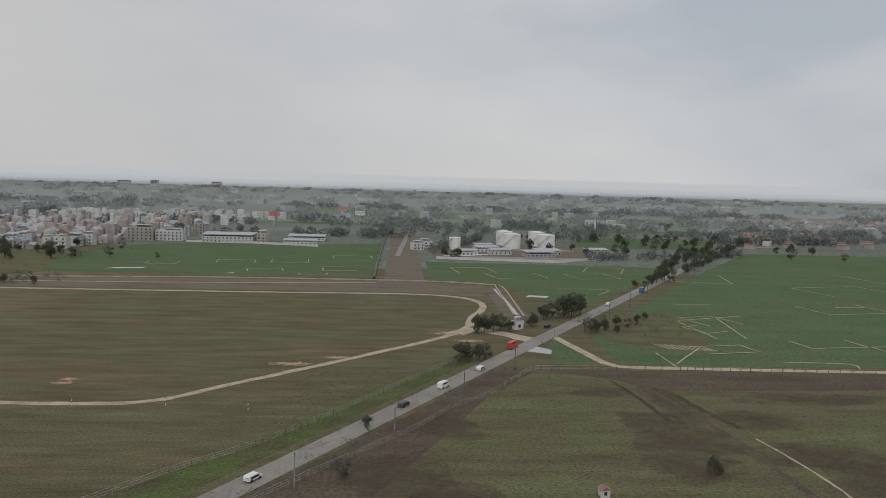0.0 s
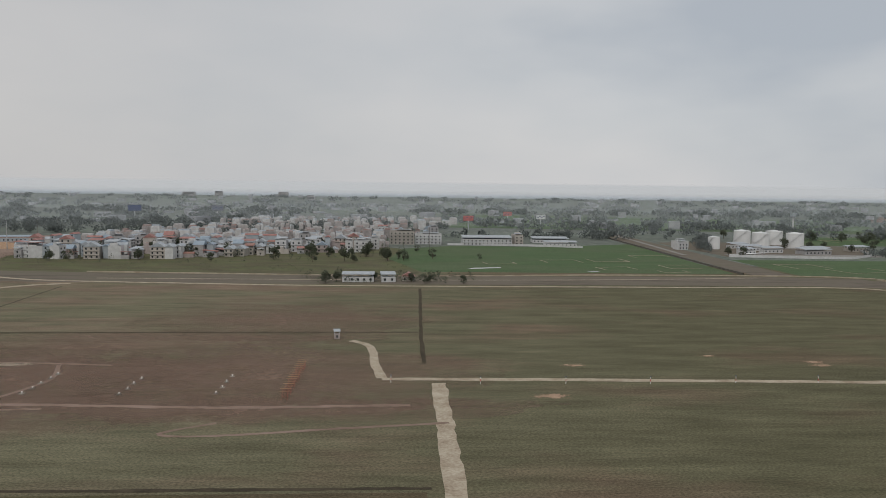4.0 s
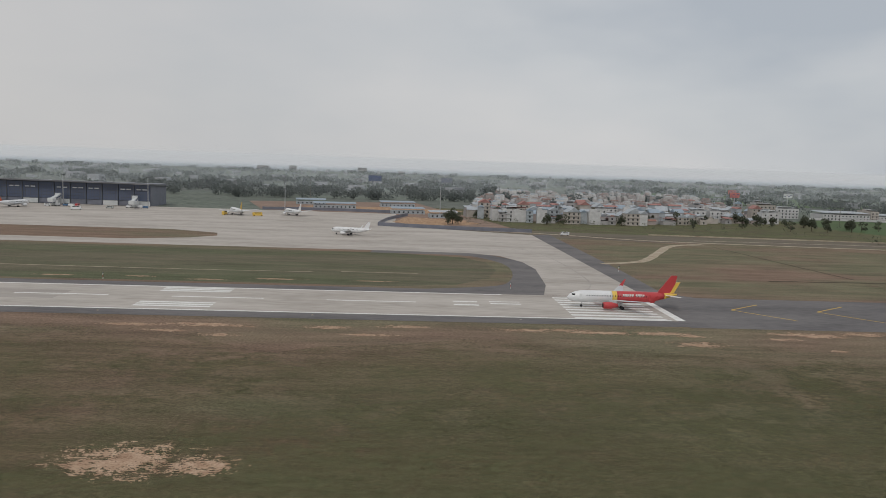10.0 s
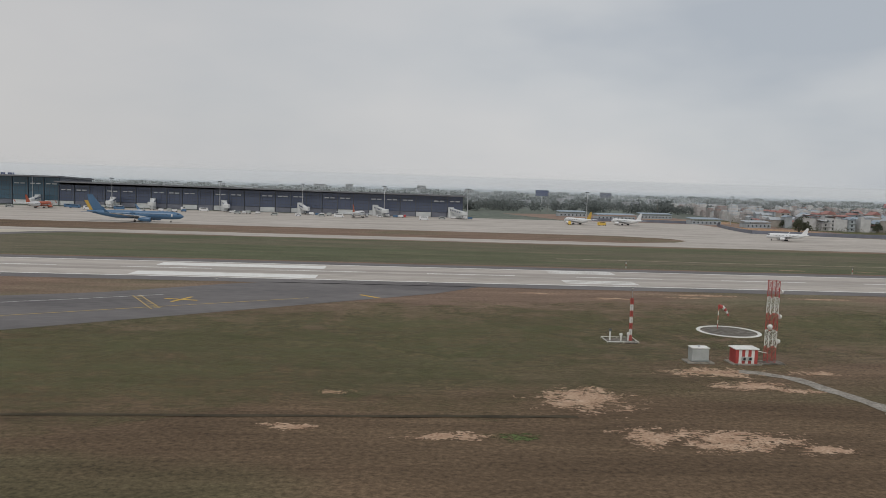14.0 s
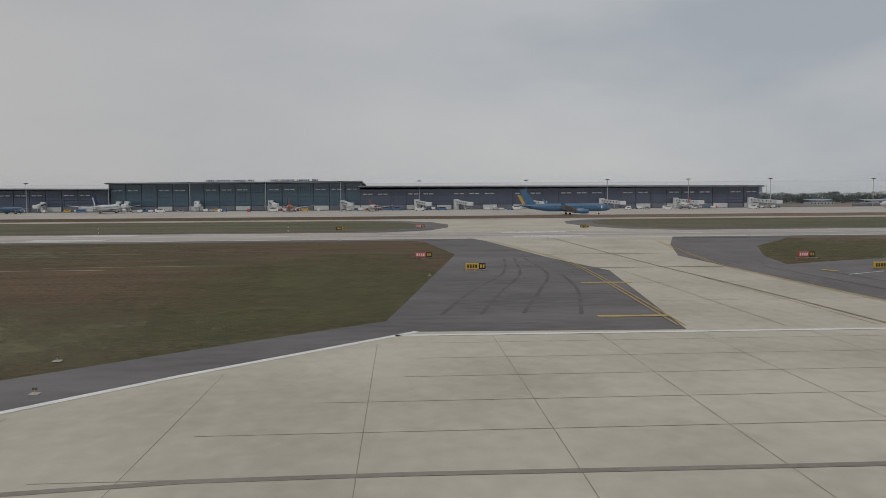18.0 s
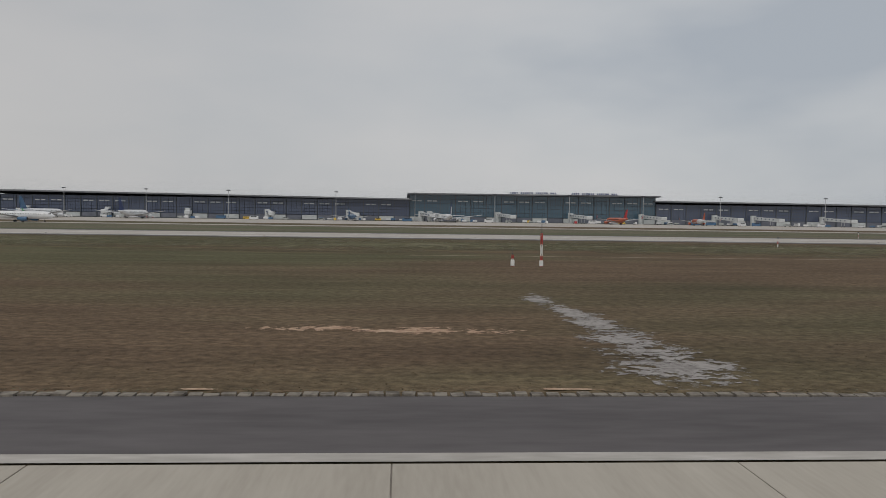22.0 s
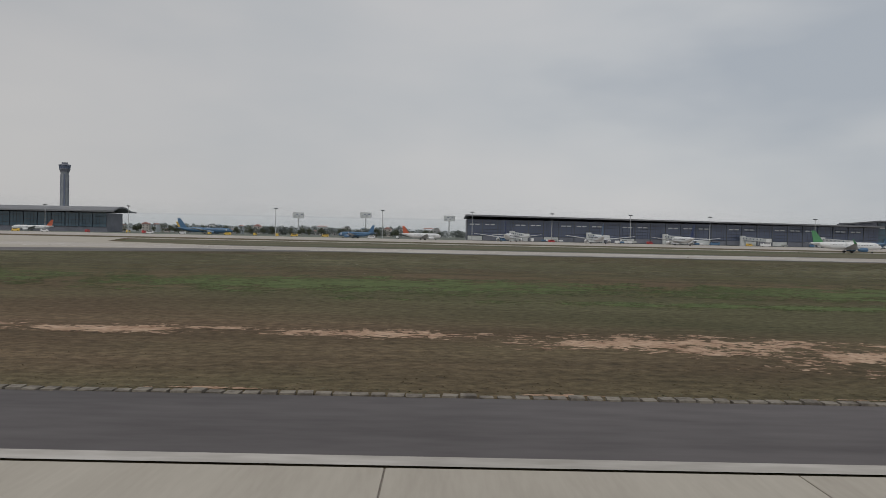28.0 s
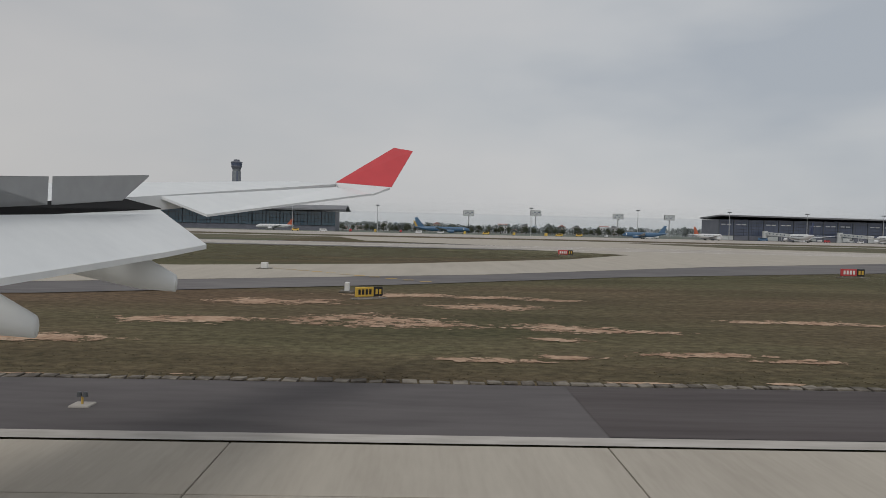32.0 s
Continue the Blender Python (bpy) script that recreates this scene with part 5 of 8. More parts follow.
airliner("passenger_jet", "white and orange narrow-body jet at a terminal gate", (-1166, 638, 0.1), 84, 37.6, M["plane_orange"], M["plane_orange"], rear=M["plane_white"], winglet=M["plane_orange"], group=gate)
for x, y, turn, tl, lb in ((-1774, 622, 80, "plane_navy", "white wide-body jet nose-in at a gate"), (-1702, 612, 84, "plane_blue", "white wide-body jet with blue tail nose-in at a gate"), (-1633, 616, 88, "plane_navy", "white wide-body jet with dark tail at a gate")):
    airliner("wide_body_jet", lb, (x, y, 0.1), turn, 60, M["plane_white"], M[tl], group=gate)
airliner("passenger_jet", "blue narrow-body jet nose-in at a gate", (-1462, 640, 0.1), 85, 37.6, M["plane_blue"], M["plane_blue"], group=gate)
airliner("passenger_jet", "white narrow-body jet with orange tail at a gate", (-905, 625, 0.1), 80, 37.6, M["plane_white"], M["plane_orange"], group=gate)
airliner("wide_body_jet", "teal blue wide-body jet parked by the second terminal", (-2068, 774, 0.1), 0, 57, M["plane_blue"], M["plane_blue"], fin_tip=M["plane_gold"], engine=M["plane_blue"])
airliner("passenger_jet", "white and orange jet parked at the second terminal", (-2235, 760, 0.1), 200, 37.6, M["plane_white"], M["plane_orange"], group=gate)
airliner("passenger_jet", "blue narrow-body jet on the remote apron", (-1900, 640, 0.1), 150, 37.6, M["plane_blue"], M["plane_blue"], group=gate)
airliner("passenger_jet", "white jet with orange tail on the remote apron", (-1845, 640, 0.1), 30, 37.6, M["plane_white"], M["plane_orange"], group=gate)
airliner("small_jet", "small white business jet on the apron", (-626, 466, 0.1), 165, 25, M["plane_white"], M["plane_white"], winglet=M["plane_white"])
airliner("passenger_jet", "white jet parked on the outer apron", (-683, 622, 0.1), 120, 34, M["plane_white"], M["plane_white"], group="jets on the outer apron")
airliner("passenger_jet", "white jet beside a yellow loader on the outer apron", (-726, 612, 0.1), 115, 36, M["plane_white"], M["plane_gold"], group="jets on the outer apron")


# ---- terminal ----
M["wall_dark"] = surface("dark_facade_panel", [(0.14, 0.15, 0.185), (0.19, 0.20, 0.24)], big=6, small=1, rough=0.5)
M["roof_metal"] = surface("grey_metal_roof", [(0.15, 0.155, 0.17), (0.21, 0.215, 0.23)], big=9, small=1, rough=0.5, metal=0.2)
M["mullion"] = surface("grey_mullion", [(0.085, 0.095, 0.11)], rough=0.5)
M["panel_light"] = surface("pale_wall_panel", [(0.50, 0.52, 0.53), (0.62, 0.64, 0.64)], big=5, small=0.8, rough=0.7)
M["glass_blue"] = glass("blue_green_glazing", (0.075, 0.135, 0.185), 0.1, 0.8)


def grid_frame(x, y, z, w, h, nx, nz, turn, bar=0.26):
    """A lattice of window bars, one connected mesh standing in the facade plane."""
    bm = bmesh.new()
    g = [[bm.verts.new((w * (i / nx - 0.5), 0, h * j / nz)) for j in range(nz + 1)] for i in range(nx + 1)]
    for i in range(nx):
        for j in range(nz):
            bm.faces.new((g[i][j], g[i + 1][j], g[i + 1][j + 1], g[i][j + 1]))
    bmesh.ops.wireframe(bm, faces=bm.faces[:], thickness=bar, use_boundary=True, use_even_offset=True, use_replace=True)
    bm.transform(Matrix.Translation((x, y, z)) @ Matrix.Rotation(radians(turn), 4, "Z"))
    return bm


def facade_y(x):
    return np.interp(x, [-1805, -1413, -1180, -815], [716, 716, 700, 673])


def terminal_block(owner, x0, x1, h0, h1, depth, bay, glassmat, name, lip=6.0):
    """One wing of the terminal: glazed front in bays under a sloping roof with a deep lip."""
    n = max(2, int(abs(x1 - x0) / bay))
    bm = bmesh.new()
    ya, yb = facade_y(x0) + lip, facade_y(x1) + lip
    prism_pts = [(x0, ya + 0.8), (x1, yb + 0.8), (x1, yb + depth), (x0, ya + depth)]
    prism(bm, prism_pts, 0, min(h0, h1) - 1.2)
    wing = part(name, bm, M["wall_dark"], owner)
    bm = bmesh.new()
    lo = [(x0 - 2, ya - lip, h0 - 1.3), (x1 + 2, yb - lip, h1 - 1.3), (x1 + 2, yb + depth, h1 - 3.5), (x0 - 2, ya + depth, h0 - 3.5)]
    hi = [(x, y, z + 1.3) for x, y, z in lo]
    loft(bm, [lo, hi])
    part("roof", bm, M["roof_metal"], wing)
    top = min(h0, h1) - 1.5
    for i in range(n):
        u0, u1 = i / n, (i + 1) / n
        xa, xb = x0 + (x1 - x0) * u0, x0 + (x1 - x0) * u1
        y = facade_y((xa + xb) / 2) + lip
        ang = math.degrees(math.atan2(facade_y(xb) - facade_y(xa), xb - xa))
        w = abs(xb - xa)
        bm = bmesh.new()
        box(bm, ((xa + xb) / 2, y, 4.6 + (top - 4.6) / 2), (w - 0.5, 0.5, top - 4.6), turn=ang, mat=0)
        part("glazing", bm, glassmat, wing)
        part("window_frame", grid_frame((xa + xb) / 2, y - 0.35, 4.6, w - 0.4, top - 4.6, 6, 5, ang), M["mullion"], wing)
        bm = bmesh.new()
        box(bm, ((xa + xb) / 2, y - 0.1, 2.3), (w - 0.8, 0.4, 4.0), turn=ang)
        part("ground_floor_panel", bm, M["panel_light"] if (i * 7) % 5 < 2 else M["wall_dark"], wing)
        bm = bmesh.new()
        box(bm, (xa, facade_y(xa) + lip - 0.7, top / 2), (0.7, 0.7, top), turn=ang)
        part("column", bm, M["mullion"], wing)
        if (i * 5 + 2) % 7 < 5:
            bm = bmesh.new()
            for q in range(2):
                box(bm, (xa + (xb - xa) * (0.3 + 0.36 * q), y - 0.5, top * 0.77), (w * 0.28, 0.3, 0.9), turn=ang)
            part("clerestory_light", bm, M["panel_light"], wing)
    return wing


terminal = thing("terminal_building", "long dark glass airport terminal with overhanging grey metal roof", "terminal")
terminal_block(terminal, -1180, -815, 22.3, 20.3, 45, 14.0, M["glass"], "east_wing")
terminal_block(terminal, -1413, -1180, 26.6, 26.8, 70, 14.5, M["glass_blue"], "central_hall", lip=8.0)
terminal_block(terminal, -1804, -1413, 24.2, 21.2, 45, 14.0, M["glass"], "west_wing")
sign_rail = bmesh.new()
for x0, x1 in ((-1320, -1276), (-1262, -1218)):
    box(sign_rail, ((x0 + x1) / 2, 704, 26.95), (x1 - x0, 0.25, 0.2))
    for i in range(22):
        if i % 7 != 4:
            box(sign_rail, (x0 + (i + 0.5) * (x1 - x0) / 22, 704, 27.8), (1.4 if i % 3 else 0.9, 0.35, 1.5))
roof_sign = thing("roof_sign", "rooftop sign letters on the terminal roof edge", "sign")
part("sign_letters", sign_rail, M["plane_navy"], roof_sign)


def jet_bridge(x, y, reach=34, turn=0.0, first_one=[None]):
    if first_one[0] is not None:
        return copy_thing(first_one[0], pose(x, y, 0, 0, 0, turn))
    t = thing("jet_bridge", "pale grey boarding bridge on steel legs", "jet bridge", "boarding bridges", (x, y, 0), turn)
    bm = bmesh.new()
    loft(bm, [[(-1.6, 0, 5.6), (1.6, 0, 5.6), (1.6, 0, 8.6), (-1.6, 0, 8.6)], [(-1.5 + 9, -reach, 4.1), (1.5 + 9, -reach, 4.1), (1.5 + 9, -reach, 6.9), (-1.5 + 9, -reach, 6.9)]])
    tun = part("tunnel", bm, M["panel_light"], t)
    for i in range(6):
        u = 0.12 + 0.14 * i
        bm = bmesh.new()
        box(bm, (9 * u, -reach * u, 7.1 - 1.6 * u + 0.3), (3.35, 2.6, 1.0), turn=-14)
        part("side_window", bm, M["glass"], tun)
    bm = bmesh.new()
    box(bm, (9.6, -reach - 1.6, 5.4), (5.2, 4.4, 3.4), turn=-14, bevel=0.4)
    part("cab", bm, M["panel_light"], t)
    bm = bmesh.new()
    rod(bm, (0, -2, 0), (0, -2, 9.5), 2.6, n=16)
    part("rotunda", bm, M["panel_light"], t)
    for u, o in ((0.72, -1.2), (0.72, 1.2)):
        bm = bmesh.new()
        rod(bm, (9 * u + o, -reach * u, 0.5), (9 * u + o, -reach * u, 5.2), 0.28)
        leg = part("leg", bm, M["steel"], t)
        bm = bmesh.new()
        rod(bm, (9 * u + o - 0.25, -reach * u, 0.5), (9 * u + o + 0.25, -reach * u, 0.5), 0.5, n=12)
        part("wheel", bm, M["rubber"], leg)
    first_one[0] = t
    return t


for x in (-826, -893, -960, -1028, -1092, -1128, -1196, -1262, -1330, -1394, -1402, -1470, -1545, -1618, -1690, -1762):
    jet_bridge(x, facade_y(x) + 1)


# second terminal, with a barrel-edged roof, and the control tower
t_two = thing("domestic_terminal", "older glass terminal with grey curved roof edge", "terminal", "", (0, 0, 0))
bm = bmesh.new()
box(bm, (-2320, 822, 10), (280, 40, 20))
part("hall", bm, M["wall_dark"], t_two)
bm = bmesh.new()
rings = []
for i in range(9):
    u = i / 8
    rings.append([(-2460, 796 - 6 + 60 * u, 21.5 + 4.5 * math.sin(math.pi * min(1, u * 1.3))), (-2168, 796 - 6 + 60 * u, 22.5 + 4.5 * math.sin(math.pi * min(1, u * 1.3))), (-2168, 796 - 6 + 60 * u, 21.0 + 4.5 * math.sin(math.pi * min(1, u * 1.3))), (-2460, 796 - 6 + 60 * u, 20.0 + 4.5 * math.sin(math.pi * min(1, u * 1.3)))])
loft(bm, rings)
part("roof", bm, M["roof_metal"], t_two)
for i in range(19):
    bm = bmesh.new()
    box(bm, (-2187 - 14.5 * i, 801.6, 12.5), (13.6, 0.6, 14.5), mat=0)
    part("glazing", bm, M["glass_blue"], t_two)
    part("window_frame", grid_frame(-2187 - 14.5 * i, 801.1, 5.2, 13.8, 14.5, 4, 4, 0), M["mullion"], t_two)
tower = thing("control_tower", "tall grey airport control tower with flared glass cab", "control tower", "", (-2343, 1042, 0))
bm = bmesh.new()
loft(bm, [[(r * math.cos(6.2832 * i / 20), r * math.sin(6.2832 * i / 20), z) for i in range(20)] for r, z in ((5.6, 0), (5.2, 40), (5.0, 76), (5.6, 79))])
part("shaft", bm, surface("tower_cladding", [(0.20, 0.22, 0.25), (0.28, 0.30, 0.33)], big=8, small=2, rough=0.6), tower)
for nm, prof, mt in (("cab_floor", ((5.6, 79), (7.2, 82.5), (7.2, 83.3)), "wall_dark"), ("cab_glass", ((6.9, 83.3), (7.7, 87.6)), "glass"), ("cab_roof", ((8.0, 87.6), (7.6, 88.8), (4.0, 89.6), (4.0, 91.8)), "wall_dark")):
    bm = bmesh.new()
    loft(bm, [[(r * math.cos(6.2832 * i / 20), r * math.sin(6.2832 * i / 20), z) for i in range(20)] for r, z in prof])
    part(nm, bm, M[mt], tower)
for i in range(4):
    bm = bmesh.new()
    a = 1.57 * i + 0.4
    box(bm, (5.35 * math.cos(a), 5.35 * math.sin(a), 40), (0.5, 2.2, 72), turn=math.degrees(a))
    part("window_strip", bm, M["glass"], tower)


def copies(build):
    """Builds a thing once, then copies it."""
    kept = {}

    def make(at, turn=0.0, *args, label=""):
        key = args
        if key in kept:
            ob = copy_thing(kept[key], pose(*at, 0, 0, turn))
        else:
            ob = kept[key] = build(at, turn, *args)
        if label:
            ob["label"] = label
        return ob

    return make


@copies
def floodlight(at, turn, h=26.5):
    t = thing("floodlight_mast", "tall grey apron floodlight mast", "light mast", "apron floodlights", at, turn)
    bm = bmesh.new()
    rod(bm, (0, 0, 0), (0, 0, h), 0.42, 0.18, 10)
    part("mast", bm, M["steel"], t)
    bm = bmesh.new()
    rod(bm, (0, 0, h - 0.4), (0, 0, h), 1.5, 1.5, 14)
    head = part("headframe", bm, M["darksteel"], t)
    for i in range(8):
        bm = bmesh.new()
        a = 0.785 * i
        box(bm, (1.6 * math.cos(a), 1.6 * math.sin(a), h - 0.5), (0.5, 0.7, 0.6), turn=math.degrees(a))
        part("lamp", bm, M["darksteel"], head)
    return t


for x in (-812, -885, -957, -1030, -1126, -1197, -1265, -1334, -1408, -1481, -1579, -1653, -1726, -1800):
    floodlight((x, facade_y(x) - 9, 0))
for x, y in ((-1884, 716), (-1985, 720), (-2132, 740), (-2215, 745), (-700, 690), (-560, 700)):
    floodlight((x, y, 0))


M["faded_red"] = surface("faded_red_print", [(0.42, 0.12, 0.11), (0.52, 0.19, 0.17)], big=3, small=0.5, rough=0.7)


@copies
def billboard(at, turn, colour="panel_light", w=16.0, h=7.0, z=24.0):
    t = thing("billboard", "large two-sided billboard on a single steel post", "billboard", "billboards", at, turn)
    bm = bmesh.new()
    rod(bm, (0, 0, 0), (0, 0, z), 0.8, n=12)
    part("post", bm, M["steel"], t)
    bm = bmesh.new()
    box(bm, (0, 0, z + h / 2), (w, 1.6, h))
    f = part("frame", bm, M["darksteel"], t)
    bm = bmesh.new()
    box(bm, (0, -0.95, z + h / 2), (w * 0.96, 0.2, h * 0.93))
    part("face", bm, M[colour], f)
    bm = bmesh.new()
    for i in range(4):
        box(bm, ((i - 1.5) * w * 0.2, -1.1, z + h * (0.35 + 0.3 * (i % 2))), (w * 0.17, 0.1, h * 0.12))
    part("printed_bars", bm, M["plane_navy"], f)
    return t


billboard((-1932, 1050, 0), 0, "panel_light", 15.0, 7.5, 25.0)
for x in (-2025, -1817, -1745):
    billboard((x, 1050, 0), 4, "panel_light", 15.0, 7.5, 23.0)
for x, y in ((-113, 1082), (4, 1154), (-31, 1276)):
    billboard((x, y, 0), 0, "faded_red" if y != 1154 else "panel_light", 15.0, 7.5, 13.0)
billboard((-640, 1250, 0), 0, "plane_navy", 22.0, 10.0, 16.0)
billboard((-520, 1300, 0), 0, "wall_dark", 20.0, 9.0, 16.0)

# ---- navigation site beside the far runway ----
M["signal_red"] = surface("red_mast_paint", [(0.34, 0.050, 0.045), (0.44, 0.080, 0.070)], big=2, small=0.3, rough=0.6)
M["signal_white"] = surface("white_mast_paint", [(0.66, 0.66, 0.64), (0.78, 0.78, 0.76)], big=2, small=0.3, rough=0.6)
M["grey_box"] = surface("grey_cabinet_paint", [(0.34, 0.36, 0.35), (0.44, 0.46, 0.45)], big=2, small=0.3, rough=0.6)


def lattice(t, h, w, bands, pname="mast_section", n_cross=2):
    """A square lattice mast in red and white sections, each with four legs and cross braces."""
    for i in range(bands):
        z0, z1 = h * i / bands, h * (i + 1) / bands
        bm = bmesh.new()
        cs = [(-w, -w), (w, -w), (w, w), (-w, w)]
        for x, y in cs:
            rod(bm, (x, y, z0), (x, y, z1), 0.055, n=6)
        for s in range(n_cross):
            a, b = z0 + (z1 - z0) * s / n_cross, z0 + (z1 - z0) * (s + 1) / n_cross
            for k in range(4):
                (xa, ya), (xb, yb) = cs[k], cs[(k + 1) % 4]
                rod(bm, (xa, ya, a), (xb, yb, b), 0.032, n=5)
                rod(bm, (xb, yb, a), (xa, ya, b), 0.032, n=5)
                rod(bm, (xa, ya, b), (xb, yb, b), 0.032, n=5)
        part(pname, bm, M["signal_red"] if i % 2 == 0 else M["signal_white"], t)


glide = thing("antenna_mast", "red and white lattice antenna mast with small dish panels", "antenna mast", "", (-805, 124.7, 0))
lattice(glide, 14.1, 0.68, 5)
bm = bmesh.new()
box(bm, (0, 0, 0.12), (4.4, 2.6, 0.28), bevel=0.04)
part("base_slab", bm, M["stone"], glide)
for z in (3.9, 8.1, 12.3):
    bm = bmesh.new()
    rod(bm, (1.0, -0.4, z), (1.35, -0.4, z), 0.42, 0.3, 14)
    part("antenna_panel", bm, M["signal_white"], glide)
bm = bmesh.new()
rod(bm, (-0.7, -0.9, 6.4), (-1.0, -1.2, 6.5), 0.45, 0.15, 14)
part("dish", bm, M["signal_white"], glide)

cabin = thing("equipment_cabin", "small red and white striped equipment cabin", "equipment cabin", "", (-809.6, 124.5, 0))
cabin.scale = (0.84, 0.84, 0.8)
bm = bmesh.new()
box(bm, (0, 0, 0.12), (6.0, 4.2, 0.26), bevel=0.04)
part("base_slab", bm, M["stone"], cabin)
for i in range(7):
    bm = bmesh.new()
    box(bm, (-1.92 + 0.64 * i, 0, 1.7), (0.64, 2.9 - 0.02 * (i % 2), 3.0))
    part("wall_stripe", bm, M["signal_red"] if i % 2 == 0 else M["signal_white"], cabin)
bm = bmesh.new()
box(bm, (0, 0, 3.32), (5.0, 3.4, 0.28), bevel=0.06)
part("roof", bm, M["signal_white"], cabin)
for x in (-0.6, 0.6):
    bm = bmesh.new()
    box(bm, (x, -1.6, 1.35), (0.85, 0.5, 0.75), bevel=0.05)
    ac = part("air_conditioner", bm, M["grey_box"], cabin)
    bm = bmesh.new()
    rod(bm, (x, -1.84, 1.35), (x, -1.88, 1.35), 0.28, n=12)
    part("fan_grille", bm, M["rubber"], ac)
bm = bmesh.new()
rod(bm, (2.4, 0, 2.7), (5.0, 0.1, 2.2), 0.09, n=8)
part("cable_duct", bm, M["signal_white"], cabin)

gen = thing("generator_box", "grey metal generator cabinet on a concrete slab", "cabinet", "", (-817.3, 124.6, 0))
for nm, c, s, mt, bv in (("base_slab", (0, 0, 0.12), (4.6, 3.0, 0.26), "stone", 0.04), ("body", (0, 0, 1.4), (2.9, 1.9, 2.2), "grey_box", 0.06), ("lid", (0, 0, 2.58), (3.1, 2.1, 0.18), "signal_white", 0.05), ("vent", (0, 0, 2.8), (0.35, 0.35, 0.3), "steel", 0.03), ("door_panel", (-0.6, -0.98, 1.35), (1.1, 0.06, 1.7), "grey_box", 0.02), ("door_panel", (0.65, -0.98, 1.35), (1.1, 0.06, 1.7), "grey_box", 0.02)):
    bm = bmesh.new()
    box(bm, c, s, bevel=bv)
    part(nm, bm, M[mt], gen)

met = thing("weather_mast", "slim red and white weather mast in a fenced plot", "weather mast", "", (-824, 141, 0))
lattice(met, 8.2, 0.2, 7, n_cross=2)
bm = bmesh.new()
rod(bm, (0, 0, 8.2), (0, 0, 9.6), 0.04, n=6)
part("tip_rod", bm, M["steel"], met)
plot = thing("instrument_plot", "small paved plot with low rails and weather sensors", "instrument plot", "", (-826, 141, 0))
bm = bmesh.new()
box(bm, (0, 0, 0.06), (5.6, 4.2, 0.14), bevel=0.03)
part("paving", bm, M["stone"], plot)
for x0, y0, x1, y1 in ((-3, -2.3, 3, -2.3), (-3, 2.3, 3, 2.3), (-3, -2.3, -3, 2.3), (3, -2.3, 3, 2.3)):
    bm = bmesh.new()
    rod(bm, (x0, y0, 0.35), (x1, y1, 0.35), 0.06, n=6)
    for u in (0, 0.5, 1):
        rod(bm, (x0 + (x1 - x0) * u, y0 + (y1 - y0) * u, 0), (x0 + (x1 - x0) * u, y0 + (y1 - y0) * u, 0.38), 0.05, n=6)
    part("rail", bm, M["signal_white"], plot)
for x, h in ((-1.9, 1.9), (0.2, 1.1), (1.6, 1.3)):
    bm = bmesh.new()
    rod(bm, (x, 0, 0.1), (x, 0, h), 0.16, n=8)
    post = part("sensor_post", bm, M["signal_white"], plot)
    bm = bmesh.new()
    box(bm, (x, 0, h + 0.2), (0.55, 0.4, 0.5), bevel=0.08)
    part("sensor_head", bm, M["darksteel"] if h > 1.5 else M["signal_white"], post)

ring = thing("windsock_circle", "flat white ring painted round a gravel disc", "marker ring", "", (-799.7, 153, 0))
bm = bmesh.new()
for z0, z1, r0, r1 in ((0.0, 0.09, 6.4, 6.4), (0.09, 0.09, 6.4, 5.6), (0.09, 0.0, 5.6, 5.6)):
    for i in range(48):
        a, b = 6.2832 * i / 48, 6.2832 * (i + 1) / 48
        bm.faces.new([bm.verts.new((r * math.cos(t), r * math.sin(t), z)) for r, t, z in ((r0, a, z0), (r0, b, z0), (r1, b, z1), (r1, a, z1))])
part("ring", bm, M["white"], ring)
bm = bmesh.new()
rod(bm, (0, 0, 0), (0, 0, 0.05), 5.38, n=36)
part("gravel_disc", bm, M["stone"], ring)
sock = thing("windsock", "red and white windsock drooping from a striped pole", "windsock", "", (-800.8, 156, 0))
for i in range(5):
    bm = bmesh.new()
    rod(bm, (0, 0, 0.05 + 0.95 * i), (0, 0, 1.0 + 0.95 * i), 0.075, n=8)
    part("pole_section", bm, M["signal_white"] if i % 2 else M["signal_red"], sock)
pts = [Vector((0.1, 0, 4.75)), Vector((0.75, 0.1, 4.7)), Vector((1.25, 0.15, 4.35)), Vector((1.7, 0.2, 3.85)), Vector((2.05, 0.2, 3.3)), Vector((2.3, 0.2, 2.75))]
for i in range(5):
    bm = bmesh.new()
    rod(bm, pts[i], pts[i + 1], 0.46 - 0.06 * i, 0.40 - 0.06 * i, 12)
    part("sock_band", bm, M["signal_red"] if i % 2 == 0 else M["signal_white"], sock)

# plank road, board by board
plank_road = thing("plank_road", "road of weathered wooden boards laid on the grass", "plank road", kind="structure")
pb = bmesh.new()
box(pb, (0, 0, 0.05), (0.74, 3.3, 0.1), bevel=0.015)
plank0 = part("plank", pb, M["wood"], plank_road)
plank0.location = (-803, 94.4, 0.04)
rp = random.Random(11)
for i in range(1, 248):
    o = new("plank", plank0.data)
    o.parent = plank_road
    o.matrix_basis = pose(-803 + 0.82 * i, 94.4 + rp.uniform(-0.18, 0.18), 0.04 + rp.uniform(0, 0.05), rp.uniform(-1, 1), rp.uniform(-2, 2), rp.uniform(-3, 3))
for i in range(40):
    o = new("plank", plank0.data)
    o.parent = plank_road
    o.matrix_basis = pose(-749.6 + rp.uniform(-0.15, 0.15), 96.7 + 0.8 * i, 0.04, 0, 0, 90 + rp.uniform(-3, 3))


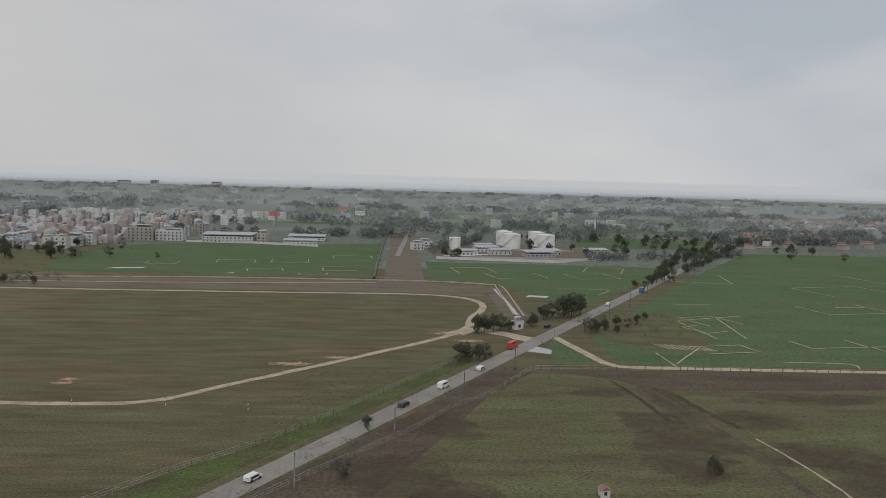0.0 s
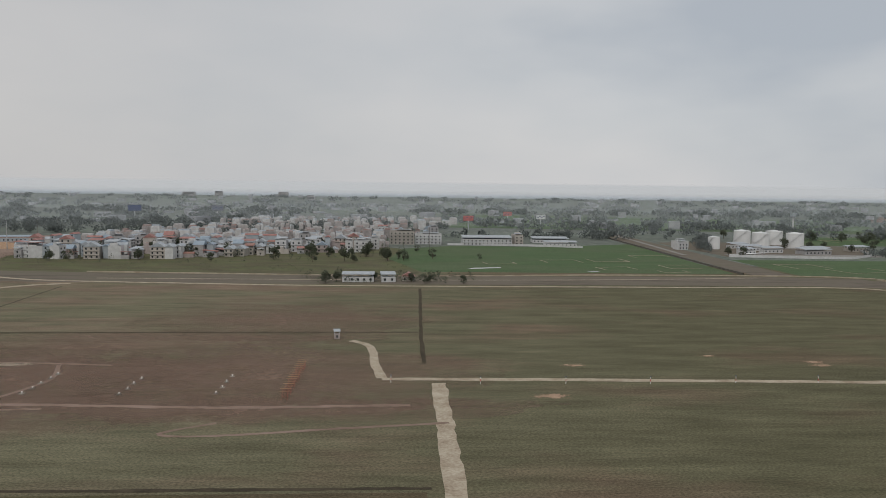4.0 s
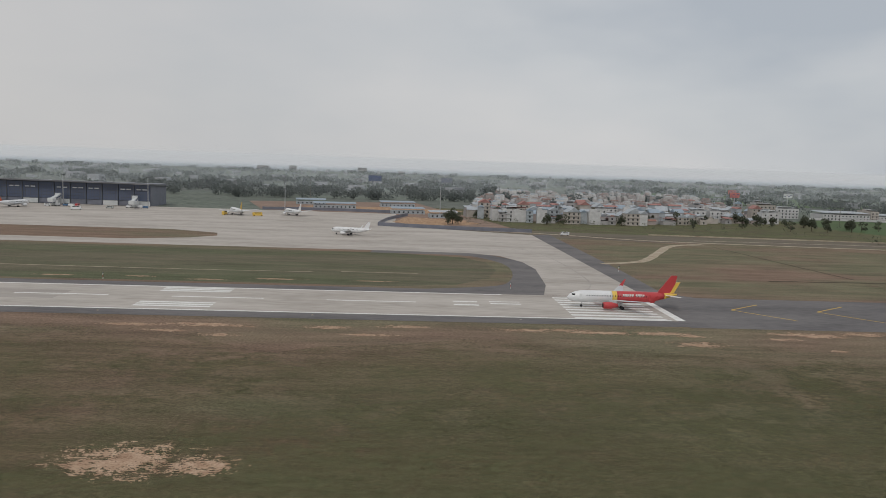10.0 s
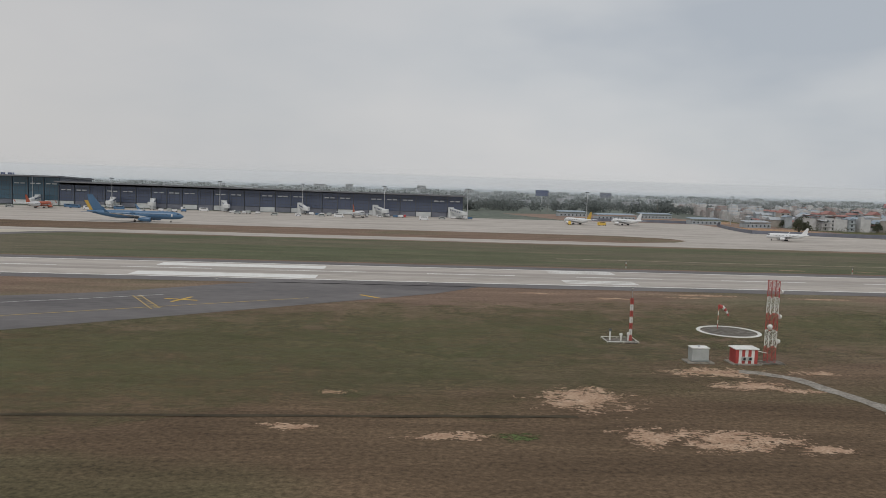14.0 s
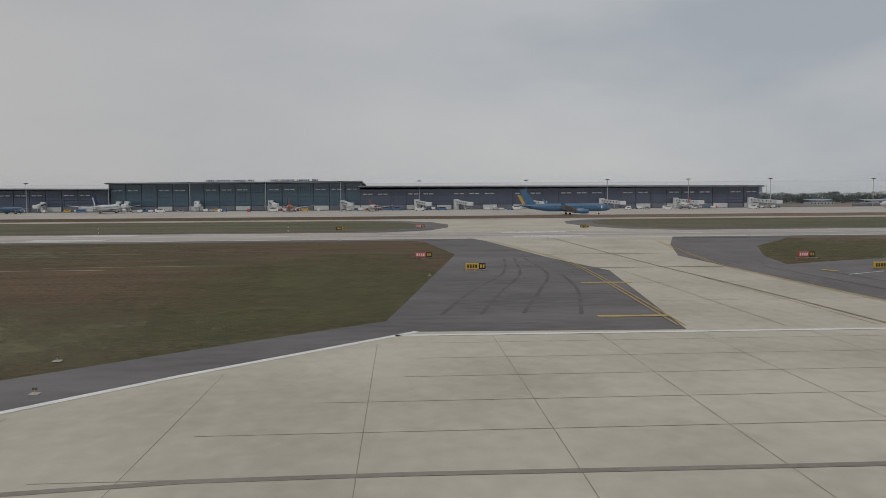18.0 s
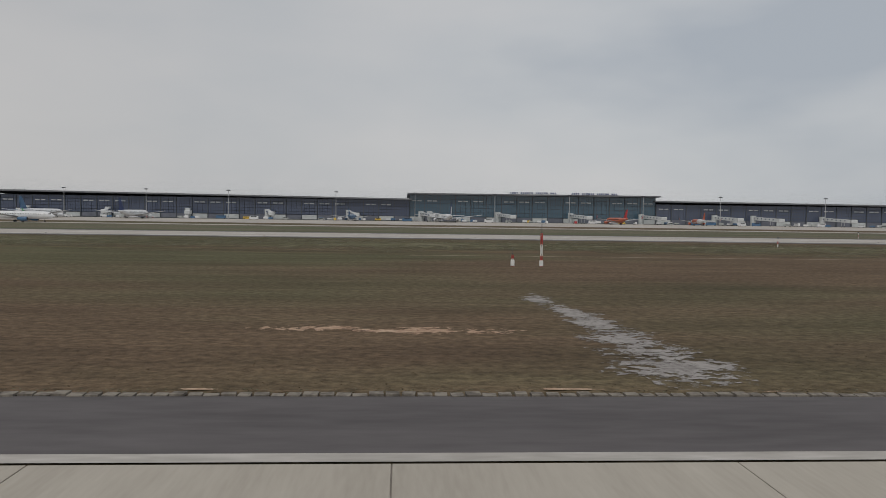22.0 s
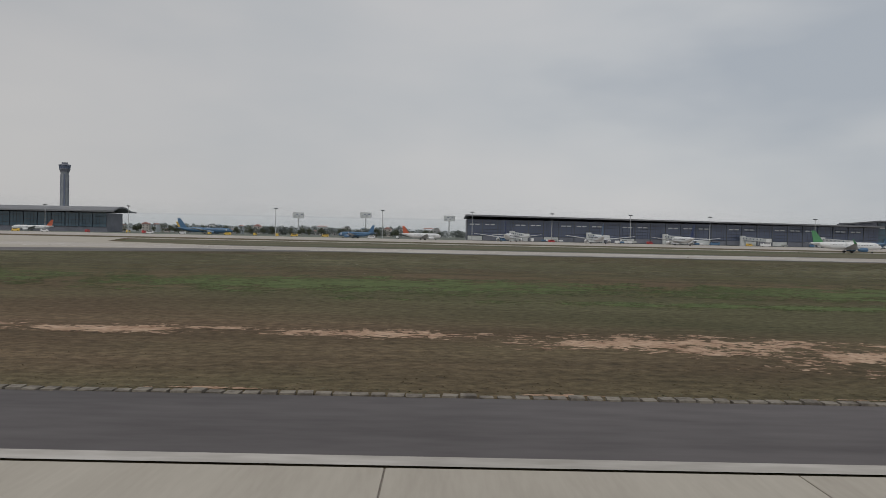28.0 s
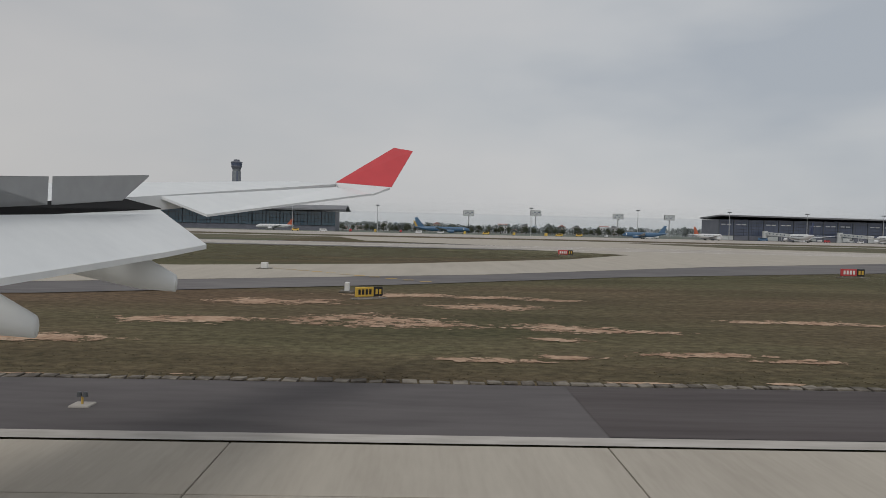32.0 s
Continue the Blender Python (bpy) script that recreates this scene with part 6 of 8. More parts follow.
# ---- approach lights, localizer, markers ----
M["rust"] = surface("weathered_red_paint", [(0.22, 0.07, 0.05), (0.32, 0.12, 0.09)], big=1, small=0.2, rough=0.8)
M["pale_orange"] = surface("pale_orange_paint", [(0.42, 0.27, 0.14), (0.52, 0.36, 0.20)], big=1, small=0.2, rough=0.8)
loc = thing("localizer_antenna", "long row of red and yellow antenna frames in the grass", "antenna array", "", (-236, 236.5, 0))
bm = bmesh.new()
for s in (-0.9, 0.9):
    rod(bm, (s, -20, 1.5), (s, 20, 1.5), 0.04, n=6)
part("rail", bm, M["rust"], loc)
for i in range(15):
    y = -19.5 + 39 * i / 14
    bm = bmesh.new()
    for s in (-0.9, 0.9):
        rod(bm, (s, y, 0), (s, y, 2.6), 0.05, n=6)
        rod(bm, (s, y, 0.2), (-s, y, 1.5), 0.04, n=5)
    fr = part("frame", bm, M["rust"], loc)
    bm = bmesh.new()
    box(bm, (0, y, 2.7), (3.2, 0.09, 0.09))
    part("dipole", bm, M["pale_orange"], fr)


@copies
def light_stub(at, turn, h=0.5):
    t = thing("approach_light", "small white approach light on a short post", "approach light", "approach lights", at, turn)
    bm = bmesh.new()
    rod(bm, (0, 0, 0), (0, 0, h), 0.09, n=6)
    part("post", bm, M["signal_white"], t)
    bm = bmesh.new()
    rod(bm, (-0.18, 0, h + 0.12), (0.22, 0, h + 0.16), 0.16, 0.2, 8)
    part("lamp", bm, M["signal_white"], t)
    bm = bmesh.new()
    box(bm, (0, 0, 0.1), (1.5, 1.5, 0.22), bevel=0.05)
    part("footing", bm, M["stone"], t)
    return t


for x, y0, y1, k in ((-397, 230, 250, 5), (-368.5, 228, 250, 8), (-341, 228, 247, 5), (-336, 228, 249, 9), (-312.5, 224, 247, 5), (-284.5, 223, 241, 4), (-257, 224, 244, 4)):
    for i in range(k):
        light_stub((x + 0.3 * (i % 2), y0 + (y1 - y0) * i / (k - 1), 0))


@copies
def striped_post(at, turn):
    t = thing("marker_post", "slim red and white marker post beside the track", "marker post", "marker posts", at, turn)
    for i in range(3):
        bm = bmesh.new()
        rod(bm, (0, 0, 0.75 * i), (0, 0, 0.75 * (i + 1)), 0.1, n=8)
        part("band", bm, M["signal_red"] if i % 2 else M["signal_white"], t)
    bm = bmesh.new()
    box(bm, (0, 0, 2.35), (0.5, 0.3, 0.25))
    part("lamp_head", bm, M["darksteel"], t)
    return t


for x, y in ((-206, 237), (-178, 235), (-151, 235), (-124, 235), (-96, 236), (-69, 236), (-41, 235), (-13, 236), (13, 232)):
    striped_post((x, y, 0))
for x, y in ((-499, 330), (-555, 275), (-700, 274), (-785, 276), (-1183, 275), (-1250, 276), (-1328, 184)):
    striped_post((x, y, 0))


@copies
def edge_lamp(at, turn):
    t = thing("runway_edge_light", "small runway edge light on a pale concrete pad", "runway light", "runway edge lights", at, turn)
    bm = bmesh.new()
    box(bm, (0, 0, 0.03), (0.62, 0.62, 0.08), bevel=0.02)
    part("pad", bm, M["worn_white"], t)
    bm = bmesh.new()
    rod(bm, (0, 0, 0.06), (0, 0, 0.30), 0.035, n=6)
    part("stem", bm, M["plane_gold"], t)
    bm = bmesh.new()
    for s in (-0.09, 0.09):
        rod(bm, (s, 0, 0.30), (s, 0, 0.44), 0.09, 0.06, 8)
    part("lamp", bm, M["darksteel"], t)
    return t


for i in range(17):
    edge_lamp((-1197.2 - 60 * i, 26.2, 0.05))
for i in range(24):
    edge_lamp((-560 - 60 * i, 218, 0.05))


@copies
def taxi_sign(at, turn, first="yellow", second="rubber", w=3.4):
    t = thing("taxiway_sign", "low lettered taxiway sign board on a concrete base", "airfield sign", "taxiway signs", at, turn)
    bm = bmesh.new()
    box(bm, (0, 0, 0.06), (w + 0.8, 1.2, 0.14), bevel=0.03)
    part("base", bm, M["stone"], t)
    for x, ww, c in ((-w * 0.17, w * 0.66, first), (w * 0.33, w * 0.33, second)):
        bm = bmesh.new()
        box(bm, (x, 0, 0.78), (ww, 0.3, 1.0), bevel=0.04)
        pnl = part("panel", bm, M[c], t)
        bm = bmesh.new()
        k = 4 if ww > 1.5 else 2
        for i in range(k):
            box(bm, (x + (i - (k - 1) / 2) * ww * 0.8 / k, -0.17, 0.78), (ww * 0.5 / k, 0.03, 0.55))
        part("character_bar", bm, M["rubber"] if c == "yellow" else M["signal_white"] if c == "plane_red" else M["yellow"], pnl)
    for x in (-w * 0.4, w * 0.4):
        bm = bmesh.new()
        rod(bm, (x, 0, 0.1), (x, 0, 0.35), 0.05, n=6)
        part("leg", bm, M["steel"], t)
    return t


for x, y, a, b, turn in ((-1138, 153, "plane_red", "rubber", 0), (-1130, 127, "yellow", "rubber", 0), (-1063.5, 144, "plane_red", "rubber", 0), (-1063, 121, "yellow", "rubber", 0), (-2091, 63, "yellow", "rubber", 30), (-2054, 176, "plane_red", "rubber", 0), (-2026, 108, "plane_red", "rubber", 0), (-2017, 108, "yellow", "rubber", 0), (-1165, 285, "rubber", "yellow", 0), (-1073, 284, "rubber", "yellow", 0), (-1135, 300, "plane_red", "rubber", 0)):
    taxi_sign((x, y, 0), turn, a, b).scale = (0.7, 0.7, 0.75) if x == -2091 else (1, 1, 1)


@copies
def papi(at, turn):
    t = thing("marker_box", "white upright marker post on a broken white pad", "marker", "pad markers", at, turn)
    bm = bmesh.new()
    box(bm, (0, 0, 0.05), (2.0, 1.9, 0.12), bevel=0.03)
    part("pad", bm, M["signal_white"], t)
    bm = bmesh.new()
    box(bm, (-0.1, 0, 0.8), (0.36, 0.3, 1.5), bevel=0.05)
    part("post", bm, M["signal_white"], t)
    return t


papi((-1214, 39, 0.03))
papi((-1068.8, 41.7, 0.03)).scale = (0.5, 0.5, 0.42)
papi((-1069.9, 59.6, 0.03)).scale = (0.4, 0.4, 0.28)
taxi_sign((-1051.1, 114.5, 0), 0, "plane_red", "plane_red", 1.0)
for x, y in ((-1169, 60), (-1181, 44), (-1190, 35), (-1084, 40.5), (-1072, 56.5), (-1054, 108), (-1166, 50), (-1138, 120)):
    edge_lamp((x, y, 0.05))
for x, y, w in ((-1062, 118, 5.0), (-2093.3, 68.8, 0.5), (-2107, 100, 1.0)):
    t = thing("control_box", "low white airfield control box on a slab", "cabinet", "", (x, y, 0))
    for nm, c, s in (("slab", (0, 0, 0.07), (w + 0.8, 2.0, 0.16)), ("body", (0, 0, 0.5), (w * 0.8, 0.9, 0.75))):
        bm = bmesh.new()
        box(bm, c, s, bevel=0.05)
        part(nm, bm, M["signal_white"] if nm == "body" else M["stone"], t)
for x in (-1406, -1402):
    t = thing("mast_pole", "short red and white signal mast standing in the grass", "signal mast", "", (x, 105, 0))
    h = 1.6 if x == -1406 else 4.6
    lattice(t, h, 0.11, 5 if h > 5 else 3, n_cross=1)
    bm = bmesh.new()
    box(bm, (0, 0, 0.5), (0.5, 0.45, 0.8), bevel=0.05)
    part("cabinet", bm, M["signal_white"], t)
    bm = bmesh.new()
    rod(bm, (0, 0, h), (0, 0, h * 1.7), 0.05, 0.03, 6)
    part("aerial", bm, M["darksteel"], t)


# ---- vehicles ----
@copies
def van(at, turn, colour="plane_white", length=5.2, height=2.2, boxy=0.0):
    t = thing("van" if height < 2.6 else "truck", "parked or stopped road vehicle on the pavement", "vehicle", "vehicles", at, turn)
    L, W, H = length / 2, 0.95, height
    bm = bmesh.new()
    prof = [(-L, 0.4), (L, 0.4), (L, 0.95), (L - 0.55, 1.05), (L - 1.15 + 0.4 * boxy, H), (-L + 0.25, H), (-L, H - 0.3)]
    loft(bm, [[(x, s * W, z) for x, z in prof] for s in (-1, 1)])
    body = part("body", bm, M[colour], t)
    bm = bmesh.new()
    for s in (-1, 1):
        box(bm, (-0.25, s * (W + 0.01), H - 0.52), (length * 0.62, 0.04, 0.55))
    part("side_windows", bm, M["porthole"], body)
    bm = bmesh.new()
    box(bm, (L - 0.82, 0, H - 0.5), (0.06, W * 1.7, 0.7))
    part("windscreen", bm, M["porthole"], body)
    for x in (-L + 0.95, L - 0.95):
        for s in (-1, 1):
            bm = bmesh.new()
            rod(bm, (x, s * (W - 0.15), 0.38), (x, s * (W + 0.05), 0.38), 0.38, n=12)
            part("wheel", bm, M["rubber"], t)
    for s in (-1, 1):
        bm = bmesh.new()
        box(bm, (L, s * 0.7, 0.78), (0.06, 0.3, 0.18))
        part("headlight", bm, M["glass"], body)
    return t


van((75, 259, 0.1), 57, "plane_white", 5.4, 2.3, label="white passenger van driving on the road")
van((61, 237, 0.1), 57, "darksteel", 4.6, 1.6, label="dark saloon car on the grey road")
van((109, 322, 0.1), 57, "plane_red", 7.5, 3.2, 0.6, label="bright red lorry at the road junction")
van((185, 441, 0.1), 58, "plane_white", 4.6, 1.7, label="white car on the grey road")
van((224, 497, 0.1), 58, "plane_blue", 8.0, 3.4, 0.6, label="blue covered lorry on the road")
van((24.5, 177.7, 0.1), 59, "plane_white", 4.6, 1.6, label="white hatchback car on the grey road")
van((91, 284, 0.1), 57, "plane_white", 4.6, 1.6, label="white car half hidden by roadside trees")
van((134, 370, 0.1), 58, "plane_navy", 4.5, 1.6, label="dark car waiting at the junction")
van((-708, 604, 0.1), 30, "plane_yellow", 8.0, 3.0, 0.6, label="yellow cargo loader beside a jet")
van((-734, 606, 0.1), 80, "plane_yellow", 7.0, 3.0, 0.6, label="yellow service truck beside a jet")
rv = random.Random(21)
for i in range(46):
    x = -830 - 960 * i / 46 + rv.uniform(-8, 8)
    c, L, h = rv.choice((("plane_white", 5.2, 2.2), ("plane_white", 8.0, 3.1), ("plane_yellow", 6.0, 2.4), ("plane_blue", 9.0, 3.0), ("plane_red", 5.6, 2.3), ("grey_box", 6.0, 2.2)))
    van((x, facade_y(x) - rv.uniform(14, 62), 0.1), rv.choice((0, 90, 180, 20)), c, L, h, 0.5, label={"plane_white": "white apron service vehicle by the terminal", "plane_yellow": "yellow apron tractor by the terminal", "plane_blue": "blue apron bus by the terminal", "plane_red": "red apron van by the terminal", "grey_box": "grey apron truck by the terminal"}[c])
for i in range(16):
    van((-1870 - 22 * i + rv.uniform(-5, 5), 690 + rv.uniform(-30, 60), 0.1), rv.choice((0, 180, 90)), rv.choice(("plane_white", "plane_red", "plane_yellow")), 6.5, 2.6, 0.5, label="apron service vehicle on the remote stand")
@copies
def baggage_trailer(at, turn, colour="plane_white", height=2.2):
    t = thing("baggage_trailer", "loaded baggage trailer parked by the terminal", "trailer", "apron trailers", at, turn)
    bm = bmesh.new()
    box(bm, (0, 0, 0.55), (4.4, 1.9, 0.2), bevel=0.04)
    part("bed", bm, M["darksteel"], t)
    bm = bmesh.new()
    loft(bm, [[(-2.0, y, 0.66), (2.0, y, 0.66), (2.0, y, 0.3 + 0.7 * height), (1.5, y, height), (-1.5, y, height), (-2.0, y, 0.3 + 0.7 * height)] for y in (-0.85, 0.85)])
    part("load", bm, M[colour], t)
    for x in (-1.5, 1.5):
        for y in (-0.8, 0.8):
            bm = bmesh.new()
            rod(bm, (x, y - 0.1, 0.28), (x, y + 0.1, 0.28), 0.28, n=8)
            part("wheel", bm, M["rubber"], t)
    return t


for i in range(64):
    x = -825 - 970 * (i // 4) / 16 + 5.2 * (i % 4) + rv.uniform(-2, 2)
    baggage_trailer((x, facade_y(x) - 20 - 2.5 * ((i // 4) % 5) * 3, 0.1), rv.uniform(-12, 12), ("plane_white", "grey_box", "plane_white", "plane_blue")[(i // 4 + i) % 4], 2.0 + 0.3 * (i % 3))
van((-485, 508, 0.1), 185, "plane_white", 6.0, 2.4, 0.5, label="white truck on the dirt service track")


# ---- trees ----
def leaf_cloud(bm, centres, n, size, rnd):
    for c, r in centres:
        for _ in range(n):
            d = Vector((rnd.gauss(0, 1), rnd.gauss(0, 1), rnd.gauss(0, 0.8))).normalized() * r * rnd.uniform(0.55, 1.05)
            p = Vector(c) + d
            a = Vector((rnd.gauss(0, 1), rnd.gauss(0, 1), rnd.gauss(0, 1))).normalized()
            b = a.orthogonal().normalized()
            q = a.cross(b)
            s = size * rnd.uniform(0.6, 1.3)
            v = [bm.verts.new(p + b * s * 0.5), bm.verts.new(p + q * s * 0.33), bm.verts.new(p - b * s * 0.5), bm.verts.new(p - q * s * 0.33)]
            bm.faces.new(v)


@copies
def tree(at, turn, kind=0, h=9.0):
    rnd = random.Random(100 + kind)
    t = thing("tree", "dark green broadleaf tree with an uneven crown", "tree", "trees", at, turn)
    bm = bmesh.new()
    w = h * rnd.uniform(0.40, 0.52)
    top = Vector((rnd.uniform(-0.5, 0.5), rnd.uniform(-0.5, 0.5), h * 0.55))
    rod(bm, (0, 0, -0.1), top, 0.035 * h, 0.018 * h, 7)
    cs = []
    for i in range(9 if kind != 3 else 5):
        a = 6.28 * i / 9 + rnd.uniform(-0.4, 0.4)
        rr = w * rnd.uniform(0.3, 0.85)
        c = Vector((rr * math.cos(a), rr * math.sin(a), h * rnd.uniform(0.30, 0.82)))
        rod(bm, top * rnd.uniform(0.6, 1.0), c, 0.012 * h, 0.004 * h, 5)
        cs.append((c, w * rnd.uniform(0.30, 0.52)))
    cs.append((Vector((0, 0, h * 0.86)), w * 0.45))
    part("trunk", bm, M["bark"], t)
    bm = bmesh.new()
    leaf_cloud(bm, cs, 75, h * 0.10, rnd)
    part("crown", bm, M["leaf"], t)
    return t


rt = random.Random(31)
spots = [(84, 296, 8), (87, 301, 7), (92, 299, 7), (95, 304, 6), (97, 354, 9), (101, 358, 8), (105, 356, 9), (109, 362, 8), (113, 357, 6), (127, 372, 7), (136, 390, 8), (141, 394, 9), (148, 396, 11), (153, 399, 12), (159, 405, 11), (152, 357, 8), (156, 359, 6),
    (162, 366, 6), (170, 374, 6), (176, 372, 5), (184, 384, 5), (193, 398, 4), (166, 358, 4), (45, 178, 5), (50, 215, 4), (139, 182, 5), (226, 518, 6), (233, 520, 5), (240, 530, 8), (252, 548, 10), (262, 560, 11), (268, 556, 9), (-165, 480, 6), (-252, 478, 8), (-246, 486, 7), (-190, 481, 6), (-198, 488, 6), (-186, 486, 6), (-222, 492, 6), (-140, 640, 5), (-560, 576, 10), (-556, 582, 11), (-552, 579, 9), (112, 690, 8), (116, 700, 9), (104, 705, 8)]
for i, (x, y, h) in enumerate(spots):
    tree((x, y, 0), rt.uniform(0, 360), i % 4, round(h * 1.05) * 1.0)
for i in range(34):
    u = i / 34
    s = 1 if i % 2 else -1
    x, y = 283 + 150 * u + s * 8 + rt.uniform(-2, 2), 600 + 245 * u - s * 5 + rt.uniform(-5, 5)
    tree((x, y, 0), rt.uniform(0, 360), i % 4, 7.0 + 2 * (i % 3))
for i in range(60):
    x, y = rt.uniform(-530, -170), rt.uniform(600, 760)
    tree((x, y, 0), rt.uniform(0, 360), i % 4, 7.0 + 2 * (i % 3))
for i in range(40):
    x, y = rt.uniform(190, 520), rt.uniform(730, 960)
    tree((x, y, 0), rt.uniform(0, 360), i % 4, 8.0 + 2 * (i % 3))
for i in range(44):
    x = -1830 - 420 * i / 44 + rt.uniform(-4, 4)
    tree((x, 900 + rt.uniform(-25, 40), 0), rt.uniform(0, 360), i % 4, 7.0 + 1.5 * (i % 3))


def woods(name, clumps, label, leaf=2.6, per=46, mat="leaf"):
    r = np.random.RandomState(len(clumps))
    vs = []
    for x, y, w, h in clumps:
        d = r.normal(0, 1, (per, 3))
        d /= np.linalg.norm(d, axis=1)[:, None]
        p = d * [w, w, h * 0.5] * r.uniform(0.5, 1.0, (per, 1)) + [x, y, h * 0.52]
        a = r.normal(0, 1, (per, 3))
        a /= np.linalg.norm(a, axis=1)[:, None]
        b = np.cross(a, r.normal(0, 1, (per, 3)))
        b /= np.linalg.norm(b, axis=1)[:, None] + 1e-6
        s = leaf * r.uniform(0.6, 1.3, (per, 1)) * (h / 9)
        vs.append(np.stack([p + a * s * 0.5, p + b * s * 0.4, p - a * s * 0.5, p - b * s * 0.4], 1))
    v = np.concatenate(vs).reshape(-1, 3)
    me = bpy.data.meshes.new(name)
    me.from_pydata(v.tolist(), [], np.arange(len(v)).reshape(-1, 4).tolist())
    me.materials.append(M[mat])
    return tagged(new(name, me), label, "woods", kind="stuff")


def belt(clumps, x0, x1, y0, y1, n, r0, r1, h0, h1):
    """Trees in a band that runs from x0,y0 to x1,y1, in uneven groups."""
    for i in range(n):
        u = rt.random()
        if noise.noise(Vector((u * abs(x1 - x0) / 160.0, y0 * 0.013, 0.0))) < -0.18:
            continue
        clumps.append((x0 + u * (x1 - x0), y0 + u * (y1 - y0) + rt.gauss(0, 9), rt.uniform(r0, r1), rt.uniform(h0, h1)))


clumps = []
for y, n in ((880, 190), (930, 170), (1000, 150), (1080, 140)):
    belt(clumps, -1500, -480, y - 130, y + 100, n, 5, 10, 8, 13)
for y, n in ((905, 110), (985, 200), (1090, 170)):
    belt(clumps, -480, 980, y, y + 40, n, 5, 11, 8, 13)
belt(clumps, 90, 160, 735, 900, 40, 4, 7, 6, 10)
belt(clumps, 240, 420, 700, 760, 40, 4, 7, 5, 9)
belt(clumps, 440, 1300, 900, 1200, 160, 5, 9, 6, 11)
belt(clumps, 460, 1300, 1050, 1500, 140, 5, 9, 6, 11)
belt(clumps, -2700, -1800, 950, 980, 240, 5, 10, 6, 11)
woods("far_woods", clumps, "belts of dark trees beyond the airfield", leaf=2.2, per=60, mat="hazed_leaf")
clumps = []
for y in (1200, 1300, 1400, 1500, 1620, 1750, 1900, 2150, 2500, 3000, 3600, 4400):
    half = 1500 + 0.6 * y
    belt(clumps, -700 - half, -700 + half, y, y + rt.uniform(-120, 120), 60 + int(y / 40), 14, 34, 9, 15)
woods("horizon_woods", clumps, "belts of woods on the far plain", leaf=5.0, per=44, mat="hazed_leaf")
clumps = [(rt.uniform(-560, -335), rt.uniform(575, 640), rt.uniform(1.5, 4), rt.uniform(1.4, 4)) for _ in range(120)] + [(rt.uniform(-272, -150), rt.uniform(496, 512), rt.uniform(2, 4), rt.uniform(4, 7)) for _ in range(46)] + [(rt.uniform(-414, -200), 545 + rt.uniform(0, 40), rt.uniform(1, 2.5), rt.uniform(1, 2.2)) for _ in range(110)] + [(rt.uniform(-262, -176), rt.uniform(478, 500), rt.uniform(1.8, 3.6), rt.uniform(2, 5)) for _ in range(100)] + [(rt.uniform(-530, -200), rt.uniform(606, 860), rt.uniform(1.5, 3), rt.uniform(3, 7)) for _ in range(150)] + [(rt.uniform(120, 205), rt.uniform(300, 400), rt.uniform(1, 2.4), rt.uniform(1, 2.6)) for _ in range(70)] + [(rt.uniform(158, 208), rt.uniform(335, 410), rt.uniform(1.2, 3), rt.uniform(1, 3.2)) for _ in range(80)] + [(60 - 40 * u + rt.uniform(-6, 6), 240 - 75 * u + rt.uniform(-6, 6), 1.5, rt.uniform(0.8, 1.8)) for u in np.linspace(-0.6, 1.2, 90)] + [(15 + 85 * u + rt.uniform(-5, 5) + 9, 165 + 133 * u + rt.uniform(-6, 6) - 5, rt.uniform(1, 2.2), rt.uniform(1, 2.4)) for u in np.linspace(0, 0.95, 80)] + [(rt.uniform(60, 320), 276 + rt.uniform(-6, 5), rt.uniform(1, 2.5), rt.uniform(0.6, 1.4)) for _ in range(60)]
woods("bushes", clumps, "low bushes and weeds along ditch and road", leaf=1.6, per=20)


# ---- houses ----
WALLS = {"white": (0.60, 0.60, 0.60), "cream": (0.50, 0.46, 0.42), "grey": (0.40, 0.39, 0.39), "pink": (0.44, 0.38, 0.36), "brick": (0.37, 0.31, 0.29), "blue": (0.42, 0.46, 0.49), "stone": (0.42, 0.39, 0.35), "yellow": (0.52, 0.47, 0.36)}
for kx, c in WALLS.items():
    M["wall_" + kx] = surface(kx + "_render", [tuple(v * 0.78 for v in c), c], big=3, small=0.5, rough=0.9, fine=0.4)
M["tile_red"] = surface("red_tile_roof", [(0.25, 0.135, 0.11), (0.34, 0.19, 0.155)], big=2, small=0.3, rough=0.9)
M["tin"] = surface("corrugated_tin_roof", [(0.30, 0.33, 0.36), (0.44, 0.47, 0.50)], big=3, small=0.4, rough=0.6)
M["tin_red"] = surface("red_tin_roof", [(0.28, 0.14, 0.125), (0.37, 0.20, 0.175)], big=3, small=0.4, rough=0.7)
M["tin_blue"] = surface("blue_tin_roof", [(0.24, 0.30, 0.36), (0.32, 0.38, 0.44)], big=3, small=0.4, rough=0.6)
M["pane"] = glass("dark_window_pane", (0.04, 0.045, 0.05), 0.1)


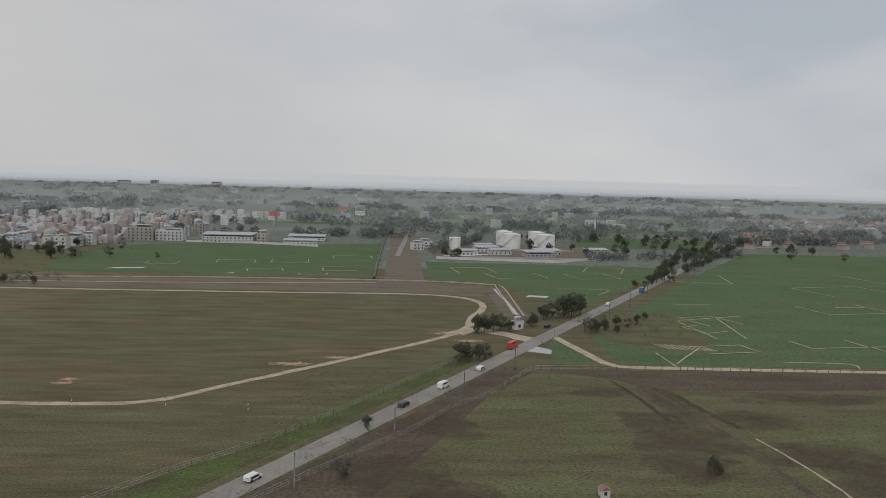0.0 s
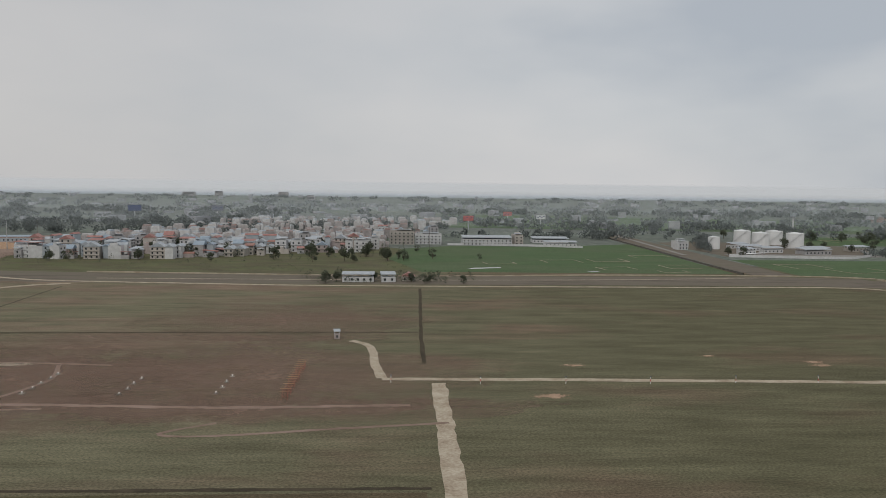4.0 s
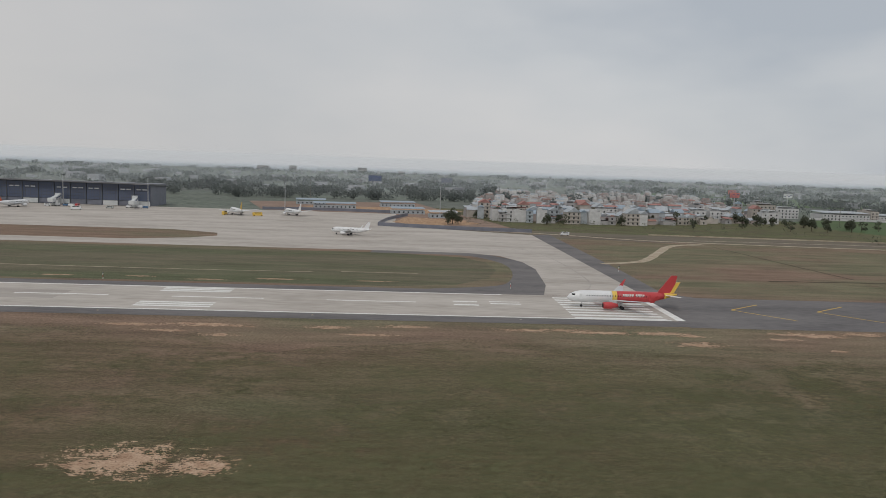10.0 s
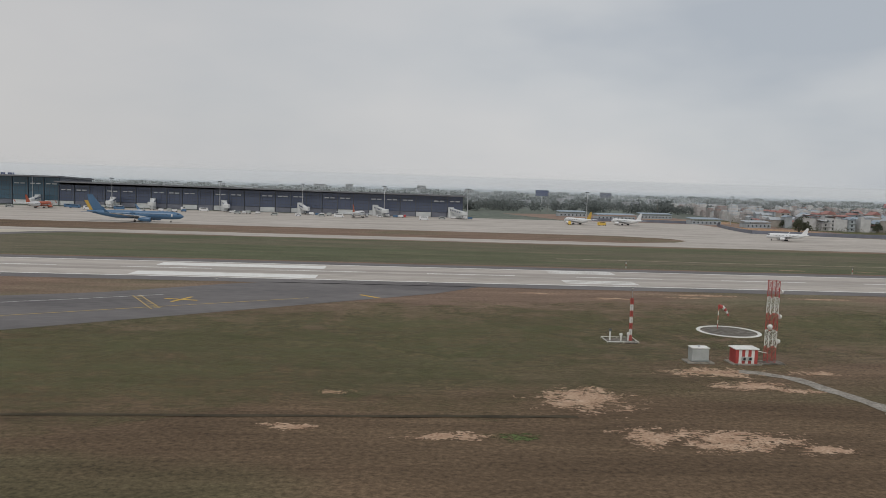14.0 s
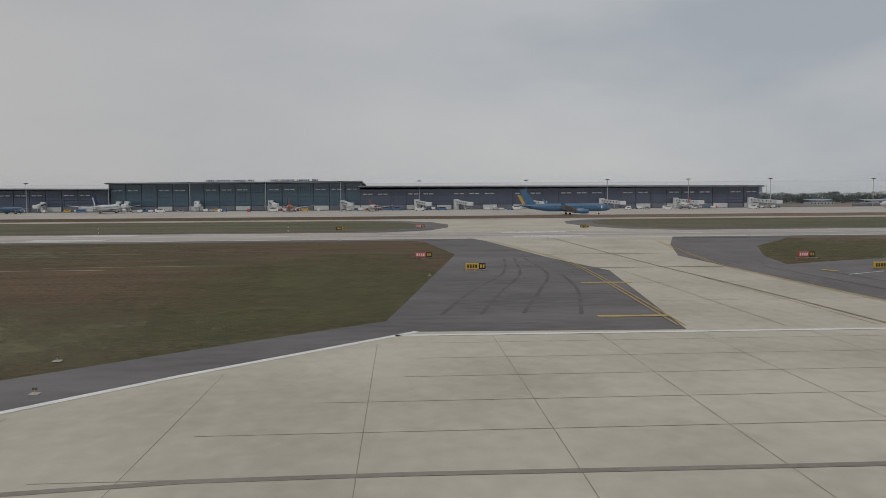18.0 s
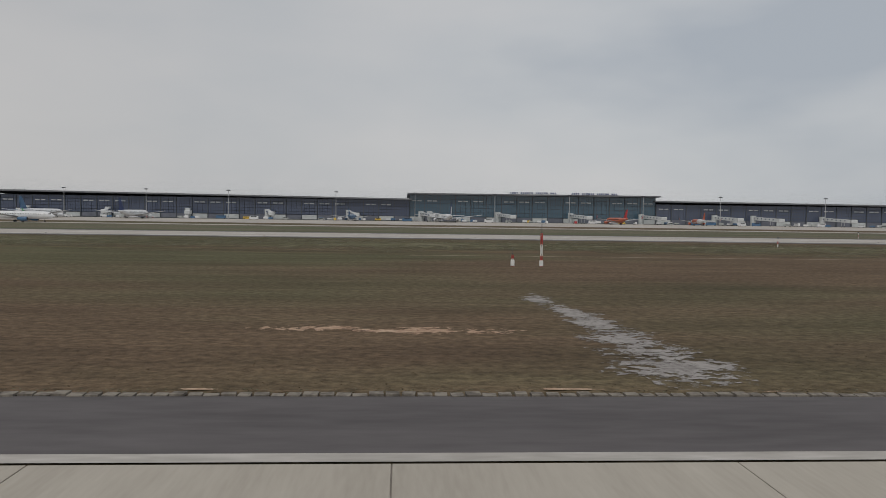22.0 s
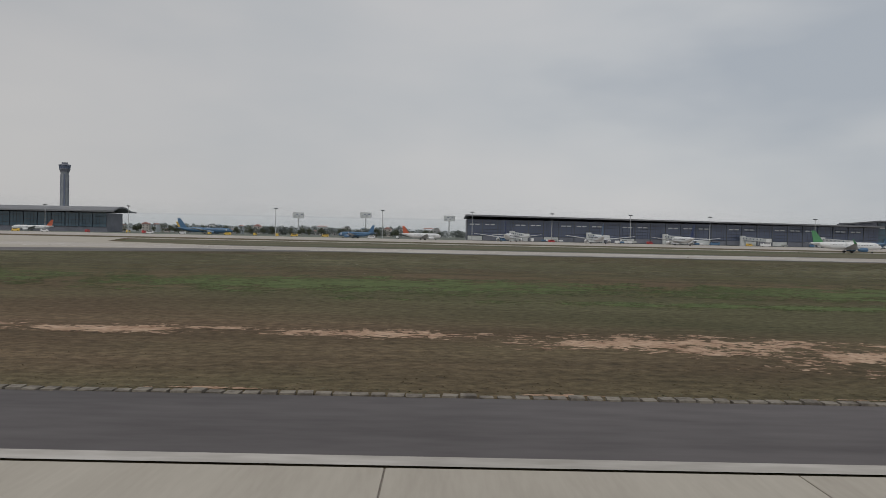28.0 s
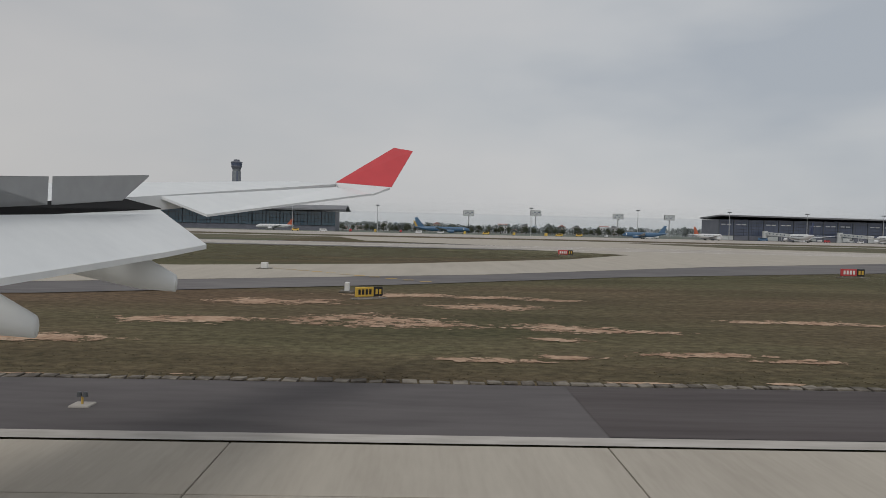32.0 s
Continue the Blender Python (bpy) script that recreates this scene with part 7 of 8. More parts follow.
@copies
def house(at, turn, wall, roof, w, d, floors, style):
    t = thing("house", "narrow rendered town house", "house", "town houses", at, turn)
    h = 3.3 * floors
    bm = bmesh.new()
    box(bm, (0, 0, h / 2), (w, d, h))
    for f in range(1, floors):
        box(bm, (0, -d / 2 - 0.25, 3.3 * f), (w + 0.1, 0.7, 0.22))
    body = part("wall", bm, M["wall_" + wall], t)
    bm = bmesh.new()
    if style == "gable":
        loft(bm, [[(-w / 2 - 0.4, y, h), (w / 2 + 0.4, y, h), (0, y, h + w * 0.32)] for y in (-d / 2 - 0.5, d / 2 + 0.5)])
    elif style == "shed":
        loft(bm, [[(-w / 2 - 0.4, y, h + z), (w / 2 + 0.4, y, h + z), (w / 2 + 0.4, y, h + z + 0.3), (-w / 2 - 0.4, y, h + z + 0.3)] for y, z in ((-d / 2 - 0.6, 1.6), (d / 2 + 0.4, 2.6))])
        for sx in (-1, 1):
            for sy, z in ((-1, 1.7), (1, 2.6)):
                rod(bm, (sx * w * 0.45, sy * d * 0.45, h), (sx * w * 0.45, sy * d * 0.45, h + z), 0.12, n=5)
    else:
        for sx, sy, lx, ly in ((0, -1, w, 0.25), (0, 1, w, 0.25), (-1, 0, 0.25, d), (1, 0, 0.25, d)):
            box(bm, (sx * (w / 2 - 0.12), sy * (d / 2 - 0.12), h + 0.45), (lx, ly, 0.9))
        box(bm, (w * 0.1, d * 0.15, h + 1.4), (w * 0.6, d * 0.35, 2.8))
        cover = bmesh.new()
        box(cover, (-w * 0.05, -d * 0.2, h + 2.6), (w * 0.85, d * 0.45, 0.12))
        for sx in (-1, 1):
            for sy in (-0.38, -0.02):
                rod(cover, (sx * w * 0.4, sy * d, h), (sx * w * 0.4 - w * 0.05 * (sx > 0), sy * d, h + 2.6), 0.07, n=4)
        part("roof_cover", cover, M[roof], t)
    part("roof", bm, M[roof] if style != "flat" else M["wall_" + wall], t)
    n = max(1, int(w / 4.0))
    wm = bmesh.new()
    box(wm, (0, 0, 0), (1.3, 0.24, 1.5))
    win = None
    for f in range(floors):
        for i in range(n):
            x = (i - (n - 1) / 2) * w / n
            if win is None:
                win = part("window", wm, M["pane"], t)
                o = win
            else:
                o = new("window", win.data)
                o.parent = t
            o.location = (x, -d / 2 - 0.02, 3.3 * f + 1.75)
    return t


LOOK = {"white": "white-rendered", "cream": "cream-rendered", "grey": "bare grey concrete", "pink": "pinkish rendered", "brick": "unrendered brick", "blue": "pale blue rendered", "stone": "weathered beige", "yellow": "yellow-rendered"}
TOPS = {"flat": "flat-roofed", "gable": "red-tiled gabled", "shed": "tin-roofed"}
kinds = []
for i in range(26):
    kinds.append((rt.choice(("white", "white", "white", "cream", "grey", "grey", "pink", "pink", "brick", "brick", "blue", "stone")), rt.choice(("tile_red", "tin_red", "tin", "tin_blue", "tin", "tin")), rt.choice((4.5, 5.5, 6.5, 8.0, 10.0, 12.0)), rt.choice((8.0, 10.0, 12.0)), rt.choice((1, 1, 2, 2, 2, 3, 3, 4)), rt.choice(("flat", "flat", "shed", "gable", "gable"))))


def put_house(x, y, k, turn):
    wl_, rf, w, d, fl, st = k
    return house((x, y, 0), turn, wl_, rf, w, d, fl, st, label="%s %s town house of %d storeys" % (LOOK[wl_], TOPS[st], fl))


back = []
rows_y = [626, 642, 657, 671, 685, 699, 713, 728, 744, 761, 780, 800, 822, 846, 872, 900, 930, 962, 996, 1032, 1070, 1110, 1152, 1196, 1242]
for j, y in enumerate(rows_y):
    x0 = np.interp(y, [620, 680, 860, 1250], [-512, -540, -510, -440])
    x1 = np.interp(y, [620, 660, 700, 760, 860, 1000, 1250], [-400, -335, -262, -215, -235, -200, -120])
    x = x0
    while x < x1:
        k = rt.choice(kinds)
        if j > 16 and rt.random() < 0.35:
            pass
        elif j > 8:
            back.append((x + k[2] / 2, y + rt.uniform(-5, 5), 1.65 * k[4], k[2], k[3], 3.3 * k[4], radians(rt.uniform(-8, 8))))
        elif rt.random() < 0.9:
            put_house(x + k[2] / 2, y + rt.uniform(-5, 5), k, rt.uniform(-8, 8) + rt.choice((0, 0, 0, 180, 90)))
        x += k[2] + rt.choice((0.3, 0.6, 1.5, 3.5, 8.0))
M["town_mix"] = surface("mixed_town_render", [(0.24, 0.22, 0.215), (0.36, 0.33, 0.32), (0.45, 0.43, 0.42), (0.60, 0.60, 0.60)], big=3, small=0.6, rough=0.9, spread=0.6, island=0.55)
M["roof_mix"] = surface("mixed_town_roofs", [(0.30, 0.18, 0.155), (0.36, 0.33, 0.32), (0.50, 0.50, 0.50), (0.34, 0.40, 0.46)], big=3, small=0.6, rough=0.8, spread=0.6, island=0.55)
tagged(many_boxes("town_blocks", back, M["town_mix"]), "closely packed rendered houses of the old town", "houses", kind="stuff")
tagged(many_boxes("town_roofs", [(x, y, 2 * z + 0.7, a * 0.8, b * 0.6, 1.4, t) for x, y, z, a, b, c, t in back], M["roof_mix"]), "tin roofs and stair heads of packed houses", "roofs", kind="stuff")
house((-244, 706, 0), 2, "white", "tin", 11.0, 10.0, 3, "flat", label="large white flat-roofed house at the town edge")
house((-254, 702, 0), 2, "white", "tin", 6.5, 10.0, 3, "flat", label="white flat-roofed house at the town edge")
house((-206, 806, 0), 0, "stone", "tin", 26.0, 13.0, 4, "flat", label="long beige four-storey block with balconies")
house((-178, 812, 0), 0, "white", "tin", 28.0, 14.0, 3, "flat", label="white three-storey office block")
house((-505, 632, 0), 0, "white", "tin", 14.0, 16.0, 3, "flat", label="white three-storey block beside the works site")
house((-116, 808, 0), 0, "white", "tin", 52.0, 26.0, 2, "shed", label="long white warehouse with grey tin roof")
house((-82, 812, 0), 0, "cream", "tin", 9.0, 26.0, 3, "flat", label="cream office tower of the warehouse")
house((-40, 790, 0), 0, "white", "tin", 34.0, 8.0, 1, "shed", label="low white shed beside the paddies")
house((-40, 850, 0), 0, "white", "tin", 40.0, 18.0, 1, "shed", label="low workshop hall with grey tin roof")
house((-232, 488, 0), 0, "white", "tin", 20.0, 7.0, 1, "shed", label="long low white compound building by the canal")
house((-213, 489, 0), 6, "white", "tin", 9.0, 8.0, 1, "shed", label="small white shed by the canal")
house((-200, 493, 0), -5, "cream", "tin_red", 8.0, 6.0, 1, "gable", label="small cream hut with a red roof by the canal")
house((80, 766, 0), 20, "white", "tin", 12.0, 9.0, 2, "flat", label="white two-storey depot office")
house((88, 790, 0), 20, "white", "tin", 15.0, 10.0, 2, "flat", label="white two-storey depot building")
house((118, 366, 0), 30, "white", "tin", 5.0, 4.0, 1, "flat", label="small white guard house at the junction")
house((-229, 305, 0), 10, "pink", "tin", 3.9, 3.1, 1, "shed", label="tiny pink and white equipment hut").scale = (0.58, 0.58, 0.62)
house((107, 169, 0), 5, "white", "tile_red", 4.1, 3.5, 1, "gable", label="tiny white hut with a red gabled roof").scale = (0.55, 0.55, 0.55)
for i in range(36):
    k = rt.choice([q for q in kinds if q[5] != "flat"])
    y = 860 + 760 * rt.random() ** 1.3
    x = 470 + 0.42 * (y - 860) + rt.uniform(0, 560)
    put_house(x, y, (k[0], "tile_red" if k[5] == "gable" else k[1], k[2], k[3], min(2, k[4]), k[5]), rt.uniform(0, 360))
for i in range(14):
    k = rt.choice(kinds)
    put_house(rt.uniform(-330, -120), rt.uniform(870, 960), k, rt.uniform(-20, 20))
for i in range(26):
    k = rt.choice(kinds)
    put_house(-1830 - 17 * i + rt.uniform(-5, 5), 985 + rt.uniform(-10, 60), (k[0], k[1], k[2], k[3], min(k[4], 3), k[5]), rt.uniform(-10, 10))

vill = [(470 + 0.42 * (y - 860) + rt.uniform(0, 620), y, 2.6, rt.uniform(6, 12), rt.uniform(7, 13), 5.2, rt.uniform(0, 3)) for y in [860 + 800 * rt.random() for _ in range(170)]]
tagged(many_boxes("village_walls", vill, M["wall_stone"]), "low rendered village houses among trees", "village", kind="stuff")
tagged(many_boxes("village_roofs", [(x, y, 5.5, a + 1, b + 1, 0.9, t) for x, y, z, a, b, c, t in vill], M["tile_red"]), "red tiled village roofs among trees", "village", kind="stuff")
M["far_wall"] = surface("far_town_render", [(0.24, 0.25, 0.27), (0.32, 0.33, 0.35), (0.50, 0.51, 0.52)], big=60, small=22, rough=0.9, fine=0.6, spread=0.5)
items = []
for i in range(520):
    y = 1150 + 4600 * rt.random() ** 1.35
    h = rt.choice((4, 5, 7, 9, 12))
    items.append((rt.uniform(-1, 1) * (1300 + 0.6 * y) - 700, y, h / 2, rt.uniform(8, 30), rt.uniform(8, 20), h, rt.uniform(0, 1.5)))
tagged(many_boxes("far_town", items, M["far_wall"]), "scattered pale buildings on the far plain", "town", kind="stuff")
for x, y, w, h, lb in ((-787, 3655, 44, 27, "dark unfinished tower block far off"), (-1300, 3900, 60, 20, "long grey apartment block far off"), (-1150, 3900, 36, 24, "grey apartment block far off"), (-600, 3200, 30, 18, "grey far apartment block")):
    t = thing("apartment_block", lb, "building", "", (x, y, 0))
    bm = bmesh.new()
    box(bm, (0, 0, h / 2), (w, 26, h))
    part("wall", bm, M["wall_grey"], t)
    for f in range(int(h / 6)):
        bm = bmesh.new()
        box(bm, (0, -13.1, 4 + 6 * f), (w * 0.9, 0.4, 2.4))
        part("window_band", bm, M["pane"], t)

# ---- tank depot ----
M["tank_white"] = surface("white_tank_steel", [(0.66, 0.665, 0.66), (0.76, 0.765, 0.76)], big=7, small=1.2, rough=0.5)


@copies
def tank(at, turn, r=9.2, h=15.5):
    t = thing("storage_tank", "white cylindrical fuel storage tank with spiral stair", "storage tank", "storage tanks", at, turn)
    for i in range(6):
        bm = bmesh.new()
        rod(bm, (0, 0, h * i / 6), (0, 0, h * (i + 1) / 6 - 0.04), r - 0.02 * i, n=36)
        part("shell_course", bm, M["tank_white"], t)
    bm = bmesh.new()
    rod(bm, (0, 0, h), (0, 0, h + r * 0.16), r + 0.05, 0.6, 36)
    part("roof", bm, M["tank_white"], t)
    bm = bmesh.new()
    for i in range(26):
        a = 2.4 + 1.9 * i / 25
        box(bm, ((r + 0.5) * math.cos(a), (r + 0.5) * math.sin(a), 0.4 + h * i / 25), (1.0, 0.8, 0.25), turn=math.degrees(a))
    part("stair", bm, M["steel"], t)
    bm = bmesh.new()
    loft(bm, [[((r - 0.05 + q[0]) * math.cos(6.2832 * i / 36), (r - 0.05 + q[0]) * math.sin(6.2832 * i / 36), h + 1.0 + q[1]) for i in range(36)] for q in ((0, 0), (0.12, 0), (0.12, 0.12), (0, 0.12), (0, 0))], caps=False)
    part("guard_rail", bm, M["steel"], t)
    return t


for x, y in ((183, 806), (219.5, 803), (180, 845), (216, 843)):
    tank((x, y, 0), rt.uniform(0, 60))
tank((119, 776, 0), 0, 6.0, 12.5)
sheet("depot_yard", [[(95, 685), (205, 672), (240, 700), (290, 820), (150, 880), (84, 860)]], 0.06, M["bank"], "bare earth yard of the tank depot", "yard")
sheet("depot_paving", [[(100, 690), (250, 690), (256, 712), (104, 715)], [(150, 780), (245, 780), (248, 795), (150, 795)]], 0.075, M["road"], "grey concrete paving of the tank depot", "yard")
for x, y, w, d, wl_, rf, lb in ((196, 722, 30, 14, "grey", "tin", "grey shelter with a flat tin roof"), (208, 740, 26, 12, "stone", "tin", "beige depot shed with a tin roof"), (150, 760, 24, 10, "white", "tin", "white depot workshop with a tin roof"), (150, 790, 20, 9, "white", "tin", "small white pump house beside fuel tanks"), (160, 735, 22, 8, "white", "tin", "low white depot shed"), (128, 720, 16, 8, "white", "tin", "white depot gate house"), (262, 760, 24, 9, "stone", "tin", "long beige shed beside the depot")):
    house((x, y, 0), 12, wl_, rf, float(w), float(d), 1, "shed", label=lb)
for i in range(24):
    t = thing("pipe_rack", "row of white pipes on short steel stands", "pipes", "depot pipes", (110 + 6 * i, 700 + 3.3 * (i % 7), 0), 12) if i < 6 else None
    if t:
        for j in range(3):
            bm = bmesh.new()
            rod(bm, (-7, j * 0.7, 1.1), (7, j * 0.7, 1.1), 0.22, n=8)
            part("pipe", bm, M["tank_white"], t)
        for x in (-5, 5):
            bm = bmesh.new()
            box(bm, (x, 0.7, 0.45), (0.3, 2.0, 0.9))
            part("stand", bm, M["steel"], t)
depot_wall = track("depot_wall", [(0.3, [(95, 683), (205, 670), (240, 698), (285, 815)]), (0.3, [(-158, 795), (-88, 793), (-20, 772)])], 2.2, M["wall_white"], "white plastered boundary wall of depot and warehouse", "wall", thick=2.2, step=30)
t = thing("water_tower", "pale water tank on a tall slim column", "water tower", "", (330, 1020, 0))
bm = bmesh.new()
rod(bm, (0, 0, 0), (0, 0, 26), 1.2, n=10)
part("column", bm, M["wall_white"], t)
bm = bmesh.new()
rod(bm, (0, 0, 26), (0, 0, 31), 3.6, 4.2, 16)
part("tank", bm, M["wall_blue"], t)

# fence posts along the road and lane
fence = thing("road_fence", "wire fence on pale concrete posts along the road", "fence")
fp = bmesh.new()
box(fp, (0, 0, 1.0), (0.2, 0.2, 2.0))
fp0 = part("post", fp, M["stone"], fence)
fp0.location = (20, 155, 0)
fl_pts = flow([(20, 155), (29, 168), (51, 197), (66, 217), (76, 234), (89, 248), (99, 265), (111, 285)], 3.0) + flow([(-12, 160), (4, 181), (21, 200), (41, 230), (56, 255), (71, 278), (81, 297)], 3.0) + flow([(112, 285), (170, 286), (330, 283)], 4.0)
for p in fl_pts[1:]:
    o = new("post", fp0.data)
    o.parent, o.location = fence, (p.x, p.y, 0)
for z in (0.7, 1.3, 1.9):
    bm = bmesh.new()
    for pts in ([(20, 155), (29, 168), (51, 197), (66, 217), (76, 234), (89, 248), (99, 265), (111, 285)], [(-12, 160), (4, 181), (21, 200), (41, 230), (56, 255), (71, 278), (81, 297)], [(112, 285), (170, 286), (330, 283)]):
        line = flow(pts, 6.0)
        for a, b in zip(line, line[1:]):
            rod(bm, (a.x, a.y, z), (b.x, b.y, z), 0.02, n=3)
    part("wire", bm, M["steel"], fence)


@copies
def utility_pole(at, turn, h=9.0):
    t = thing("utility_pole", "concrete utility pole with a crossarm", "utility pole", "utility poles", at, turn)
    bm = bmesh.new()
    rod(bm, (0, 0, 0), (0, 0, h), 0.2, 0.12, 8)
    part("pole", bm, M["stone"], t)
    bm = bmesh.new()
    box(bm, (0, 0, h - 0.6), (2.2, 0.14, 0.16))
    part("crossarm", bm, M["steel"], t)
    return t


for i in range(14):
    u = i / 13
    utility_pole((30 + 300 * u + 5, 172 + 490 * u, 0), 58)
for x, y in ((-480, 900), (-700, 880), (-650, 1000), (-590, 820), (-300, 760), (-250, 720), (-180, 700)):
    utility_pole((x, y, 0), 0, 24.0)

# ---- works site north of the apron ----
sheet("works_ground", [[(-612, 546), (-508, 516), (-520, 600), (-560, 790), (-580, 900), (-760, 830), (-720, 690), (-620, 640)]], 0.055, M["redsoil"], "graded red-brown construction ground", "construction site")
site_wall = track("hoarding", [(0.4, [(-612, 545), (-560, 530), (-505, 522)]), (0.4, [(-612, 545), (-606, 600), (-590, 660)]), (0.4, [(-720, 690), (-660, 700), (-590, 690)])], 2.6, M["wall_dark"], "dark sheet-metal site hoarding", "hoarding", thick=2.6, step=20)
soil([(-570, 600, 18, 22), (-590, 740, 30, 20), (-640, 760, 28, 14)], "soil", "loose orange earth on the works site", "earth_heap", z=0.12)
for x, y, w in ((-560, 650, 24), (-590, 690, 30), (-660, 740, 40), (-600, 800, 36), (-690, 800, 30)):
    house((x, y, 0), 10, "blue", "tin_blue" if w > 26 else "tin", float(w), 10.0, 1, "shed", label="low site shed with a tin roof")

# added glowing sheet that paints the haze at the far end of the plain
def far_haze():
    bm = bmesh.new()
    n, half, top = 60, 8000.0, 86.0
    rows = [[bm.verts.new((-1000 + half * (2 * i / n - 1), 3600 + 500 * math.cos(math.pi * (i / n - 0.5)), z)) for i in range(n + 1)] for z in (-2.0, top)]
    for i in range(n):
        bm.faces.new((rows[0][i], rows[0][i + 1], rows[1][i + 1], rows[1][i]))
    m = bpy.data.materials.new("painted_haze_glow")
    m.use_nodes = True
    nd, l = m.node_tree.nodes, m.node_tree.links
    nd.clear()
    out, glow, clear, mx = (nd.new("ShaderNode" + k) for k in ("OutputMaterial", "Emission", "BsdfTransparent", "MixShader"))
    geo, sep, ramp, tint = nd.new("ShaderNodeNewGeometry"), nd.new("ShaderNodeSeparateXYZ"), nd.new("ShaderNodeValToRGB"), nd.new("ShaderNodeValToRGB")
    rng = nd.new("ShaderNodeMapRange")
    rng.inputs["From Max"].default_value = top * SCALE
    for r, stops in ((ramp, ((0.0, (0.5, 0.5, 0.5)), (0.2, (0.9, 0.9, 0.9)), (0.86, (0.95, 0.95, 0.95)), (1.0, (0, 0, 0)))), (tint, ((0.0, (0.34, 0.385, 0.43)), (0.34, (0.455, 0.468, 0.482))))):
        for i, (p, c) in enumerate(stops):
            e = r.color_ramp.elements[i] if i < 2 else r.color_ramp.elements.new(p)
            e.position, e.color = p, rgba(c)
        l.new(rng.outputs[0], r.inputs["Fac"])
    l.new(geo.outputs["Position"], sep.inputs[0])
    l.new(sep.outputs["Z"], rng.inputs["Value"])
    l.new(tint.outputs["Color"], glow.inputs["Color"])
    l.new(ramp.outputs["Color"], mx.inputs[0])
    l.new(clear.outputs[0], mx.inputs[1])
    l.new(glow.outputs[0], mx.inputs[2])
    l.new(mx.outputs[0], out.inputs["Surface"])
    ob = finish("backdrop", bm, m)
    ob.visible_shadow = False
    return tagged(ob, "glowing see-through backdrop that paints haze over the far plain", "distance", kind="structure")


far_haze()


def haze_sheet(y, top, share):
    """An added see-through sheet standing in for haze, lit by the sky, densest near the ground."""
    bm = bmesh.new()
    n, half = 40, 1600.0 + y
    rows = [[bm.verts.new((-900 + half * (2 * i / n - 1), y + 0.1 * y * math.cos(math.pi * (i / n - 0.5)), z)) for i in range(n + 1)] for z in (-1.0, top)]
    for i in range(n):
        bm.faces.new((rows[0][i], rows[0][i + 1], rows[1][i + 1], rows[1][i]))
    m = bpy.data.materials.new("haze_sheet_veil")
    m.use_nodes = True
    nd, l = m.node_tree.nodes, m.node_tree.links
    nd.clear()
    out, back, thru, clear, drops, mx = (nd.new("ShaderNode" + k) for k in ("OutputMaterial", "BsdfDiffuse", "BsdfTranslucent", "BsdfTransparent", "AddShader", "MixShader"))
    back.inputs["Color"].default_value = thru.inputs["Color"].default_value = rgba((0.45, 0.48, 0.5))
    geo, sep, rng = nd.new("ShaderNodeNewGeometry"), nd.new("ShaderNodeSeparateXYZ"), nd.new("ShaderNodeMapRange")
    rng.interpolation_type = "SMOOTHSTEP"
    rng.inputs["From Max"].default_value = top * SCALE
    rng.inputs["To Min"].default_value, rng.inputs["To Max"].default_value = share, 0.0
    l.new(geo.outputs["Position"], sep.inputs[0])
    l.new(sep.outputs["Z"], rng.inputs["Value"])
    l.new(back.outputs[0], drops.inputs[0])
    l.new(thru.outputs[0], drops.inputs[1])
    l.new(rng.outputs[0], mx.inputs[0])
    l.new(clear.outputs[0], mx.inputs[1])
    l.new(drops.outputs[0], mx.inputs[2])
    l.new(mx.outputs[0], out.inputs["Surface"])
    ob = finish("mist", bm, m)
    ob.visible_shadow = False
    tagged(ob, "thin see-through sheet standing in for haze over the far plain", "mist", kind="structure")


# upright veils added to pale whatever lies behind them, as haze would
haze_sheet(900, 50.0, 0.07)
haze_sheet(1080, 60.0, 0.20)
haze_sheet(1700, 80.0, 0.25)

# ---- the aircraft's own right wing, placed and shaped to fit the camera's last view ----
M["wing_grey"] = surface("pale_grey_wing_paint", [(0.66, 0.685, 0.70), (0.74, 0.765, 0.775)], big=3.0, small=0.4, rough=0.4)
M["wing_under"] = surface("grey_spoiler_underside", [(0.30, 0.31, 0.32), (0.36, 0.37, 0.38)], big=2.0, small=0.3, rough=0.6)
M["winglet_red"] = paint("red_winglet_paint", (0.60, 0.06, 0.07))


def slab_part(name, top, thick, mat, parent, label="", bevel=0.02):
    """A panel through its corner points, thickened downwards."""
    bm = bmesh.new()
    loft(bm, [[Vector(p) for p in top], [Vector(p) - Vector((0, 0, thick)) for p in top]])
    return part(name, bm, mat, parent, label)


wing = thing("aircraft_wing", "pale grey airliner wing with lowered flaps and red winglet", "airplane wing")
wing_skin = slab_part("wing_box", [(-2089.8, 28.8, 7.24), (-2093.0, 20.8, 6.45), (-2093.6, 14.6, 6.0), (-2093.5, 6.0, 5.3), (-2101.0, 6.0, 5.5), (-2097.5, 18.0, 6.45), (-2091.3, 28.6, 7.3)], 0.35, M["wing_grey"], wing)
slab_part("aileron", [(-2089.7, 28.0, 7.10), (-2088.5, 28.1, 6.92), (-2092.0, 21.1, 6.02), (-2093.0, 20.8, 6.42)], 0.06, M["wing_grey"], wing)
slab_part("flap", [(-2093.22, 13.5, 5.84), (-2092.86, 20.22, 6.12), (-2091.6, 19.7, 5.33), (-2091.73, 17.3, 5.23), (-2092.13, 11.67, 5.04)], 0.10, M["wing_grey"], wing, "lowered trailing-edge flap")
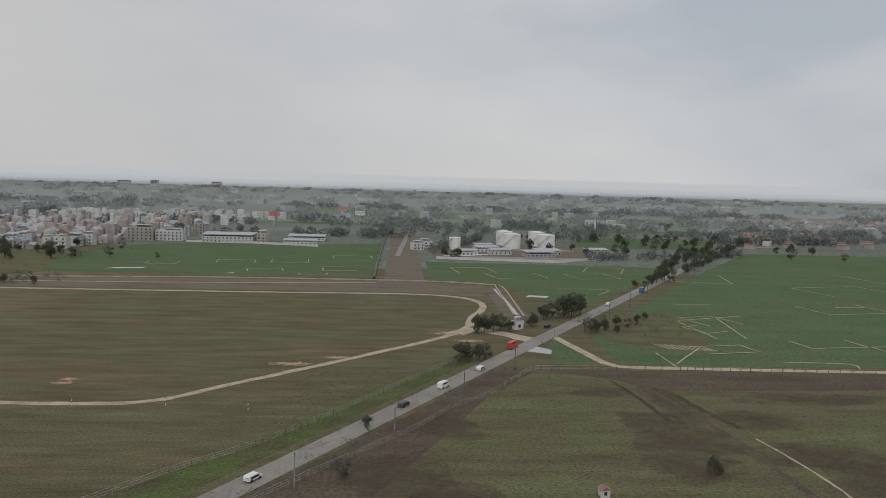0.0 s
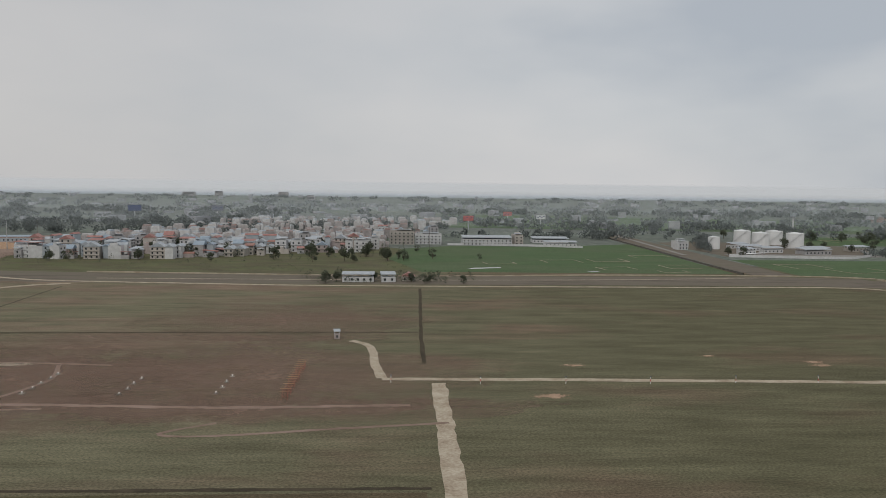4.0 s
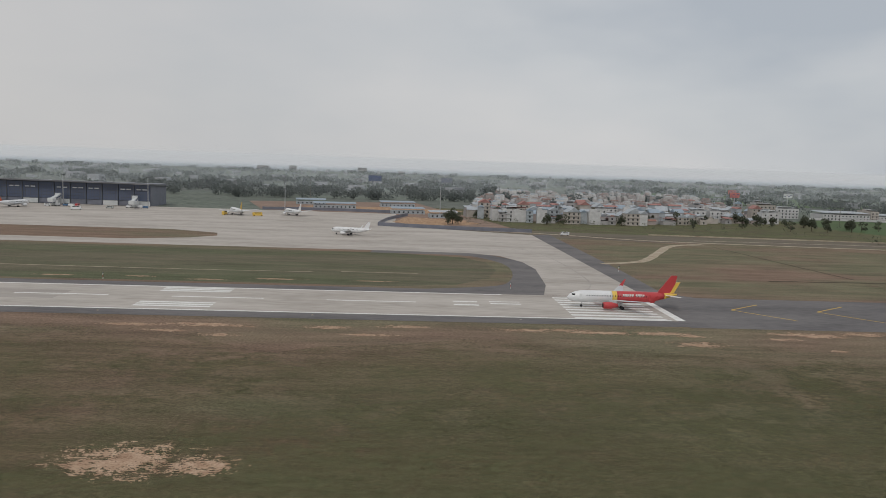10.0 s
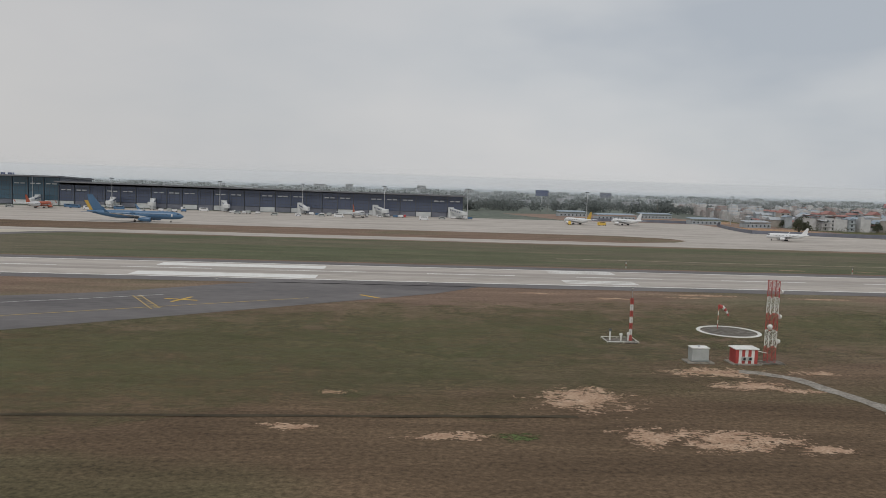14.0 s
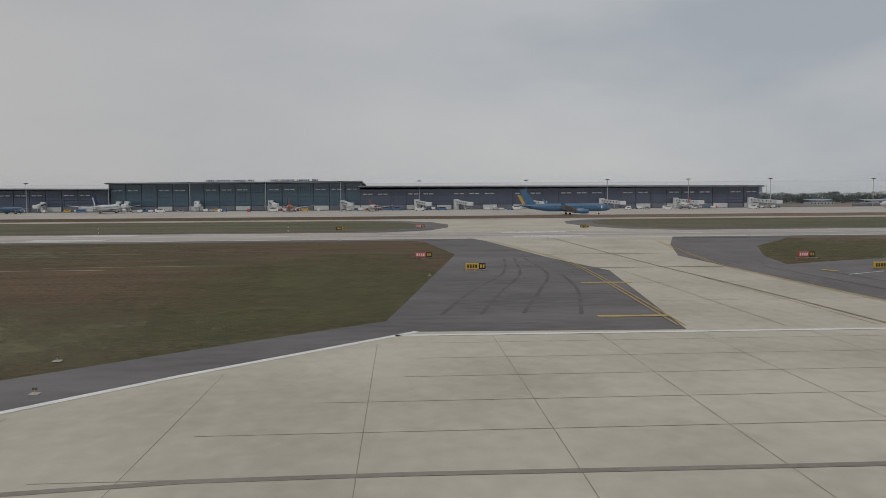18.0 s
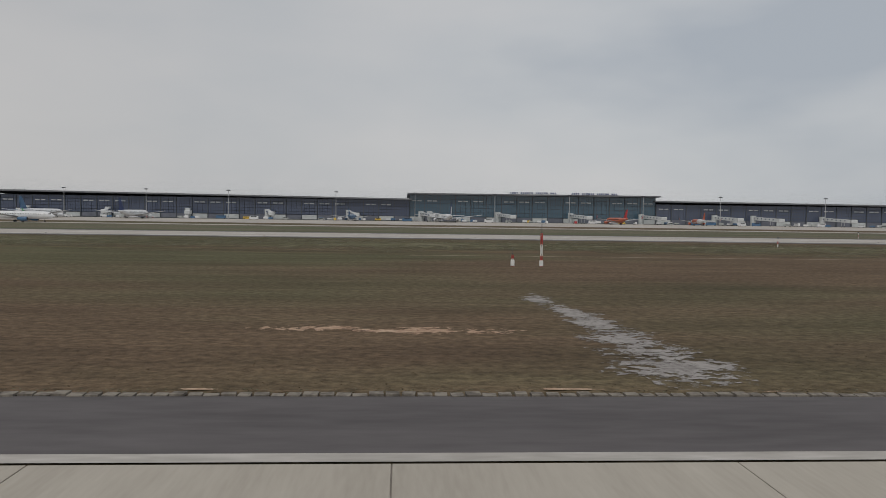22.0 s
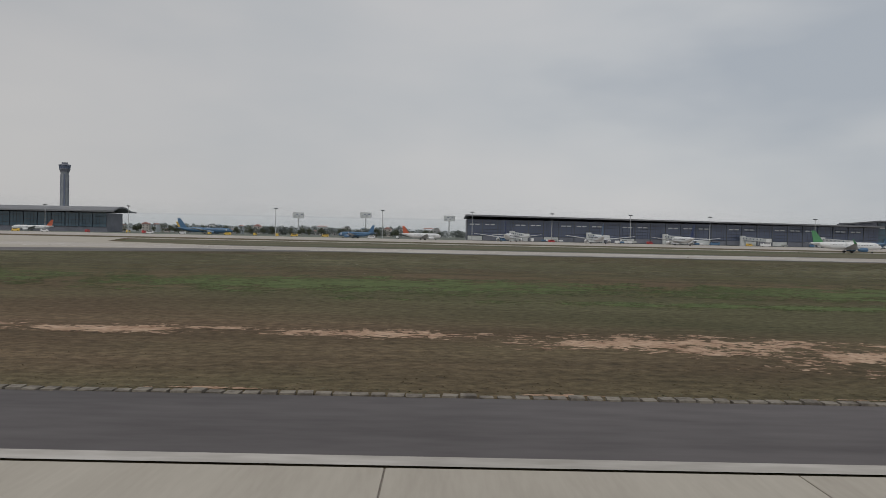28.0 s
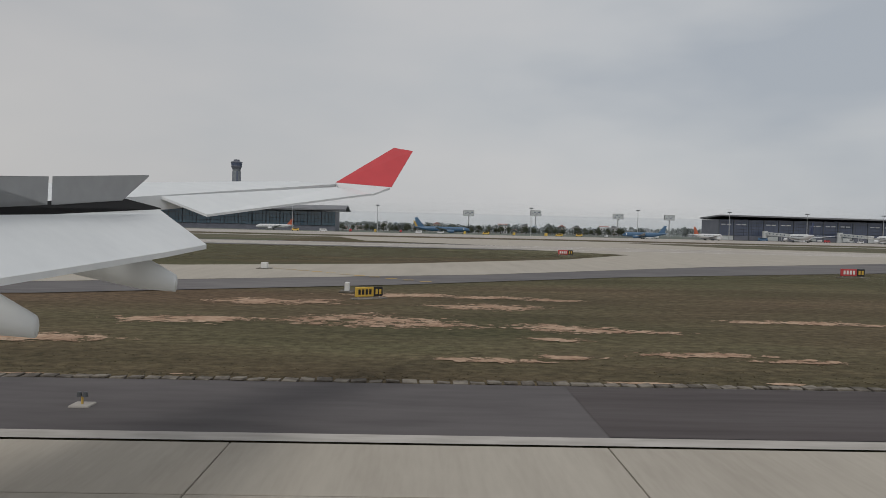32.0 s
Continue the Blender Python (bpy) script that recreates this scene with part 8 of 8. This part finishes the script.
slab_part("flap", [(-2093.3, 14.0, 5.92), (-2093.3, 14.0, 4.86), (-2093.9, 7.0, 4.4), (-2093.9, 7.0, 5.3)], 0.10, M["wing_grey"], wing, "lowered inner trailing-edge flap")
# flat black panel: the shade below the spoilers is painted on
slab_part("spoiler_bay", [(-2093.24, 13.52, 6.0), (-2092.86, 18.08, 6.29), (-2092.71, 19.94, 6.13), (-2093.24, 13.52, 5.84)], 0.03, M["rubber"], wing, "black sheet painting the shade under the raised spoilers")
slab_part("spoiler", [(-2093.05, 15.63, 6.55), (-2092.75, 19.29, 6.83), (-2092.84, 18.08, 6.27), (-2093.05, 15.60, 6.10)], 0.04, M["wing_under"], wing, "raised spoiler panel")
slab_part("spoiler", [(-2093.22, 13.4, 6.41), (-2093.06, 15.52, 6.54), (-2093.06, 15.48, 6.10), (-2093.22, 13.4, 5.98)], 0.04, M["wing_under"], wing, "raised spoiler panel")
bm = bmesh.new()
loft(bm, [[(-2089.8, 28.75, 7.30), (-2087.9, 29.15, 7.20), (-2087.9, 29.23, 7.2), (-2089.8, 28.85, 7.30)], [(-2087.9, 30.55, 8.72), (-2087.2, 30.56, 8.62), (-2087.2, 30.6, 8.62), (-2087.9, 30.6, 8.72)]])
part("winglet", bm, M["winglet_red"], wing, "upturned red winglet")
bm = bmesh.new()
loft(bm, [[(-2089.8, 28.7, 7.28), (-2087.95, 29.1, 7.19), (-2088.5, 28.2, 6.9), (-2089.6, 28.0, 7.1)], [(-2089.8, 28.7, 7.20), (-2087.95, 29.1, 7.11), (-2088.5, 28.2, 6.84), (-2089.6, 28.0, 7.0)]])
part("wing_tip", bm, M["wing_grey"], wing)
for x, y, z, k in ((-2091.75, 18.07, 4.58, 1.0), (-2092.5, 14.0, 4.22, 1.0)):
    bm = bmesh.new()
    rings = []
    for dx, dz, r in ((-3.4, 0.75, 0.08), (-2.6, 0.55, 0.26), (-1.5, 0.42, 0.36), (-0.7, 0.22, 0.32), (0.0, 0.0, 0.16)):
        rings.append([(x + dx, y + r * 0.8 * math.cos(6.2832 * i / 14), z + dz + r * 1.1 * math.sin(6.2832 * i / 14)) for i in range(14)])
    loft(bm, rings)
    part("flap_track_fairing", bm, M["wing_grey"], wing, "tapered flap track fairing", smooth=True)

bm = bmesh.new()
rod(bm, (-2098.0, 7.6, 5.4), (-2097.4, 7.2, 1.2), 0.26, 0.22, 12)
rod(bm, (-2098.4, 7.2, 0.85), (-2096.4, 7.2, 0.85), 0.16, n=10)
gear = part("main_gear", bm, M["steel"], wing)
for gx in (-2098.3, -2096.5):
    for gy in (6.55, 7.85):
        bm = bmesh.new()
        rod(bm, (gx, gy - 0.24, 0.85), (gx, gy + 0.24, 0.85), 0.78, n=20)
        part("wheel", bm, M["rubber"], gear)

# ---- to model scale ----
for me in bpy.data.meshes:
    me.transform(Matrix.Scale(SCALE, 4))
for cu in bpy.data.curves:
    cu.transform(Matrix.Scale(SCALE, 4))
for ob in scene.objects:
    if ob.type not in {"CAMERA", "LIGHT"}:
        ob.location = ob.location * SCALE
